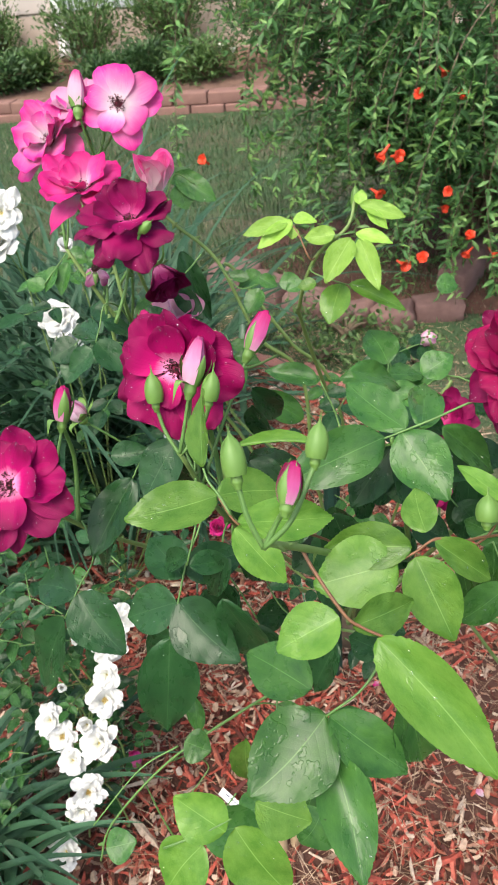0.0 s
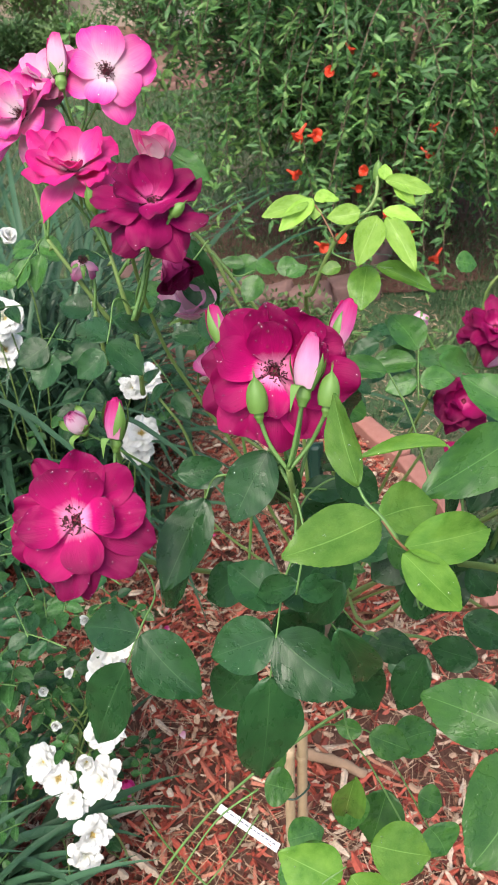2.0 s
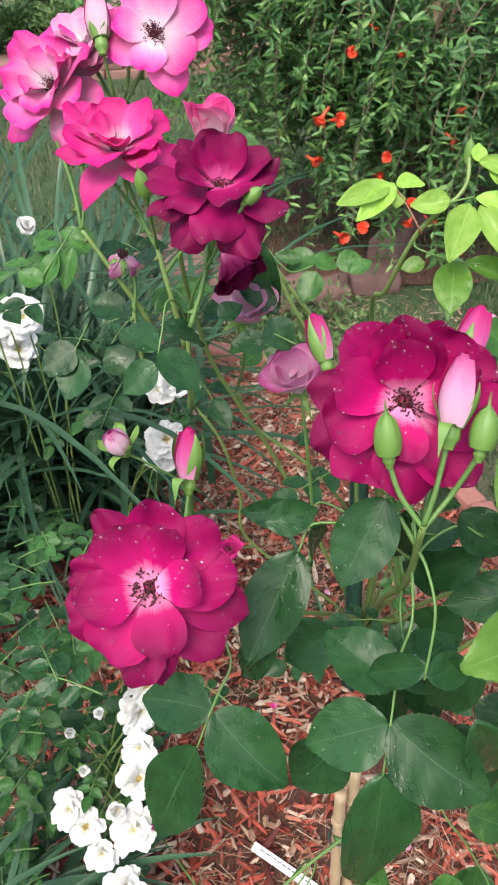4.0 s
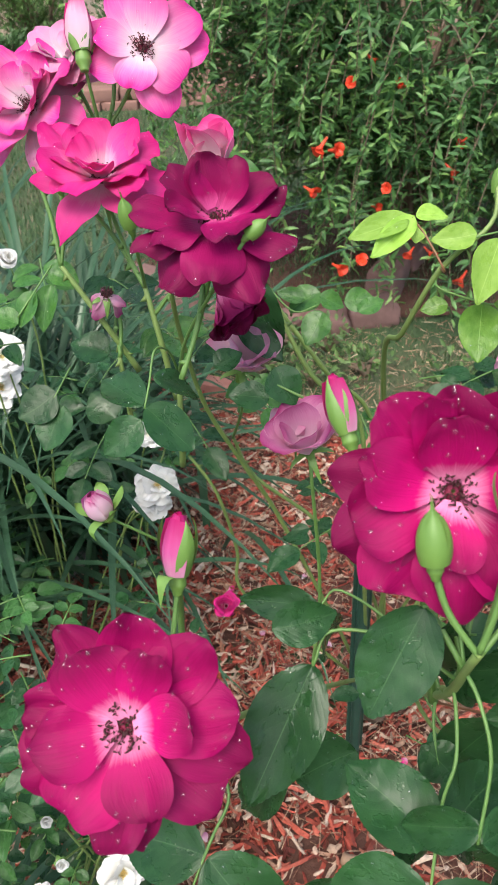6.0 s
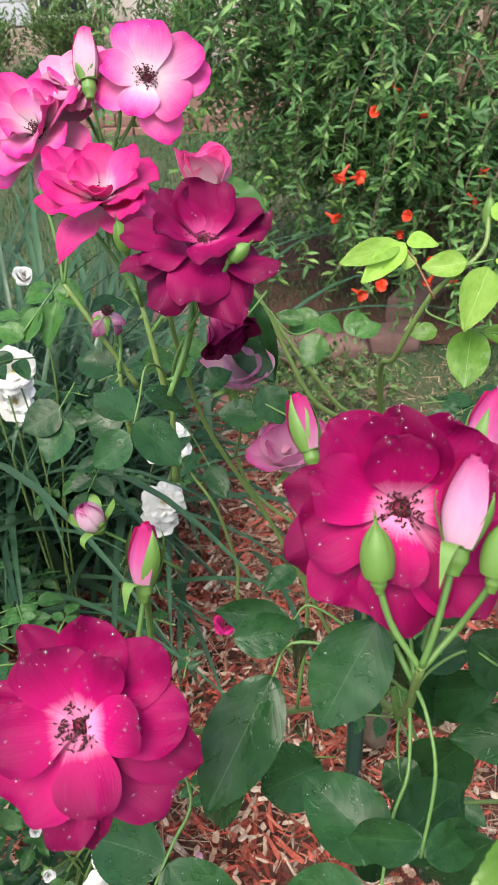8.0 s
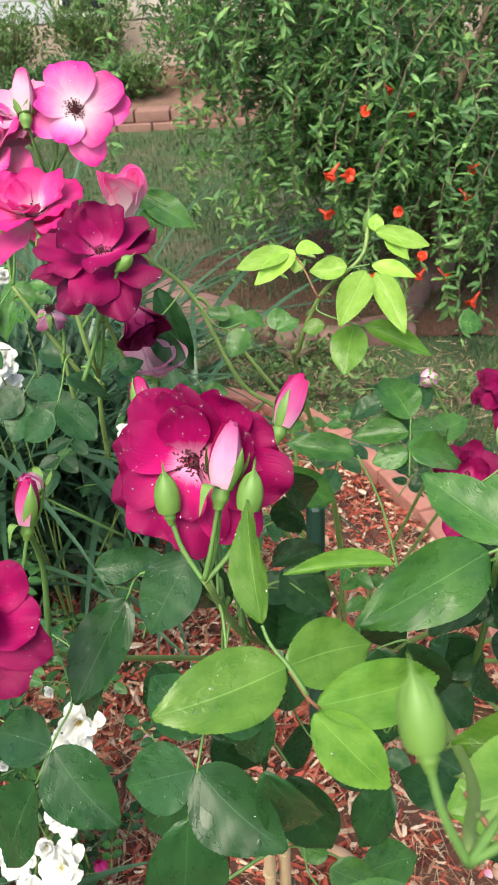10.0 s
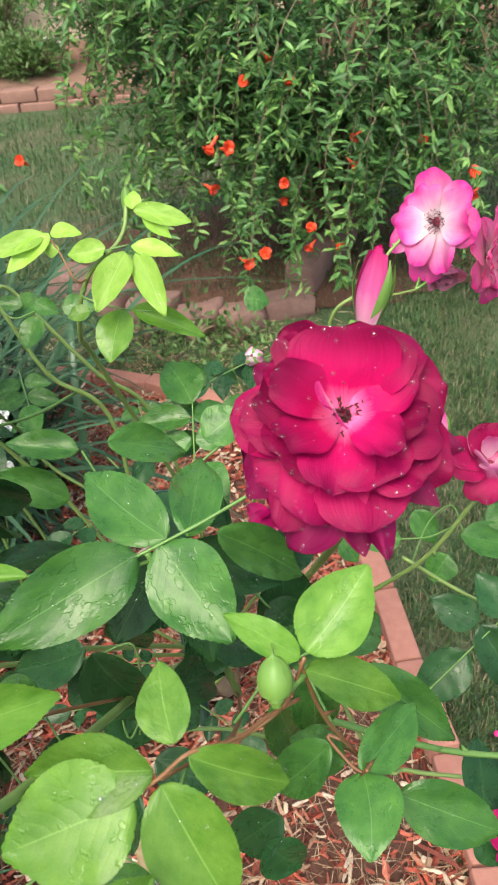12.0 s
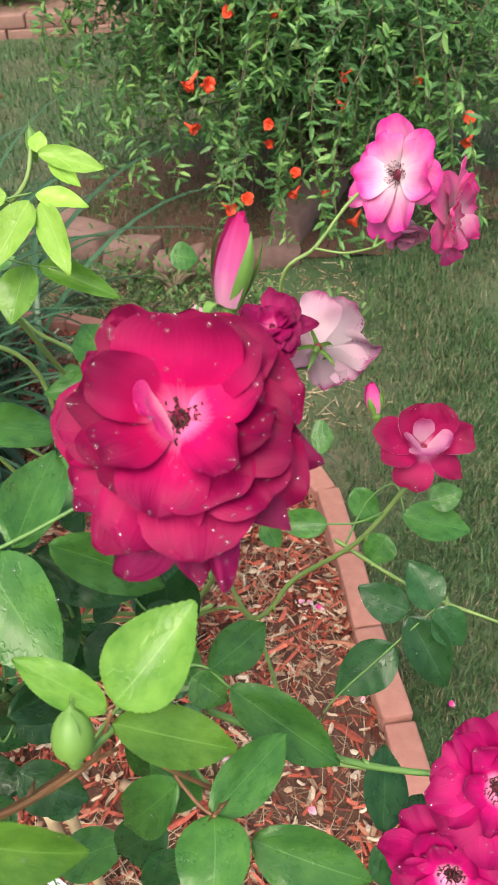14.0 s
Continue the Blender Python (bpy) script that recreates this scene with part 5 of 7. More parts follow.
shaped_bloom(roses, (0.158, 0.694, 1.029), (0.02, -0.72, 0.70), 0.0425, LOW, "red", 8, "open crimson rose facing upwards, rain drops", 260, outer="dark", ruffle=0.18, depth=0.5)
FULL_OUTER = (
    (205, 1.28, 0.70, 98, 110, 6), (-126, 1.28, 0.94, 100, 112, 6), (-88, 1.22, 0.72, 100, 112, 6), (-76, 1.36, 0.56, 102, 114, 6), (-54, 1.08, 0.72, 98, 108, 6), (-16, 1.08, 0.72, 94, 106, 6),
    (152, 1.02, 0.60, 84, 102, 8), (176, 1.06, 0.84, 86, 92, 14), (22, 0.98, 0.72, 74, 84, 20), (-36, 1.10, 0.80, 94, 98, 12), (228, 1.10, 0.84, 96, 98, 10),
    (117, 1.04, 0.58, 54, 60, 12), (134, 0.98, 0.72, 60, 68, 24), (86, 0.94, 1.06, 40, 46, 18), (58, 0.96, 0.78, 46, 54, 24), (42, 1.0, 0.72, 60, 68, 24))
FULL_INNER = (
    (-112, 1.02, 0.92, 90, 86, 22), (-78, 1.06, 0.96, 92, 86, 22), (-144, 0.98, 0.80, 88, 84, 24), (-44, 0.98, 0.84, 88, 80, 24), (-8, 0.94, 0.82, 78, 74, 26), (188, 0.92, 0.80, 80, 76, 28), (165, 0.86, 0.70, 70, 68, 28),
    (-66, 0.80, 0.80, 82, 70, 24), (-102, 0.78, 0.74, 82, 68, 28), (218, 0.80, 0.78, 80, 68, 28), (-20, 0.78, 0.66, 72, 64, 28), (16, 0.80, 0.62, 58, 58, 24), (150, 0.78, 0.60, 52, 54, 28),
    (-52, 0.73, 0.48, 58, 44, 24), (212, 0.74, 0.56, 66, 52, 28), (204, 0.46, 0.56, 16, 10, 6))
shaped_bloom(roses, (0.564, 0.718, 1.142), (-0.05, -0.56, 0.83), 0.0465, FULL_OUTER + FULL_INNER, "crimson", 14, "large full crimson rose covered in rain drops", 520, inner="hot", outer="dark", ruffle=0.2, depth=0.5)
WINE = (
    (-122, 1.24, 0.84, 106, 140, 6), (-62, 1.20, 0.86, 106, 142, 6), (-92, 1.08, 0.92, 94, 126, 8), (-20, 1.10, 0.86, 90, 108, 14), (180, 1.16, 0.76, 76, 84, 10), (208, 1.16, 0.72, 90, 108, 8), (-150, 0.98, 0.7, 84, 100, 12),
    (150, 0.98, 0.70, 50, 58, 16), (106, 0.84, 0.74, 24, 24, 14), (64, 0.88, 0.80, 30, 34, 26), (28, 1.02, 0.78, 54, 60, 26), (-6, 0.98, 0.72, 70, 68, 34), (-70, 0.80, 0.80, 74, 64, 40), (205, 0.80, 0.7, 60, 54, 30), (130, 0.66, 0.6, 20, 24, 20))
shaped_bloom(roses, (0.197, 0.972, 1.150), (0.06, -0.20, 0.97), 0.045, WINE, "dark", 21, "dark wine-red rose with curled petals and rain drops", 160, ruffle=0.22, depth=0.5)
bloom(roses, (0.195, 1.05, 1.072), (0.35, -0.35, -0.5), 0.036, "cup", "dark", 25, "fading dark red rose seen from behind", 0, False)
CUPPED = (
    (-112, 1.0, 0.86, 92, 116, 6), (-42, 0.98, 0.72, 92, 118, 6), (176, 1.08, 0.82, 62, 74, 16), (4, 1.06, 0.80, 60, 76, 14), (206, 0.98, 0.7, 66, 78, 20), (124, 1.02, 0.86, 30, 36, 20), (86, 1.0, 0.86, 24, 30, 22), (50, 1.02, 0.84, 30, 38, 20),
    (-92, 0.71, 0.80, 26, 40, 40), (-24, 0.71, 0.60, 30, 40, 30), (206, 0.71, 0.56, 30, 40, 26), (100, 0.66, 0.5, 16, 20, 12))
shaped_bloom(roses, (0.724, 0.955, 0.920), (0.0, -0.40, 0.9), 0.038, CUPPED, "wine", 31, "half-open dark red rose with paler petal backs", 40, inner="faded", stamens=False)
bloom(roses, (0.725, 0.70, 0.872), (-0.1, -0.7, 0.7), 0.040, "open", "red", 35, "crimson rose with rain drops near the edging", 50)
bloom(roses, (0.70, 0.675, 0.815), (-0.3, -0.75, 0.5), 0.036, "open", "red", 36, "dark red rose below another bloom", 30)
bloom(roses, (0.61, 1.236, 0.866), (-0.1, -0.5, 0.8), 0.040, "loose", "dark", 41, "dark crimson rose behind the leaves", 0, False)
bloom(roses, (0.536, 1.09, 0.845), (-0.1, -0.6, 0.5), 0.036, "loose", "dark", 43, "dark crimson rose behind the leaves", 0, False)
bloom(roses, (0.537, 1.02, 0.80), (0.1, -0.6, 0.3), 0.034, "loose", "red", 44, "crimson rose half hidden by leaves", 0, False)
# blooms: pink
WIDE = (
    (-4, 1.14, 0.86, 84, 94, 10), (-74, 1.12, 0.84, 86, 102, 8), (150, 1.06, 0.6, 84, 96, 8), (200, 0.96, 0.8, 80, 92, 20), (108, 1.0, 0.72, 70, 80, 10),
    (76, 0.96, 0.80, 66, 76, 12), (30, 1.08, 0.90, 74, 84, 12), (-40, 0.92, 0.88, 74, 86, 20), (-102, 0.76, 0.74, 72, 90, 30), (176, 0.78, 0.66, 66, 76, 30))
shaped_bloom(roses, (0.140, 1.165, 1.226), (0.08, -0.84, 0.52), 0.044, WIDE, "pink", 51, "open pink rose with a white centre", 50)
bloom(roses, (0.037, 1.190, 1.182), (-0.3, -0.6, 0.7), 0.054, "loose", "pink", 53, "loose bright pink rose", 12, True)
bloom(roses, (0.108, 1.085, 1.150), (0.05, -0.3, 0.95), 0.049, "loose", "hot", 57, "bright pink rose with folded petals", 12, True)
bloom(roses, (0.185, 1.115, 1.136), (0.12, 0.0, 0.95), 0.042, "goblet", "blush_hot", 59, "half-open pink rose", 0, False)
bloom(roses, (0.070, 1.205, 1.215), (-0.1, -0.5, 0.85), 0.036, "loose", "pale", 61, "pale pink rose behind brighter ones", 0, False)
bloom(roses, (0.765, 1.362, 0.988), (-0.72, -0.55, 0.35), 0.060, "single", "pink", 63, "pink rose with a white centre on a long cane", 0)
bloom(roses, (0.826, 1.345, 0.945), (0.78, -0.58, 0.2), 0.055, "open", "blush_hot", 65, "pink rose turned sideways", 0, False)
bloom(roses, (0.775, 1.38, 0.925), (0.1, -0.5, -0.4), 0.036, "cup", "pale", 66, "fading pale pink rose", 0, False)
BACKWARD = (
    (90, 1.0, 0.95, 66, 78, 16), (40, 1.05, 0.95, 68, 80, 18), (0, 1.05, 0.9, 70, 84, 18), (-45, 1.1, 0.9, 76, 90, 14), (-90, 1.1, 0.85, 84, 96, 10), (140, 0.9, 0.85, 66, 78, 14), (190, 0.8, 0.8, 70, 84, 12), (65, 0.8, 0.8, 40, 50, 14), (-20, 0.8, 0.8, 44, 54, 14))
shaped_bloom(roses, (0.668, 1.295, 0.800), (0.32, 0.92, -0.12), 0.063, BACKWARD, "faded", 68, "fading pale pink rose seen from behind on a low cane", 0, stamens=False, ruffle=0.3)
bloom(roses, (0.630, 1.33, 0.812), (-0.4, -0.3, 0.8), 0.036, "loose", "dark", 69, "dark rose beside a fading one", 0, False)
bloom(roses, (0.206, 1.060, 0.995), (0.2, -0.2, 0.9), 0.037, "shell", "blush", 71, "pale pink fading rose among the canes", 0, False)
bloom(roses, (0.256, 0.970, 0.972), (-0.25, -0.15, 0.9), 0.036, "shell", "faded", 73, "fading mauve-pink rose behind the crimson bloom", 0, False)
bloom(roses, (0.234, 0.985, 0.965), (-0.4, -0.3, -0.6), 0.032, "wilted", "blush", 74, "drooping pink petals", 0, False)
bloom(roses, (0.090, 1.115, 1.042), (0.2, -0.3, 0.9), 0.024, "wilted", "faded", 76, "withered dark rose with bent-back petals", 0, True)
bloom(roses, (0.518, 1.29, 0.857), (-0.2, -0.6, 0.6), 0.022, "wilted", "pale", 78, "small withered pale pink rose", 0, False)
bloom(roses, (0.156, 1.298, 0.445), (0, -0.5, 0.6), 0.026, "cup", "hot", 79, "small pink rose low in the bush", 0, False)

# buds
bud(roses, (0.287, 0.711, 1.102), (0.285, 0.719, 1.127), None, 1, 0.44, "closed green rosebud")
bud(roses, (0.331, 0.704, 1.109), (0.335, 0.714, 1.132), None, 2, 0.45, "closed green rosebud")
bud(roses, (0.317, 0.710, 1.118), (0.324, 0.729, 1.150), "pale_bud", 3, 0.44, "pale pink bud about to open", 16, cover=0.46, mouth=0.05)
bud(roses, (0.262, 0.79, 1.11), (0.255, 0.808, 1.133), "magenta", 4, 0.46, "pink rosebud", 8, cover=0.75)
bud(roses, (0.345, 0.80, 1.098), (0.359, 0.822, 1.126), "magenta", 5, 0.42, "deep pink rosebud", 8, cover=0.5)
bud(roses, (0.176, 0.768, 1.043), (0.178, 0.784, 1.072), "magenta", 6, 0.46, "pink rosebud with spread sepals", 20, cover=0.72)
bud(roses, (0.393, 0.509, 1.192), (0.389, 0.520, 1.211), None, 7, 0.43, "closed green rosebud")
bud(roses, (0.428, 0.523, 1.193), (0.430, 0.533, 1.210), None, 8, 0.44, "closed green rosebud")
bud(roses, (0.418, 0.494, 1.189), (0.421, 0.505, 1.205), "magenta", 9, 0.54, "green bud that shows a pink stripe", 3, cover=0.82)
bud(roses, (0.582, 0.770, 1.163), (0.590, 0.783, 1.200), "magenta", 10, 0.36, "tall pink bud with open sepals", 20, cover=0.62, mouth=0.06)
bud(roses, (0.524, 0.621, 1.075), (0.524, 0.631, 1.092), None, 11, 0.62, "plump green rosebud")
bud(roses, (0.218, 0.945, 1.152), (0.231, 0.945, 1.163), None, 12, 0.50, "green rosebud beside the dark rose")
bud(roses, (0.095, 1.15, 1.228), (0.091, 1.176, 1.266), "two_tone", 13, 0.46, "pale pink bud beside the open roses", 5, cover=0.12)
bud(roses, (0.086, 0.987, 0.900), (0.076, 0.985, 0.925), "faded", 14, 0.85, "withered purple bud", 40)
bud(roses, (0.135, 1.02, 1.135), (0.132, 1.015, 1.160), None, 15, 0.40, "closed green rosebud")
bud(roses, (0.06, 1.14, 1.13), (0.055, 1.14, 1.158), None, 16, 0.40, "closed green rosebud")
bud(roses, (0.419, 1.11, 1.118), (0.419, 1.113, 1.142), None, 17, 0.36, "tiny green rosebud on a new shoot")
bud(roses, (0.690, 0.99, 0.93), (0.686, 1.0, 0.955), "hot", 18, 0.5, "small pink rosebud", 12)
bud(roses, (0.03, 0.98, 0.15), (0.028, 0.985, 0.18), "hot", 19, 0.8, "small pink bud near the ground", 10)

# a few fallen petals on the mulch and the grass
rnd = random.Random(31)
for k, (x, y) in enumerate(((0.46, 1.29), (0.655, 1.055), (0.683, 1.485), (0.70, 1.47), (0.665, 1.50), (0.76, 1.255), (0.93, 1.25), (0.96, 1.2), (0.2, 1.6), (0.13, 1.72), (0.3, 1.75), (0.02, 1.3), (0.05, 1.42), (0.35, 1.55), (0.1, 1.15), (0.22, 1.28), (0.5, 1.15), (0.42, 1.0))):
    v, f, uv, sl = petal_sheet(0.016, 0.013, 60, 100, 0.2, 0.2, k + 900, 5, 6, 0.0)
    tagged(put(new("fallen_petal", mesh("fallen_petal", v, f, PETAL["pale" if k % 3 else "hot"], uv, True, sl)), None, pose(x, y, 0.036 if inside_bed(x, y) else 0.022, rnd.uniform(-20, 20), rnd.uniform(-20, 20), rnd.uniform(0, 360))), "fallen pale pink rose petal on the ground", "petal", "fallen petals")

# leaves of the rose bush
spray(roses, 'old', [(0.311, 0.735, 0.995), (0.31, 0.721, 0.991), (0.307, 0.702, 0.979), (0.299, 0.689, 0.962), (0.292, 0.666, 0.932), (0.286, 0.647, 0.907)], [((0.286, 0.647, 0.908), (0.279, 0.612, 0.813), 0.0526), ((0.291, 0.666, 0.932), (0.24, 0.669, 0.905), 0.0416), ((0.292, 0.666, 0.932), (0.345, 0.626, 0.91), 0.0482), ((0.296, 0.679, 0.949), (0.257, 0.714, 0.963), 0.0372), ((0.299, 0.68, 0.95), (0.342, 0.717, 0.947), 0.0357)])
spray(roses, 'old', [(0.317, 0.773, 0.934), (0.313, 0.757, 0.926), (0.315, 0.737, 0.908), (0.33, 0.724, 0.891), (0.348, 0.709, 0.87)], [((0.33, 0.722, 0.888), (0.313, 0.736, 0.841), 0.0388), ((0.346, 0.705, 0.865), (0.377, 0.682, 0.8), 0.0424), ((0.321, 0.737, 0.908), (0.305, 0.747, 0.922), 0.025)])
spray(roses, 'old', [(0.174, 0.759, 0.934), (0.186, 0.743, 0.932), (0.195, 0.723, 0.92), (0.186, 0.71, 0.905), (0.18, 0.702, 0.895), (0.17, 0.688, 0.876)], [((0.181, 0.703, 0.895), (0.127, 0.72, 0.888), 0.038), ((0.182, 0.702, 0.895), (0.229, 0.665, 0.859), 0.0474), ((0.17, 0.688, 0.876), (0.13, 0.665, 0.798), 0.0466)])
spray(roses, 'old', [(0.31, 0.73, 1.004), (0.284, 0.745, 1.016), (0.252, 0.753, 1.015), (0.242, 0.742, 1.002)], [((0.242, 0.743, 1.002), (0.206, 0.699, 0.947), 0.0379), ((0.226, 0.711, 0.962), (0.198, 0.725, 0.899), 0.0247)])
spray(roses, 'old', [(0.308, 0.715, 1.03), (0.305, 0.733, 1.052), (0.291, 0.733, 1.052)], [((0.292, 0.733, 1.052), (0.264, 0.702, 1.013), 0.0367), ((0.305, 0.729, 1.047), (0.293, 0.741, 0.981), 0.0294)])
spray(roses, 'old', [(0.318, 0.786, 0.918), (0.299, 0.809, 0.949), (0.266, 0.828, 0.965), (0.253, 0.823, 0.957)], [((0.252, 0.823, 0.957), (0.201, 0.839, 0.949), 0.0227), ((0.256, 0.818, 0.951), (0.265, 0.834, 0.89), 0.0279)])
spray(roses, 'old', [(0.315, 0.76, 0.95), (0.313, 0.772, 0.962), (0.318, 0.785, 0.971), (0.339, 0.785, 0.97)], [((0.32, 0.784, 0.969), (0.358, 0.788, 0.972), 0.0258), ((0.318, 0.778, 0.961), (0.362, 0.788, 0.906), 0.0323), ((0.335, 0.795, 0.983), (0.375, 0.868, 0.944), 0.0268)])
spray(roses, 'old', [(0.323, 0.824, 0.87), (0.335, 0.795, 0.861), (0.359, 0.76, 0.837), (0.384, 0.748, 0.821)], [((0.375, 0.747, 0.819), (0.421, 0.739, 0.807), 0.0304), ((0.338, 0.751, 0.827), (0.369, 0.782, 0.799), 0.0333)])
spray(roses, 'mid', [(0.327, 0.74, 0.697), (0.341, 0.75, 0.687), (0.364, 0.757, 0.669), (0.395, 0.748, 0.654), (0.445, 0.689, 0.575)], [((0.375, 0.754, 0.664), (0.348, 0.759, 0.672), 0.0214), ((0.406, 0.746, 0.652), (0.461, 0.773, 0.635), 0.041), ((0.399, 0.718, 0.616), (0.38, 0.682, 0.57), 0.0482), ((0.431, 0.715, 0.61), (0.457, 0.708, 0.6), 0.0321)])
spray(roses, 'mid', [(0.355, 0.745, 0.717), (0.355, 0.73, 0.72), (0.359, 0.713, 0.716), (0.375, 0.7, 0.697), (0.406, 0.664, 0.646)], [((0.355, 0.686, 0.681), (0.356, 0.66, 0.645), 0.0346), ((0.376, 0.716, 0.72), (0.417, 0.707, 0.704), 0.0323), ((0.406, 0.66, 0.642), (0.383, 0.637, 0.612), 0.0502), ((0.429, 0.664, 0.645), (0.445, 0.648, 0.622), 0.0446), ((0.283, 0.635, 0.617), (0.347, 0.653, 0.602), 0.0537)])
spray(roses, 'young', [(0.28, 0.555, 0.744), (0.314, 0.567, 0.754), (0.338, 0.577, 0.764)], [((0.333, 0.57, 0.754), (0.287, 0.581, 0.779), 0.0451), ((0.314, 0.561, 0.746), (0.28, 0.533, 0.712), 0.0491), ((0.341, 0.573, 0.758), (0.389, 0.542, 0.704), 0.054), ((0.358, 0.588, 0.775), (0.407, 0.584, 0.759), 0.0442), ((0.348, 0.618, 0.82), (0.341, 0.62, 0.737), 0.0255)])
spray(roses, 'mid', [(0.227, 0.708, 0.621), (0.245, 0.738, 0.592), (0.255, 0.757, 0.542), (0.248, 0.746, 0.529), (0.223, 0.725, 0.502)], [((0.294, 0.726, 0.5), (0.336, 0.732, 0.505), 0.0446)])
spray(roses, 'mid', [(0.27, 0.652, 0.745), (0.232, 0.635, 0.725), (0.188, 0.599, 0.68)], [((0.285, 0.681, 0.783), (0.289, 0.66, 0.754), 0.0187), ((0.276, 0.655, 0.749), (0.302, 0.652, 0.741), 0.0321), ((0.201, 0.587, 0.662), (0.231, 0.594, 0.669), 0.0321)])
spray(roses, 'young', [(0.433, 0.70, 0.97), (0.408, 0.645, 1.035), (0.383, 0.612, 1.064), (0.366, 0.606, 1.077), (0.354, 0.614, 1.091)], [((0.353, 0.615, 1.092), (0.298, 0.587, 1.094), 0.0338), ((0.353, 0.615, 1.092), (0.394, 0.644, 1.075), 0.0307), ((0.366, 0.606, 1.077), (0.43, 0.638, 1.061), 0.0281), ((0.365, 0.604, 1.075), (0.399, 0.587, 1.044), 0.0261)], stalk_material='red')
spray(roses, 'young', [(0.362, 0.608, 1.082), (0.354, 0.615, 1.092), (0.346, 0.622, 1.098), (0.342, 0.628, 1.104)], [((0.342, 0.628, 1.105), (0.331, 0.683, 1.133), 0.0211)], face=(-0.5, -0.7, 0.4))
spray(roses, 'young', [(0.465, 0.709, 1.07), (0.444, 0.699, 1.073), (0.414, 0.691, 1.078), (0.407, 0.692, 1.082)], [((0.407, 0.692, 1.082), (0.351, 0.681, 1.091), 0.0117)], face=(0, -0.3, 0.95))
spray(roses, 'old', [(0.308, 0.715, 1.03), (0.312, 0.701, 1.025), (0.314, 0.682, 1.01), (0.307, 0.662, 0.98)], [((0.309, 0.666, 0.986), (0.275, 0.681, 0.96), 0.0203), ((0.309, 0.662, 0.98), (0.339, 0.682, 0.97), 0.0201), ((0.34, 0.668, 0.984), (0.314, 0.677, 0.93), 0.0274), ((0.336, 0.649, 0.957), (0.363, 0.654, 0.87), 0.0346)])
spray(roses, 'old', [(0.312, 0.74, 0.986), (0.324, 0.749, 0.999), (0.344, 0.756, 1.006), (0.359, 0.752, 0.999)], [((0.344, 0.76, 1.012), (0.377, 0.747, 0.989), 0.0297), ((0.222, 0.752, 1.019), (0.256, 0.758, 1.023), 0.0223), ((0.345, 0.795, 1.064), (0.371, 0.824, 1.013), 0.0234), ((0.345, 0.787, 1.052), (0.355, 0.809, 0.993), 0.0234)])
spray(roses, 'mid', [(0.57, 0.736, 1.1), (0.55, 0.731, 1.104), (0.522, 0.723, 1.1), (0.494, 0.714, 1.09), (0.473, 0.708, 1.083), (0.458, 0.704, 1.078)], [((0.459, 0.705, 1.079), (0.392, 0.659, 1.071), 0.0401), ((0.471, 0.708, 1.082), (0.504, 0.666, 1.054), 0.0406), ((0.474, 0.709, 1.084), (0.428, 0.752, 1.098), 0.0324), ((0.485, 0.71, 1.085), (0.493, 0.776, 1.092), 0.0284), ((0.5, 0.711, 1.084), (0.545, 0.727, 1.032), 0.025)])
spray(roses, 'old', [(0.471, 0.729, 1.024), (0.465, 0.727, 1.022), (0.489, 0.735, 1.032)], [((0.479, 0.737, 1.035), (0.437, 0.748, 0.985), 0.0384), ((0.488, 0.727, 1.021), (0.461, 0.721, 1.014), 0.0268), ((0.42, 0.709, 1.0), (0.445, 0.706, 0.941), 0.038), ((0.459, 0.695, 0.976), (0.492, 0.742, 0.935), 0.0285), ((0.526, 0.741, 1.038), (0.553, 0.744, 1.039), 0.0268)])
spray(roses, 'young', [(0.534, 0.634, 1.052), (0.522, 0.622, 1.060), (0.507, 0.602, 1.074), (0.491, 0.59, 1.086), (0.479, 0.585, 1.079), (0.468, 0.581, 1.074)], [((0.477, 0.586, 1.082), (0.422, 0.59, 1.074), 0.0283), ((0.469, 0.58, 1.074), (0.42, 0.563, 1.07), 0.0439), ((0.479, 0.583, 1.077), (0.503, 0.549, 1.043), 0.0329), ((0.49, 0.589, 1.085), (0.532, 0.593, 1.051), 0.0203), ((0.485, 0.592, 1.089), (0.478, 0.623, 1.099), 0.0212)], stalk_material='red')
spray(roses, 'mid', [(0.485, 0.606, 1.053), (0.475, 0.577, 1.04), (0.453, 0.54, 1.012), (0.428, 0.525, 0.995)], [((0.428, 0.525, 0.996), (0.386, 0.48, 0.975), 0.0518), ((0.43, 0.525, 0.996), (0.481, 0.511, 0.965), 0.0325), ((0.433, 0.512, 0.976), (0.453, 0.449, 0.952), 0.0338), ((0.477, 0.54, 1.008), (0.494, 0.529, 0.937), 0.0335), ((0.419, 0.533, 1.009), (0.372, 0.562, 1.006), 0.0357)])
spray(roses, 'young', [(0.416, 0.544, 1.116), (0.425, 0.532, 1.109), (0.441, 0.518, 1.094), (0.45, 0.516, 1.088), (0.461, 0.515, 1.083)], [((0.438, 0.517, 1.094), (0.405, 0.502, 1.082), 0.0291), ((0.445, 0.515, 1.089), (0.481, 0.551, 1.075), 0.0216), ((0.458, 0.514, 1.083), (0.52, 0.462, 1.044), 0.0343)], stalk_material='red')
spray(roses, 'young', [(0.487, 0.613, 1.040), (0.509, 0.620, 1.048), (0.527, 0.627, 1.058), (0.537, 0.632, 1.083)], [((0.538, 0.633, 1.085), (0.566, 0.655, 1.112), 0.030), ((0.535, 0.632, 1.083), (0.506, 0.638, 1.106), 0.0145), ((0.537, 0.629, 1.079), (0.582, 0.632, 1.051), 0.0216)], stalk_material='red')
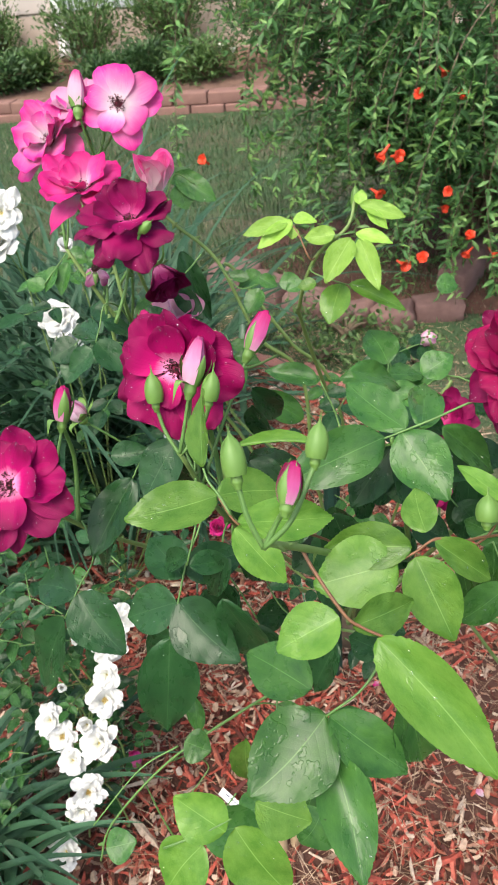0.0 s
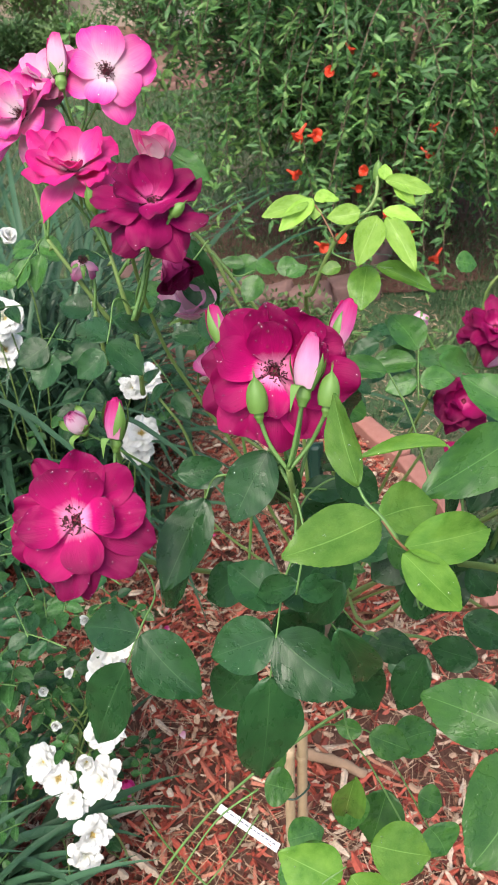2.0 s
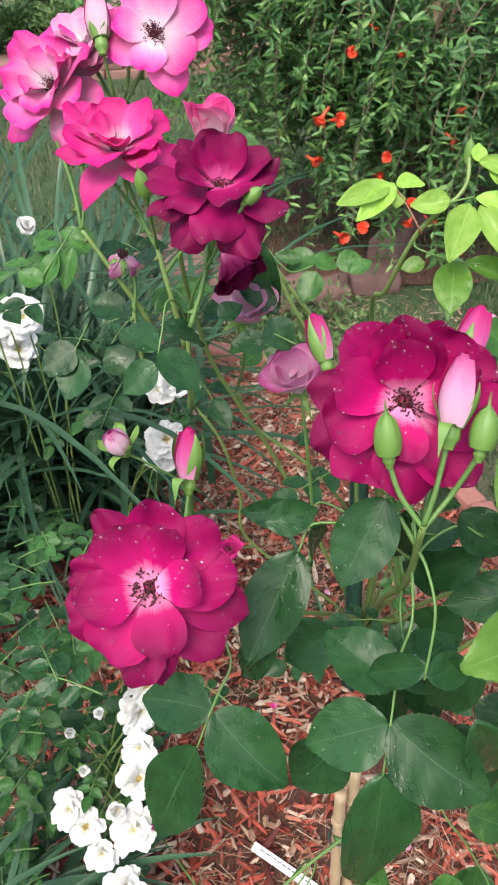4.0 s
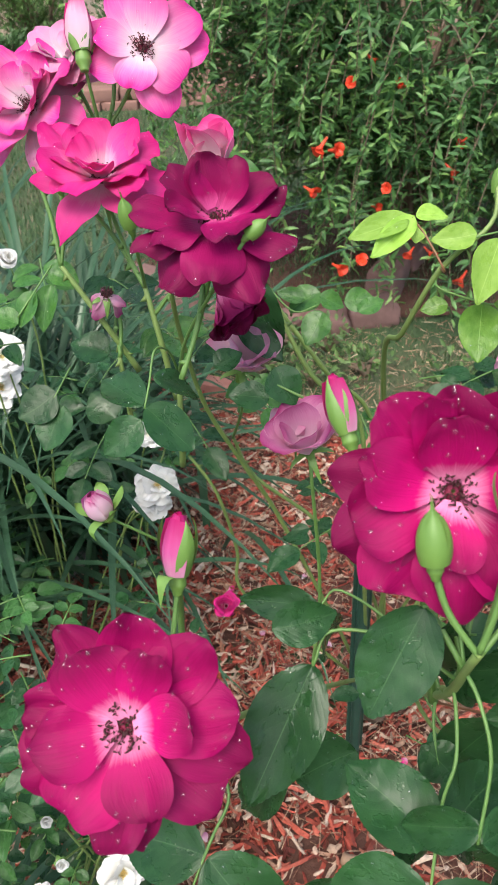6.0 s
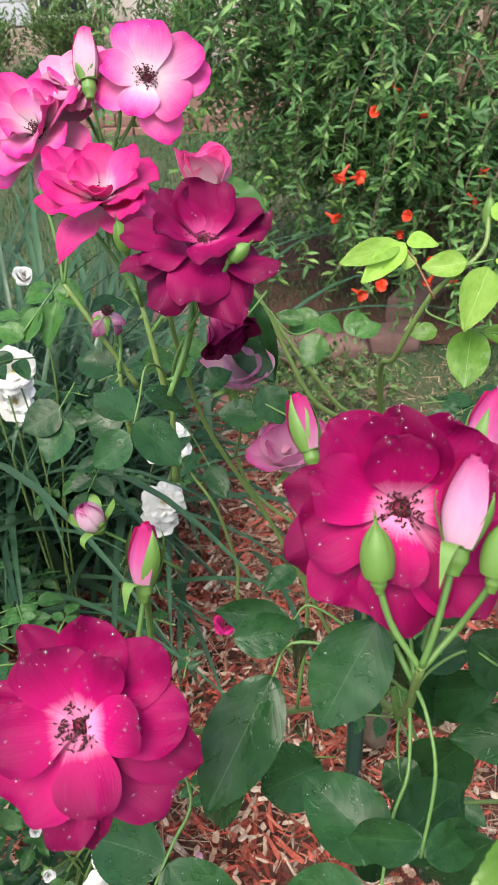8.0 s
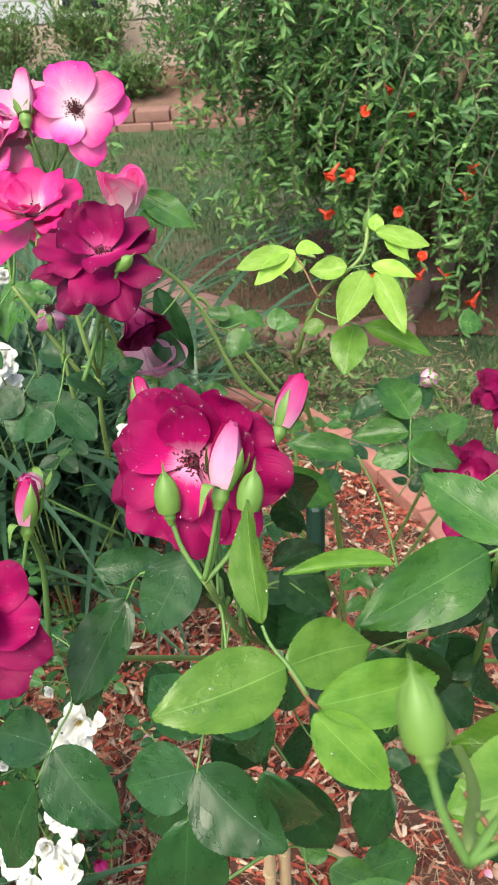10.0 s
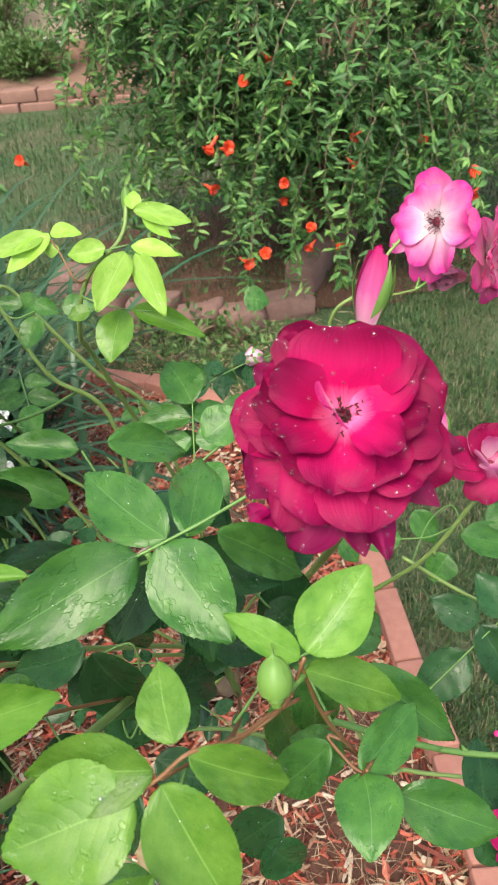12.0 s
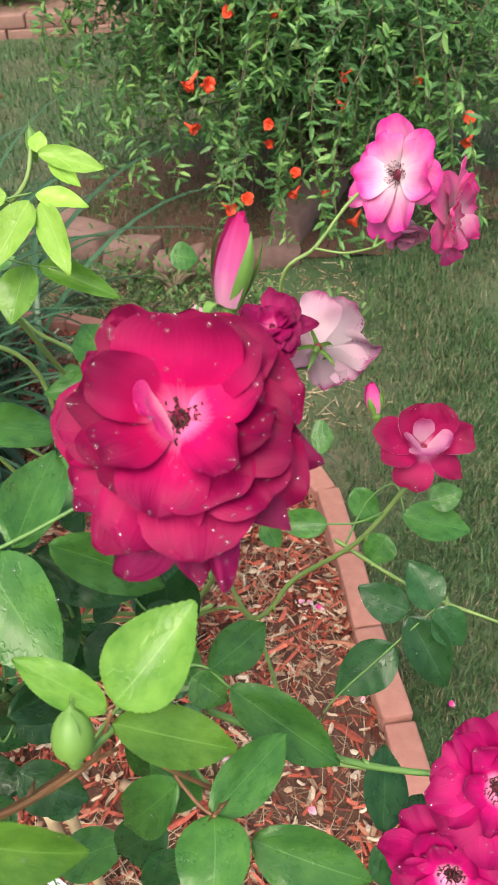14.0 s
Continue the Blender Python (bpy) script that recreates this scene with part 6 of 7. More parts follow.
spray(roses, 'mid', [(0.557, 0.651, 0.99), (0.548, 0.654, 0.991), (0.558, 0.645, 0.98), (0.565, 0.641, 0.976)], [((0.564, 0.642, 0.976), (0.601, 0.68, 0.976), 0.025), ((0.549, 0.651, 0.988), (0.514, 0.647, 0.951), 0.0262), ((0.565, 0.642, 0.976), (0.562, 0.601, 0.974), 0.0336), ((0.582, 0.634, 0.967), (0.637, 0.618, 0.947), 0.0312)], stalk_material='red')
spray(roses, 'mid', [(0.498, 0.687, 0.958), (0.521, 0.703, 0.978), (0.554, 0.714, 0.986), (0.572, 0.706, 0.976)], [((0.572, 0.706, 0.976), (0.631, 0.688, 0.923), 0.028), ((0.556, 0.708, 0.979), (0.525, 0.735, 0.979), 0.0274), ((0.552, 0.71, 0.981), (0.57, 0.701, 0.97), 0.0208), ((0.561, 0.712, 0.983), (0.594, 0.752, 0.97), 0.025), ((0.522, 0.695, 0.962), (0.54, 0.699, 0.889), 0.0316)])
spray(roses, 'old', [(0.472, 0.732, 1.014), (0.497, 0.719, 1.023), (0.478, 0.739, 1.048)], [((0.478, 0.74, 1.049), (0.459, 0.776, 1.062), 0.0333), ((0.479, 0.739, 1.048), (0.532, 0.725, 1.03), 0.0297), ((0.473, 0.739, 1.047), (0.491, 0.698, 0.997), 0.0339), ((0.465, 0.738, 1.047), (0.434, 0.707, 1.009), 0.0339), ((0.505, 0.745, 1.056), (0.484, 0.802, 1.031), 0.0183)])
spray(roses, 'old', [(0.479, 0.756, 0.959), (0.49, 0.766, 0.972), (0.507, 0.773, 0.978), (0.523, 0.763, 0.967)], [((0.523, 0.766, 0.97), (0.539, 0.754, 0.956), 0.0268), ((0.485, 0.754, 0.956), (0.518, 0.745, 0.944), 0.0301), ((0.518, 0.783, 0.991), (0.54, 0.803, 0.937), 0.0282), ((0.449, 0.733, 0.929), (0.471, 0.717, 0.91), 0.0301), ((0.503, 0.762, 0.966), (0.493, 0.769, 0.974), 0.0201), ((0.442, 0.706, 0.896), (0.482, 0.693, 0.881), 0.0301)])
spray(roses, 'old', [(0.633, 0.847, 0.632), (0.632, 0.846, 0.671), (0.643, 0.852, 0.712), (0.691, 0.878, 0.745), (0.739, 0.903, 0.776)], [((0.703, 0.884, 0.751), (0.648, 0.857, 0.719), 0.0425), ((0.716, 0.902, 0.774), (0.673, 0.917, 0.793), 0.0334), ((0.716, 0.9, 0.771), (0.75, 0.857, 0.719), 0.0404), ((0.739, 0.903, 0.776), (0.72, 0.93, 0.809), 0.0344), ((0.74, 0.903, 0.776), (0.766, 0.882, 0.749), 0.0334)])
spray(roses, 'old', [(0.711, 0.713, 0.857), (0.713, 0.705, 0.834), (0.705, 0.696, 0.806), (0.66, 0.695, 0.805)], [((0.661, 0.7, 0.811), (0.672, 0.758, 0.819), 0.0302), ((0.679, 0.697, 0.807), (0.7, 0.741, 0.782), 0.0234), ((0.656, 0.695, 0.805), (0.677, 0.678, 0.784), 0.0297)])
spray(roses, 'mid', [(0.699, 0.963, 0.839), (0.688, 0.951, 0.846), (0.67, 0.939, 0.851), (0.645, 0.939, 0.851)], [((0.646, 0.939, 0.851), (0.601, 0.942, 0.854), 0.0255), ((0.592, 0.942, 0.854), (0.605, 0.927, 0.837), 0.0196), ((0.635, 0.987, 0.909), (0.655, 0.986, 0.909), 0.0294)])
spray(roses, 'mid', [(0.668, 0.981, 0.776), (0.695, 1.027, 0.789), (0.728, 1.061, 0.779), (0.738, 1.042, 0.756)], [((0.735, 1.04, 0.754), (0.809, 1.029, 0.741), 0.0392), ((0.719, 1.027, 0.738), (0.699, 1.009, 0.716), 0.0357), ((0.686, 1.059, 0.777), (0.708, 1.035, 0.748), 0.0297), ((0.763, 1.048, 0.764), (0.799, 1.054, 0.772), 0.0297)])
spray(roses, 'old', [(0.433, 0.737, 0.923), (0.434, 0.748, 0.938), (0.429, 0.757, 0.949), (0.408, 0.753, 0.945)], [((0.408, 0.753, 0.945), (0.431, 0.734, 0.884), 0.0436), ((0.399, 0.755, 0.948), (0.343, 0.761, 0.924), 0.0341), ((0.435, 0.776, 0.976), (0.451, 0.783, 0.933), 0.0306), ((0.533, 0.785, 0.984), (0.533, 0.765, 0.923), 0.0398), ((0.367, 0.767, 0.966), (0.313, 0.795, 0.921), 0.0312)])
spray(roses, 'mid', [(0.563, 0.657, 0.97), (0.555, 0.666, 0.973), (0.541, 0.685, 1.0)], [((0.541, 0.685, 1.0), (0.544, 0.675, 0.951), 0.0262), ((0.558, 0.657, 0.96), (0.527, 0.677, 0.955), 0.0262), ((0.372, 0.684, 1.005), (0.398, 0.679, 0.996), 0.0274)])
spray(roses, 'old', [(0.434, 0.766, 0.894), (0.441, 0.775, 0.902), (0.423, 0.745, 0.865)], [((0.425, 0.766, 0.891), (0.404, 0.746, 0.866), 0.0372), ((0.458, 0.765, 0.889), (0.428, 0.755, 0.846), 0.0379), ((0.489, 0.773, 0.899), (0.454, 0.807, 0.893), 0.0345), ((0.413, 0.799, 0.932), (0.425, 0.8, 0.885), 0.0345), ((0.519, 0.706, 0.817), (0.479, 0.706, 0.77), 0.0345), ((0.465, 0.715, 0.828), (0.428, 0.743, 0.815), 0.0306), ((0.42, 0.719, 0.833), (0.392, 0.7, 0.778), 0.0341), ((0.507, 0.694, 0.803), (0.534, 0.69, 0.766), 0.0341)])
spray(roses, 'old', [(0.435, 0.773, 0.887), (0.426, 0.755, 0.876), (0.416, 0.741, 0.869), (0.409, 0.768, 0.91)], [((0.409, 0.768, 0.91), (0.376, 0.754, 0.892), 0.0368), ((0.404, 0.754, 0.89), (0.44, 0.751, 0.846), 0.0416), ((0.356, 0.767, 0.914), (0.324, 0.764, 0.859), 0.0378), ((0.369, 0.777, 0.926), (0.346, 0.804, 0.933), 0.0333), ((0.293, 0.736, 0.874), (0.324, 0.732, 0.829), 0.0416), ((0.27, 0.756, 0.905), (0.229, 0.756, 0.873), 0.0375), ((0.463, 0.781, 0.924), (0.489, 0.788, 0.862), 0.0339), ((0.271, 0.71, 0.838), (0.233, 0.701, 0.793), 0.0458)])
spray(roses, 'old', [(0.156, 1.033, 1.007), (0.152, 1.016, 1.037), (0.145, 0.991, 1.052), (0.14, 0.976, 1.032), (0.136, 0.965, 1.018)], [((0.133, 0.96, 1.012), (0.104, 0.945, 0.993), 0.0283), ((0.137, 0.966, 1.019), (0.172, 0.948, 0.993), 0.0344), ((0.135, 0.967, 1.02), (0.097, 1.007, 1.026), 0.03), ((0.144, 0.979, 1.036), (0.179, 1.007, 1.004), 0.0219)])
spray(roses, 'old', [(0.236, 1.096, 1.068), (0.219, 1.082, 1.052), (0.201, 1.072, 1.039)], [((0.211, 1.097, 1.072), (0.244, 1.074, 0.99), 0.0284), ((0.206, 1.069, 1.035), (0.241, 1.048, 1.006), 0.0256)])
spray(roses, 'old', [(0.016, 1.221, 0.914), (-0.007, 1.195, 0.882)], [((0.0, 1.204, 0.893), (-0.043, 1.187, 0.872), 0.0424), ((0.007, 1.195, 0.881), (-0.016, 1.165, 0.843), 0.0424), ((0.063, 1.186, 0.867), (0.036, 1.204, 0.891), 0.0424), ((0.059, 1.229, 0.923), (0.017, 1.238, 0.937), 0.0395)])
spray(roses, 'mid', [(-0.008, 1.162, 1.003), (0.013, 1.181, 1.027), (0.026, 1.193, 1.042)], [((0.009, 1.177, 1.023), (-0.008, 1.156, 0.996), 0.0253), ((0.025, 1.181, 1.027), (0.014, 1.154, 0.992), 0.0227), ((0.023, 1.189, 1.037), (0.051, 1.183, 1.028), 0.0253), ((-0.008, 1.158, 0.998), (-0.033, 1.166, 1.01), 0.0253)])
spray(roses, 'mid', [(0.124, 1.19, 1.082), (0.146, 1.19, 1.093), (0.171, 1.196, 1.107), (0.183, 1.214, 1.131), (0.209, 1.209, 1.119)], [((0.183, 1.214, 1.131), (0.237, 1.199, 1.102), 0.0327), ((0.189, 1.207, 1.12), (0.2, 1.19, 1.093), 0.0309), ((0.174, 1.208, 1.124), (0.207, 1.218, 1.134), 0.0238)])
spray(roses, 'mid', [(0.228, 1.225, 0.998), (0.233, 1.21, 1.003), (0.258, 1.194, 0.981), (0.284, 1.198, 0.985)], [((0.271, 1.202, 0.991), (0.242, 1.206, 0.999), 0.017), ((0.285, 1.203, 0.993), (0.31, 1.197, 0.983), 0.0196), ((0.287, 1.194, 0.98), (0.269, 1.173, 0.954), 0.0301), ((0.323, 1.193, 0.978), (0.35, 1.201, 0.987), 0.0183)])
spray(roses, 'old', [(0.254, 0.987, 1.008), (0.233, 0.994, 1.017)], [((0.234, 1.001, 1.028), (0.248, 0.984, 1.004), 0.0281), ((0.228, 0.987, 1.009), (0.197, 0.989, 1.013), 0.0239), ((0.187, 1.002, 1.03), (0.208, 1.009, 1.039), 0.0198)])
spray(roses, 'lime', [(0.374, 1.086, 1.065), (0.37, 1.061, 1.075), (0.357, 1.077, 1.097), (0.346, 1.087, 1.11)], [((0.345, 1.087, 1.11), (0.295, 1.067, 1.103), 0.0232), ((0.349, 1.087, 1.11), (0.312, 1.058, 1.09), 0.0211), ((0.35, 1.087, 1.11), (0.377, 1.089, 1.11), 0.017), ((0.352, 1.082, 1.103), (0.349, 1.074, 1.093), 0.0138)], stalk_material='red')
spray(roses, 'lime', [(0.396, 1.088, 1.086), (0.397, 1.077, 1.094), (0.419, 1.08, 1.097)], [((0.398, 1.079, 1.096), (0.363, 1.077, 1.095), 0.0223), ((0.416, 1.076, 1.092), (0.39, 1.027, 1.062), 0.0304), ((0.425, 1.076, 1.091), (0.448, 1.023, 1.054), 0.0241), ((0.421, 1.08, 1.096), (0.463, 1.075, 1.087), 0.0181), ((0.425, 1.099, 1.122), (0.476, 1.093, 1.111), 0.0202), ((0.433, 1.096, 1.117), (0.457, 1.084, 1.1), 0.0138), ((0.424, 1.099, 1.122), (0.427, 1.11, 1.136), 0.0149)])
spray(roses, 'young', [(0.371, 1.089, 1.055), (0.372, 1.071, 1.054), (0.407, 1.064, 1.043), (0.432, 1.062, 1.04)], [((0.405, 1.063, 1.043), (0.394, 1.018, 1.017), 0.0345), ((0.415, 1.064, 1.043), (0.48, 1.049, 1.02), 0.0218), ((0.377, 1.063, 1.044), (0.355, 1.061, 1.042), 0.0164)])
spray(roses, 'mid', [(0.459, 1.001, 0.909), (0.46, 1.02, 0.935), (0.461, 1.034, 0.955)], [((0.461, 1.034, 0.955), (0.436, 1.077, 0.982), 0.0402), ((0.459, 1.026, 0.944), (0.403, 1.024, 0.944), 0.0278), ((0.461, 1.026, 0.944), (0.507, 1.056, 0.933), 0.0284), ((0.458, 1.014, 0.928), (0.423, 1.008, 0.921), 0.0257), ((0.461, 1.013, 0.927), (0.501, 1.015, 0.928), 0.0268)])
spray(roses, 'mid', [(0.362, 1.102, 0.832), (0.35, 1.11, 0.843)], [((0.287, 1.216, 0.991), (0.254, 1.206, 0.978), 0.0316), ((0.311, 1.21, 0.981), (0.343, 1.211, 0.982), 0.0253)])
spray(roses, 'mid', [(0.47, 1.036, 0.894), (0.465, 1.064, 0.932), (0.498, 1.06, 0.924)], [((0.465, 1.064, 0.932), (0.412, 1.059, 0.929), 0.0294), ((0.473, 1.076, 0.947), (0.433, 1.087, 0.966), 0.0308), ((0.485, 1.056, 0.92), (0.526, 1.069, 0.934), 0.0308), ((0.464, 1.044, 0.905), (0.43, 1.039, 0.901), 0.0294), ((0.516, 1.128, 1.015), (0.542, 1.127, 1.011), 0.0268)])
spray(roses, 'mid', [(0.573, 0.778, 1.024), (0.55, 0.8, 1.052), (0.512, 0.817, 1.066), (0.475, 0.803, 1.05)], [((0.475, 0.803, 1.05), (0.5, 0.776, 1.045), 0.0408), ((0.429, 0.816, 1.071), (0.479, 0.846, 1.04), 0.0266), ((0.489, 0.817, 1.067), (0.514, 0.828, 1.081), 0.0277)])
spray(roses, 'mid', [(0.431, 0.80, 0.95), (0.416, 0.84, 1.0), (0.398, 0.86, 1.034)], [((0.396, 0.86, 1.035), (0.347, 0.86, 1.049), 0.023), ((0.380, 0.86, 0.990), (0.334, 0.86, 1.021), 0.027)])
stem('cane', [(0.4, 1.4, 0.1), (0.326, 1.316, 0.378), (0.239, 1.276, 0.641), (0.198, 1.243, 0.753), (0.162, 1.206, 0.861), (0.149, 1.157, 0.966), (0.147, 1.124, 1.024), (0.149, 1.1, 1.061)], 0.0034, 0.0022, STEM['cane'], roses, 14, 1)
stem('cane', [(0.4, 1.4, 0.1), (0.35, 1.236, 0.612), (0.335, 1.222, 0.825), (0.277, 1.207, 0.9), (0.224, 1.227, 1.007), (0.171, 1.223, 1.062), (0.134, 1.232, 1.097)], 0.0032, 0.0024, STEM['cane'], roses, 12, 2)
stem('cane', [(0.4, 1.4, 0.1), (0.42, 1.45, 0.25), (0.315, 1.337, 0.551), (0.211, 1.329, 0.667), (0.183, 1.32, 0.742)], 0.0034, 0.0024, STEM['cane'], roses, 8, 3)
stem('cane', [(0.4, 1.4, 0.1), (0.32, 1.332, 0.277), (0.186, 1.307, 0.458), (0.179, 1.294, 0.564), (0.16, 1.262, 0.695), (0.128, 1.267, 0.756)], 0.003, 0.002, STEM['cane'], roses, 8, 4)
stem('cane', [(0.4, 1.4, 0.1), (0.5, 1.42, 0.35), (0.62, 1.36, 0.7), (0.625, 1.341, 0.869), (0.667, 1.342, 0.912), (0.706, 1.362, 0.955), (0.742, 1.392, 0.972)], 0.0032, 0.002, STEM['cane'], roses, 8, 5)
stem('cane', [(0.664, 1.338, 0.913), (0.7, 1.323, 0.912), (0.736, 1.335, 0.911)], 0.0016, 0.0014, STEM['cane'], roses, 0, 6)
stem('cane', [(0.4, 1.4, 0.1), (0.5, 1.3, 0.4), (0.571, 1.039, 0.594), (0.621, 1.001, 0.706), (0.677, 0.969, 0.793), (0.716, 0.958, 0.875)], 0.0036, 0.0021, STEM['cane'], roses, 8, 7)
stem('cane', [(0.659, 0.985, 0.781), (0.711, 0.962, 0.753), (0.752, 0.94, 0.742), (0.812, 0.917, 0.73)], 0.0023, 0.0016, STEM['cane'], roses, 3, 8)
stem('cane', [(0.4, 1.4, 0.1), (0.55, 1.2, 0.4), (0.613, 0.862, 0.629), (0.643, 0.84, 0.634), (0.693, 0.823, 0.645)], 0.003, 0.0021, STEM['cane'], roses, 4, 9)
stem('cane', [(0.4, 1.4, 0.1), (0.41, 1.36, 0.5), (0.349, 1.176, 0.92), (0.351, 1.108, 0.996), (0.374, 1.086, 1.065), (0.411, 1.089, 1.1), (0.419, 1.11, 1.127)], 0.0034, 0.0018, STEM['cane'], roses, 8, 10)
stem('cane', [(0.4, 1.4, 0.1), (0.46, 1.42, 0.3), (0.524, 1.237, 0.741), (0.553, 1.225, 0.82)], 0.0032, 0.0024, STEM['cane'], roses, 6, 11)
stem('cane', [(0.4, 1.4, 0.1), (0.42, 1.4, 0.3), (0.376, 1.342, 0.72), (0.31, 1.317, 0.83), (0.265, 1.313, 0.9), (0.228, 1.314, 0.958), (0.214, 1.31, 0.97)], 0.0032, 0.0026, STEM['cane'], roses, 8, 17)
stem('cane', [(0.517, 0.919, 0.576), (0.465, 0.898, 0.634), (0.394, 0.869, 0.681)], 0.0026, 0.002, STEM['cane'], roses, 3, 13)
stem('cane', [(0.174, 0.799, 0.222), (0.215, 0.822, 0.267), (0.255, 0.845, 0.328)], 0.0011, 0.0012, STEM['green'], roses, 0, 14)
stem('cane', [(0.142, 0.649, 0.498), (0.158, 0.671, 0.544), (0.227, 0.708, 0.621), (0.318, 0.739, 0.69), (0.373, 0.748, 0.731)], 0.0011, 0.0018, STEM['green'], roses, 4, 15)
stem('cane', [(0.4, 1.4, 0.1), (0.42, 1.3, 0.3), (0.414, 1.001, 0.54), (0.493, 0.939, 0.709), (0.543, 0.903, 0.793)], 0.0032, 0.0024, STEM['cane'], roses, 4, 16)
stem('stalk', [(0.094, 1.112, 0.982), (0.097, 1.123, 1.012), (0.092, 1.133, 1.043)], 0.0022, 0.0016, STEM['green'], roses, 3)
stem('stalk', [(0.166, 0.961, 1.044), (0.179, 0.974, 1.077), (0.186, 0.986, 1.109)], 0.0022, 0.0016, STEM['green'], roses, 3)
stem('stalk', [(0.053, 1.125, 1.067), (0.048, 1.141, 1.105), (0.037, 1.157, 1.143)], 0.0022, 0.0016, STEM['green'], roses, 3)
stem('stalk', [(0.097, 1.174, 1.162), (0.108, 1.179, 1.184), (0.112, 1.183, 1.206)], 0.0022, 0.0016, STEM['green'], roses, 3)
stem('stalk', [(0.131, 1.076, 1.065), (0.111, 1.09, 1.1), (0.084, 1.103, 1.135)], 0.0022, 0.0016, STEM['green'], roses, 3)
stem('cane', [(0.108, 1.122, 0.962), (0.082, 1.115, 1.02), (0.053, 1.125, 1.067)], 0.003, 0.0022, STEM['cane'], roses, 4)
stem('cane', [(0.124, 1.19, 1.082), (0.112, 1.172, 1.126), (0.097, 1.174, 1.162)], 0.003, 0.0022, STEM['cane'], roses, 4)
stem('cane', [(0.147, 1.072, 0.96), (0.14, 1.066, 1.018), (0.131, 1.076, 1.065)], 0.003, 0.0022, STEM['cane'], roses, 4)
stem('cane', [(0.089, 1.143, 0.891), (0.091, 1.129, 0.938), (0.09, 1.13, 0.973)], 0.003, 0.0022, STEM['cane'], roses, 4)
stem('cane', [(0.15, 1.036, 0.912), (0.154, 1.026, 0.966), (0.156, 1.033, 1.007)], 0.003, 0.0022, STEM['cane'], roses, 4)
stem('stalk', [(0.309, 0.72, 1.021), (0.306, 0.746, 1.057), (0.3, 0.755, 1.104)], 0.0019, 0.0016, STEM['green'], roses, 1, 77)
stem('stalk', [(0.568, 0.727, 1.12), (0.565, 0.73, 1.123), (0.562, 0.732, 1.129)], 0.0019, 0.0016, STEM['green'], roses, 1, 78)
stem('stalk', [(0.156, 1.033, 1.007), (0.174, 1.006, 1.052), (0.195, 0.971, 1.129)], 0.0019, 0.0016, STEM['green'], roses, 1, 79)
stem('stalk', [(0.136, 1.071, 1.042), (0.158, 1.068, 1.067), (0.189, 1.056, 1.081)], 0.0019, 0.0016, STEM['green'], roses, 1, 80)
stem('stalk', [(0.716, 0.958, 0.875), (0.72, 0.961, 0.89), (0.724, 0.96, 0.913)], 0.0019, 0.0016, STEM['green'], roses, 1, 81)
stem('stalk', [(0.693, 0.72, 0.85), (0.701, 0.708, 0.826), (0.704, 0.685, 0.808)], 0.0019, 0.0016, STEM['green'], roses, 1, 82)
stem('stalk', [(0.588, 1.287, 0.831), (0.6, 1.268, 0.838), (0.611, 1.243, 0.855)], 0.0019, 0.0016, STEM['green'], roses, 1, 83)
stem('stalk', [(0.532, 1.235, 0.761), (0.537, 1.182, 0.787), (0.538, 1.1, 0.837)], 0.0019, 0.0016, STEM['green'], roses, 1, 84)
stem('stalk', [(0.533, 1.003, 0.707), (0.532, 1.027, 0.745), (0.535, 1.032, 0.794)], 0.0019, 0.0016, STEM['green'], roses, 1, 85)
stem('stalk', [(0.097, 1.174, 1.162), (0.117, 1.182, 1.186), (0.138, 1.176, 1.219)], 0.0019, 0.0016, STEM['green'], roses, 1, 86)
stem('stalk', [(0.097, 1.174, 1.162), (0.071, 1.191, 1.162), (0.041, 1.198, 1.173)], 0.0019, 0.0016, STEM['green'], roses, 1, 87)
stem('stalk', [(0.131, 1.076, 1.065), (0.119, 1.085, 1.092), (0.107, 1.089, 1.138)], 0.0019, 0.0016, STEM['green'], roses, 1, 88)
stem('stalk', [(0.149, 1.1, 1.061), (0.164, 1.104, 1.089), (0.183, 1.112, 1.137)], 0.0019, 0.0016, STEM['green'], roses, 1, 89)
stem('stalk', [(0.097, 1.174, 1.162), (0.085, 1.197, 1.177), (0.071, 1.212, 1.204)], 0.0019, 0.0016, STEM['green'], roses, 1, 90)
stem('stalk', [(0.742, 1.392, 0.972), (0.752, 1.385, 0.98), (0.757, 1.372, 0.986)], 0.0019, 0.0016, STEM['green'], roses, 1, 91)
stem('stalk', [(0.736, 1.335, 0.911), (0.767, 1.353, 0.92), (0.806, 1.356, 0.935)], 0.0019, 0.0016, STEM['green'], roses, 1, 92)
stem('stalk', [(0.736, 1.335, 0.911), (0.753, 1.369, 0.927), (0.773, 1.39, 0.933)], 0.0019, 0.0016, STEM['green'], roses, 1, 93)
stem('stalk', [(0.621, 1.357, 0.73), (0.649, 1.326, 0.746), (0.682, 1.292, 0.787)], 0.0019, 0.0016, STEM['green'], roses, 1, 94)
stem('stalk', [(0.623, 1.35, 0.789), (0.63, 1.343, 0.793), (0.636, 1.334, 0.801)], 0.0019, 0.0016, STEM['green'], roses, 1, 95)
stem('stalk', [(0.183, 1.32, 0.742), (0.2, 1.2, 0.86), (0.206, 1.066, 0.985)], 0.0019, 0.0016, STEM['green'], roses, 1, 96)
stem('stalk', [(0.258, 0.974, 0.667), (0.268, 0.98, 0.80), (0.258, 0.97, 0.96)], 0.0019, 0.0016, STEM['green'], roses, 1, 97)
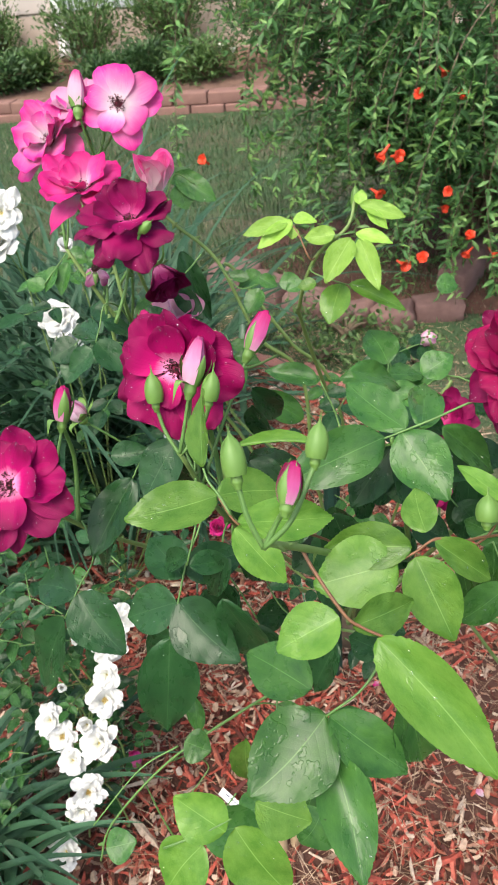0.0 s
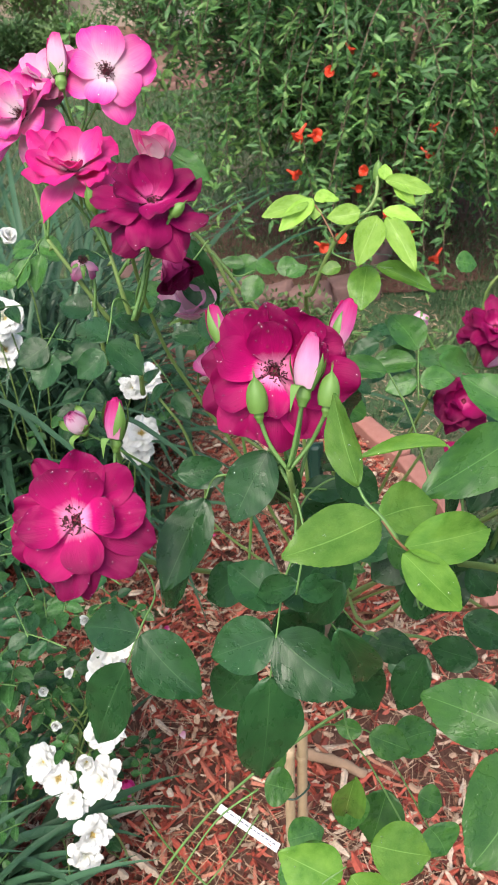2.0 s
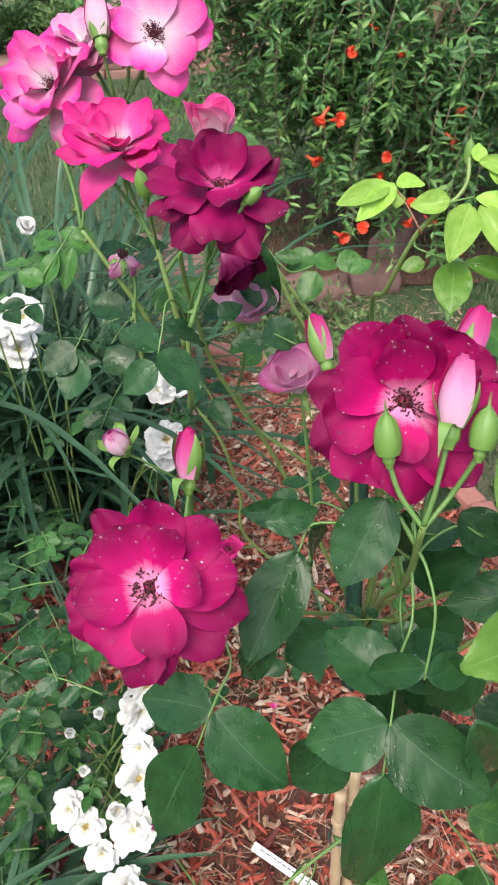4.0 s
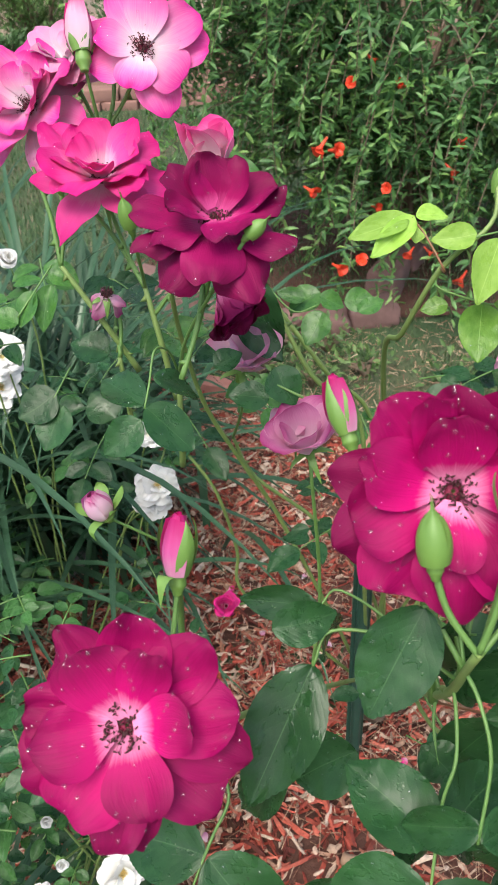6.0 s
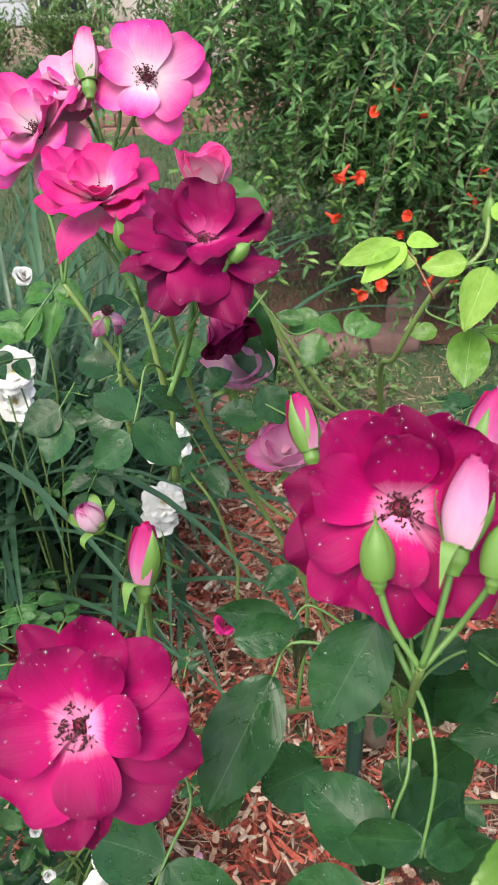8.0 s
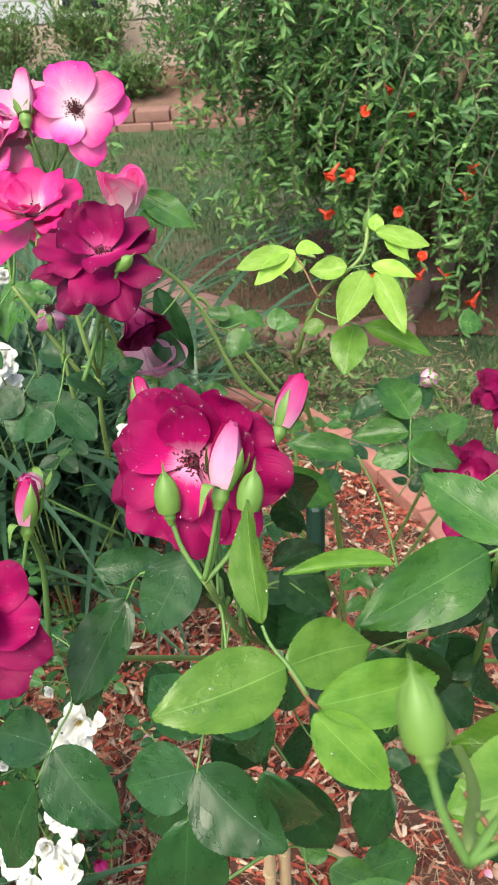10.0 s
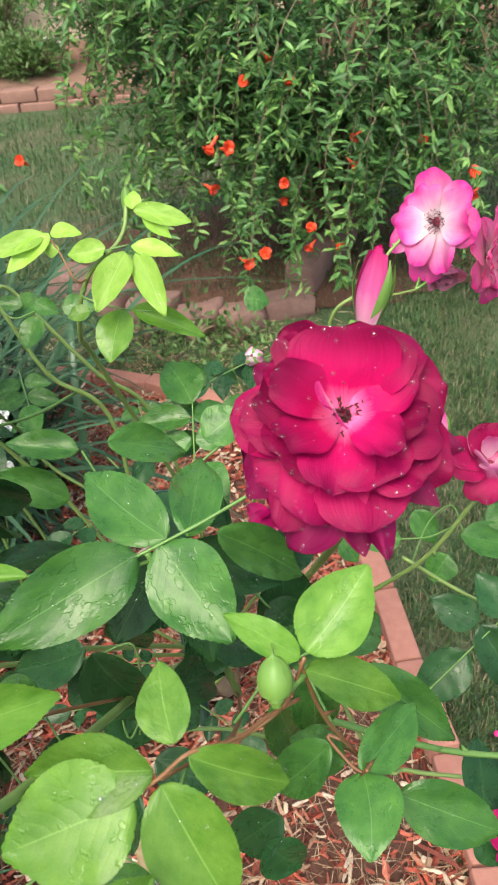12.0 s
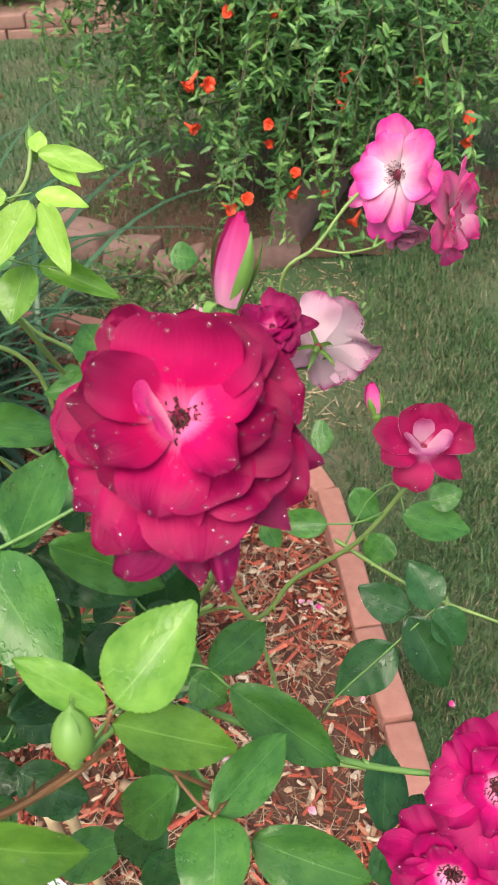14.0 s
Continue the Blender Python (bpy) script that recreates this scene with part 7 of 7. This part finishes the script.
stem('stalk', [(0.303, 1.214, 0.867), (0.28, 1.1, 0.91), (0.236, 0.99, 0.965)], 0.0019, 0.0016, STEM['green'], roses, 1, 98)
stem('stalk', [(0.091, 1.117, 1.001), (0.092, 1.126, 1.01), (0.095, 1.133, 1.027)], 0.0019, 0.0016, STEM['green'], roses, 1, 99)
stem('stalk', [(0.559, 1.283, 0.779), (0.542, 1.298, 0.807), (0.521, 1.299, 0.848)], 0.0019, 0.0016, STEM['green'], roses, 1, 100)
stem('stalk', [(0.198, 1.309, 0.442), (0.177, 1.311, 0.434), (0.156, 1.306, 0.435)], 0.0019, 0.0016, STEM['green'], roses, 1, 101)
stem('stalk', [(0.305, 0.695, 1.066), (0.31, 0.699, 1.086), (0.316, 0.708, 1.115)], 0.0016, 0.0013, STEM['green'], roses, 0, 102)
stem('stalk', [(0.308, 0.715, 1.03), (0.288, 0.745, 1.06), (0.263, 0.788, 1.108)], 0.0016, 0.0013, STEM['green'], roses, 0, 103)
stem('stalk', [(0.31, 0.725, 1.012), (0.323, 0.755, 1.046), (0.344, 0.798, 1.096)], 0.0016, 0.0013, STEM['green'], roses, 0, 104)
stem('stalk', [(0.164, 0.726, 0.984), (0.17, 0.743, 1.006), (0.176, 0.767, 1.04)], 0.0016, 0.0013, STEM['green'], roses, 0, 105)
stem('stalk', [(0.569, 0.732, 1.11), (0.574, 0.748, 1.129), (0.582, 0.769, 1.16)], 0.0016, 0.0013, STEM['green'], roses, 0, 106)
stem('stalk', [(0.537, 0.634, 1.07), (0.53, 0.626, 1.07), (0.524, 0.619, 1.072)], 0.0016, 0.0013, STEM['green'], roses, 0, 107)
stem('stalk', [(0.156, 1.033, 1.007), (0.172, 0.989, 1.067), (0.216, 0.945, 1.15)], 0.0016, 0.0013, STEM['green'], roses, 0, 108)
stem('stalk', [(0.097, 1.174, 1.162), (0.097, 1.157, 1.188), (0.095, 1.148, 1.226)], 0.0016, 0.0013, STEM['green'], roses, 0, 109)
stem('stalk', [(0.15, 1.036, 0.80), (0.12, 1.0, 0.86), (0.087, 0.987, 0.897)], 0.0016, 0.0013, STEM['green'], roses, 0, 110)
stem('stalk', [(0.131, 1.076, 1.065), (0.134, 1.05, 1.09), (0.135, 1.021, 1.132)], 0.0016, 0.0013, STEM['green'], roses, 0, 111)
stem('stalk', [(0.053, 1.125, 1.067), (0.058, 1.132, 1.091), (0.061, 1.14, 1.127)], 0.0016, 0.0013, STEM['green'], roses, 0, 112)
stem('stalk', [(0.416, 1.103, 1.118), (0.418, 1.106, 1.116), (0.419, 1.11, 1.115)], 0.0016, 0.0013, STEM['green'], roses, 0, 113)
stem('stalk', [(0.716, 0.958, 0.875), (0.704, 0.971, 0.895), (0.69, 0.989, 0.927)], 0.0016, 0.0013, STEM['green'], roses, 0, 114)
stem('stalk', [(0.174, 0.799, 0.222), (0.104, 0.885, 0.161), (0.03, 0.98, 0.147)], 0.0016, 0.0013, STEM['green'], roses, 0, 115)

# filling leaves on the lower canes
rnd = random.Random(77)
for k in range(24):
    a = rnd.uniform(0, 6.28)
    x, y, z = 0.40 + rnd.gauss(0, 0.16), 1.28 + rnd.gauss(0, 0.13), rnd.uniform(0.35, 0.85)
    if x > 0.56:
        continue
    wild_spray(roses, "old" if k % 3 else "mid", (x, y, z), (math.cos(a), math.sin(a) - 0.3, rnd.uniform(-0.2, 0.4)), rnd.uniform(0.032, 0.048), k + 300)

for k, (x, y, z) in enumerate(((-0.03, 1.38, 0.93), (0.04, 1.35, 0.96), (-0.07, 1.35, 0.88), (0.11, 1.27, 0.93), (-0.05, 1.35, 0.79), (0.17, 1.31, 0.90), (0.2, 1.33, 0.84), (0.02, 1.33, 0.76), (0.11, 1.35, 0.78), (-0.06, 1.45, 0.95))):
    wild_spray(roses, "old" if k % 3 else "mid", (x, y, z), (rnd.uniform(-0.8, 0.5), -0.6, rnd.uniform(-0.3, 0.3)), 0.047, k + 500)

v, f = drops_on(WET, int(len(WET) * 0.6), 0.0013, 9)
tagged(part("dew", mesh("dew", v, f, DROP), roses, "beads of rain water on the leaves"), kind="stuff")

# ---- stakes and the plant label ----
BAMBOO = plain("bamboo", (0.38, 0.27, 0.15), (0.52, 0.40, 0.25), 45, 0.6, 0.2, 0.001)
GREENPOST = plain("stake_green", (0.012, 0.05, 0.035), (0.02, 0.07, 0.05), 30, 0.5, 0.1, 0.001)
for x, y, h in ((0.300, 0.925, 0.36), (0.320, 0.937, 0.40)):
    st = root("bamboo_stake", (x, y, 0), "short tan bamboo stake tied beside another", "stake", "bamboo stakes")
    bm = bmesh.new()
    v, f = tube([(x, y, -0.05), (x, y, h * 0.5), (x + 0.002, y, h)], 0.0085, 0.008, 10, 8)
    part("cane", mesh("bamboo_cane", v, f, BAMBOO), st)
    for z in (h * 0.35, h * 0.8):
        v, f = tube([(x, y, z - 0.004), (x, y, z), (x, y, z + 0.004)], 0.0092, 0.0092, 10, 2)
        part("node", mesh("bamboo_node", v, f, BAMBOO), st)
v, f = tube([(0.290, 0.917, 0.235), (0.310, 0.915, 0.237), (0.332, 0.937, 0.237), (0.310, 0.951, 0.236), (0.290, 0.933, 0.235), (0.290, 0.917, 0.235)], 0.0016, 0.0016, 5, 4)
tagged(put(new("wire_tie", mesh("wire_tie", v, f, GREENPOST)), None), "dark green tie round the bamboo stakes", "tie")
post = root("garden_stake", (0.365, 1.31, 0), "dark green metal garden stake in the bush", "stake")
slab("post", (0.358, 1.303, -0.05), (0.376, 1.318, 0.62), GREENPOST, post)
slab("flange", (0.352, 1.318, -0.05), (0.382, 1.321, 0.62), GREENPOST, post)
TAG = plain("label_white", (0.72, 0.74, 0.8), (0.82, 0.83, 0.88), 30, 0.5, 0.1, 0.001)
INK = plain("label_ink", (0.10, 0.10, 0.14), (0.16, 0.16, 0.22), 80, 0.6, 0.0)
tag = root("plant_label", (0.225, 0.965, 0.04), "white plastic plant label with small dark print, lying on the mulch", "plant label")
tm = Matrix.Translation((0.225, 0.968, 0.046)) @ pose(0, 0, 0, 24, 6, -33)
bm = bmesh.new()
bmesh.ops.create_cube(bm, size=1, matrix=Matrix.Diagonal((0.125, 0.015, 0.0012, 1)))
bmesh.ops.bevel(bm, geom=bm.edges[:], offset=0.0004, segments=1, affect="EDGES")
part("strip", from_bm("strip", bm, TAG), tag, "", tm)
bm = bmesh.new()
rnd = random.Random(2)
x = -0.05
while x < 0.05:
    w = rnd.uniform(0.003, 0.009)
    bmesh.ops.create_cube(bm, size=1, matrix=Matrix.Translation((x + w / 2, 0.002, 0.0009)) @ Matrix.Diagonal((w, 0.0026, 0.0004, 1)))
    x += w + 0.002
part("print", from_bm("print", bm, INK), tag, "small dark print", tm)

WEATHERED = plain("weathered_wood", (0.20, 0.12, 0.075), (0.38, 0.26, 0.17), 40, 0.9, 0.5, 0.002, detail=8.0)
v, f = tube([(0.325, 1.115, 0.036), (0.36, 1.10, 0.042), (0.40, 1.085, 0.044), (0.445, 1.062, 0.038)], 0.011, 0.008, 9, 6)
v = [tuple(Vector(p) + Vector(noise.noise_vector(Vector(p) * 70)) * 0.003) for p in v]
tagged(put(new("broken_stick", mesh("broken_stick", v, f, WEATHERED)), None), "short broken tan stick lying on the mulch", "stick")
v, f = tube([(-0.30, 1.72, 0.05), (-0.27, 1.76, 0.065), (-0.22, 1.83, 0.06)], 0.03, 0.022, 10, 8)
v = [tuple(Vector(p) + Vector(noise.noise_vector(Vector(p) * 35)) * 0.012) for p in v]
tagged(put(new("wood_log", mesh("wood_log", v, f, plain("grey_wood", (0.12, 0.11, 0.1), (0.32, 0.3, 0.28), 30, 0.95, 0.8, 0.004, detail=8.0))), None), "weathered grey piece of wood among the leaves", "wood")

# ---- strap-leaved clumps and white roses beside the bed ----
STRAP = leaf_material("strap_leaf", (0.024, 0.070, 0.034), (0.052, 0.122, 0.062), (0.11, 0.2, 0.12), 0.45, 0.15, False)


def strap(parent, base, a, length, rise_, width, seed):
    """One long arching blade with a keel."""
    rnd = random.Random(seed)
    n = 14
    verts, uvs = [], []
    d = Vector((math.cos(a), math.sin(a), 0))
    s_ = Vector((-d.y, d.x, 0))
    p, ang = Vector(base), radians(rise_)
    bend = rnd.uniform(75, 130)
    for j in range(n + 1):
        t = j / n
        w = width * 0.5 * (0.8 + 0.2 * t) * (1 - t ** 3) + 0.0004
        up = Vector((-d.x * math.sin(ang), -d.y * math.sin(ang), math.cos(ang)))
        for u in (-1, 0, 1):
            verts.append(tuple(p + s_ * w * u + up * (0.35 * w * abs(u))))
            uvs.append((0.5 + 0.5 * u, t))
        p = p + (d * math.cos(ang) + Vector((0, 0, math.sin(ang)))) * (length / n)
        ang -= radians(bend) / n * (0.4 + 1.2 * t)
    part("blade", mesh("blade", verts, grid_faces(2, n), STRAP, uvs), parent)


def strap_clump(at, count, length, label, seed, spread=0.07, arc=(0, 6.28)):
    rnd = random.Random(seed)
    c = root("strap_leaf_clump", at, label, "plant", "strap-leaved clumps")
    for k in range(count):
        strap(c, (at[0] + rnd.gauss(0, spread), at[1] + rnd.gauss(0, spread), at[2]), rnd.uniform(*arc), length * rnd.uniform(0.6, 1.15), rnd.uniform(50, 88), rnd.uniform(0.012, 0.024), seed * 100 + k)


strap_clump((-0.36, 1.72, 0.02), 110, 0.95, "arching dark green strap leaves beside the roses", 1)
strap_clump((-0.26, 2.2, 0.02), 100, 0.75, "arching strap-leaved clump behind the white roses", 2)
strap_clump((-0.62, 2.25, 0.02), 110, 0.95, "arching dark green strap-leaved clump", 3)
strap_clump((-0.6, 1.35, 0.02), 80, 0.65, "arching dark green strap-leaved clump", 4)
strap_clump((-0.27, 1.85, 0.02), 100, 1.3, "arching grey-green strap leaves behind the roses", 6, 0.09, (1.0, 4.9))
strap_clump((-0.16, 1.98, 0.02), 120, 1.0, "tall arching strap leaves behind the pink roses", 7, 0.10, (1.6, 5.2))
strap_clump((-0.42, 1.98, 0.02), 110, 1.2, "tall arching strap leaves beside the lawn", 8, 0.12)
strap_clump((-0.24, 0.80, 0.02), 70, 0.42, "low strap leaves at the edge of the bed", 5, 0.05, (-1.2, 1.4))


def white_bush(at, label, seed, blooms, reach, top, leaves):
    rnd = random.Random(seed)
    b = root("white_rose_bush", at, label, "rose bush")
    for k, (x, y, z, r, style) in enumerate(blooms):
        first = Vector(at).lerp(Vector((x, y, z)), 0.45) + Vector((rnd.gauss(0, 0.04), rnd.gauss(0, 0.03) + 0.03, rnd.uniform(-0.08, 0.02)))
        mid = first.lerp(Vector((x, y, z)), 0.6) + Vector((rnd.gauss(0, 0.02), 0.02, 0.03))
        stem("cane", [at, first, mid, (x, y + 0.006, z - 0.006)], 0.0022, 0.0012, STEM["cane"], b, 0, k)
        bloom(b, (x, y, z), (rnd.uniform(-0.3, 0.5), -0.7, rnd.uniform(0.3, 0.9)), r * 0.88, style, "white", seed * 50 + k, "small white double rose", 0, style == "frill" and k % 3 == 0, name="white_bloom")
    for k in range(leaves):
        a = rnd.uniform(0, 6.28)
        q = Vector((at[0] + rnd.gauss(0, reach), at[1] + rnd.gauss(0, reach * 0.8), at[2] + rnd.uniform(0.1, top)))
        if any(abs(q.x - x) < 0.05 and q.y < y + 0.03 and abs(q.z - z) < 0.06 for x, y, z, r, style in blooms):
            continue
        wild_spray(b, ("bush", "old")[k % 2], q, (math.cos(a), math.sin(a) - 0.2, rnd.uniform(-0.1, 0.6)), rnd.uniform(0.02, 0.036), seed * 90 + k)
    return b


white_bush((-0.10, 1.0, 0.0), "white rose bush with small double flowers in a hanging spray", 5, (
    (0.060, 0.985, 0.530, 0.031, "frill"), (0.048, 0.972, 0.490, 0.031, "frill"), (0.045, 0.945, 0.450, 0.026, "frill"), (0.040, 0.925, 0.415, 0.029, "frill"), (0.030, 0.890, 0.350, 0.034, "frill"),
    (0.010, 0.905, 0.375, 0.02, "cup"), (-0.035, 0.90, 0.345, 0.031, "frill"), (-0.055, 0.91, 0.37, 0.026, "frill"), (-0.015, 0.875, 0.32, 0.026, "frill"), (0.008, 0.852, 0.275, 0.030, "frill"), (-0.005, 0.84, 0.24, 0.026, "frill"), (-0.03, 0.80, 0.18, 0.031, "frill"),
    (-0.045, 0.96, 0.47, 0.011, "cup"), (0.0, 0.965, 0.50, 0.012, "cup"), (-0.03, 0.93, 0.43, 0.012, "cup"), (0.03, 1.0, 0.57, 0.012, "cup")), 0.105, 0.70, 140)
white_bush((-0.18, 1.55, 0.0), "white rose bush behind the crimson roses", 6, (
    (0.039, 1.515, 0.515, 0.039, "frill"), (0.030, 1.520, 0.475, 0.036, "frill"), (0.005, 1.53, 0.45, 0.02, "cup"), (0.068, 1.50, 0.645, 0.032, "frill"), (0.040, 1.51, 0.625, 0.028, "frill"), (-0.232, 1.66, 0.690, 0.039, "frill"), (-0.235, 1.65, 0.64, 0.039, "frill"), (-0.123, 1.40, 0.835, 0.036, "frill"), (-0.20, 1.45, 1.01, 0.043, "frill"), (-0.21, 1.44, 0.96, 0.039, "frill"), (-0.12, 1.5, 0.93, 0.022, "cup")), 0.16, 0.72, 48)
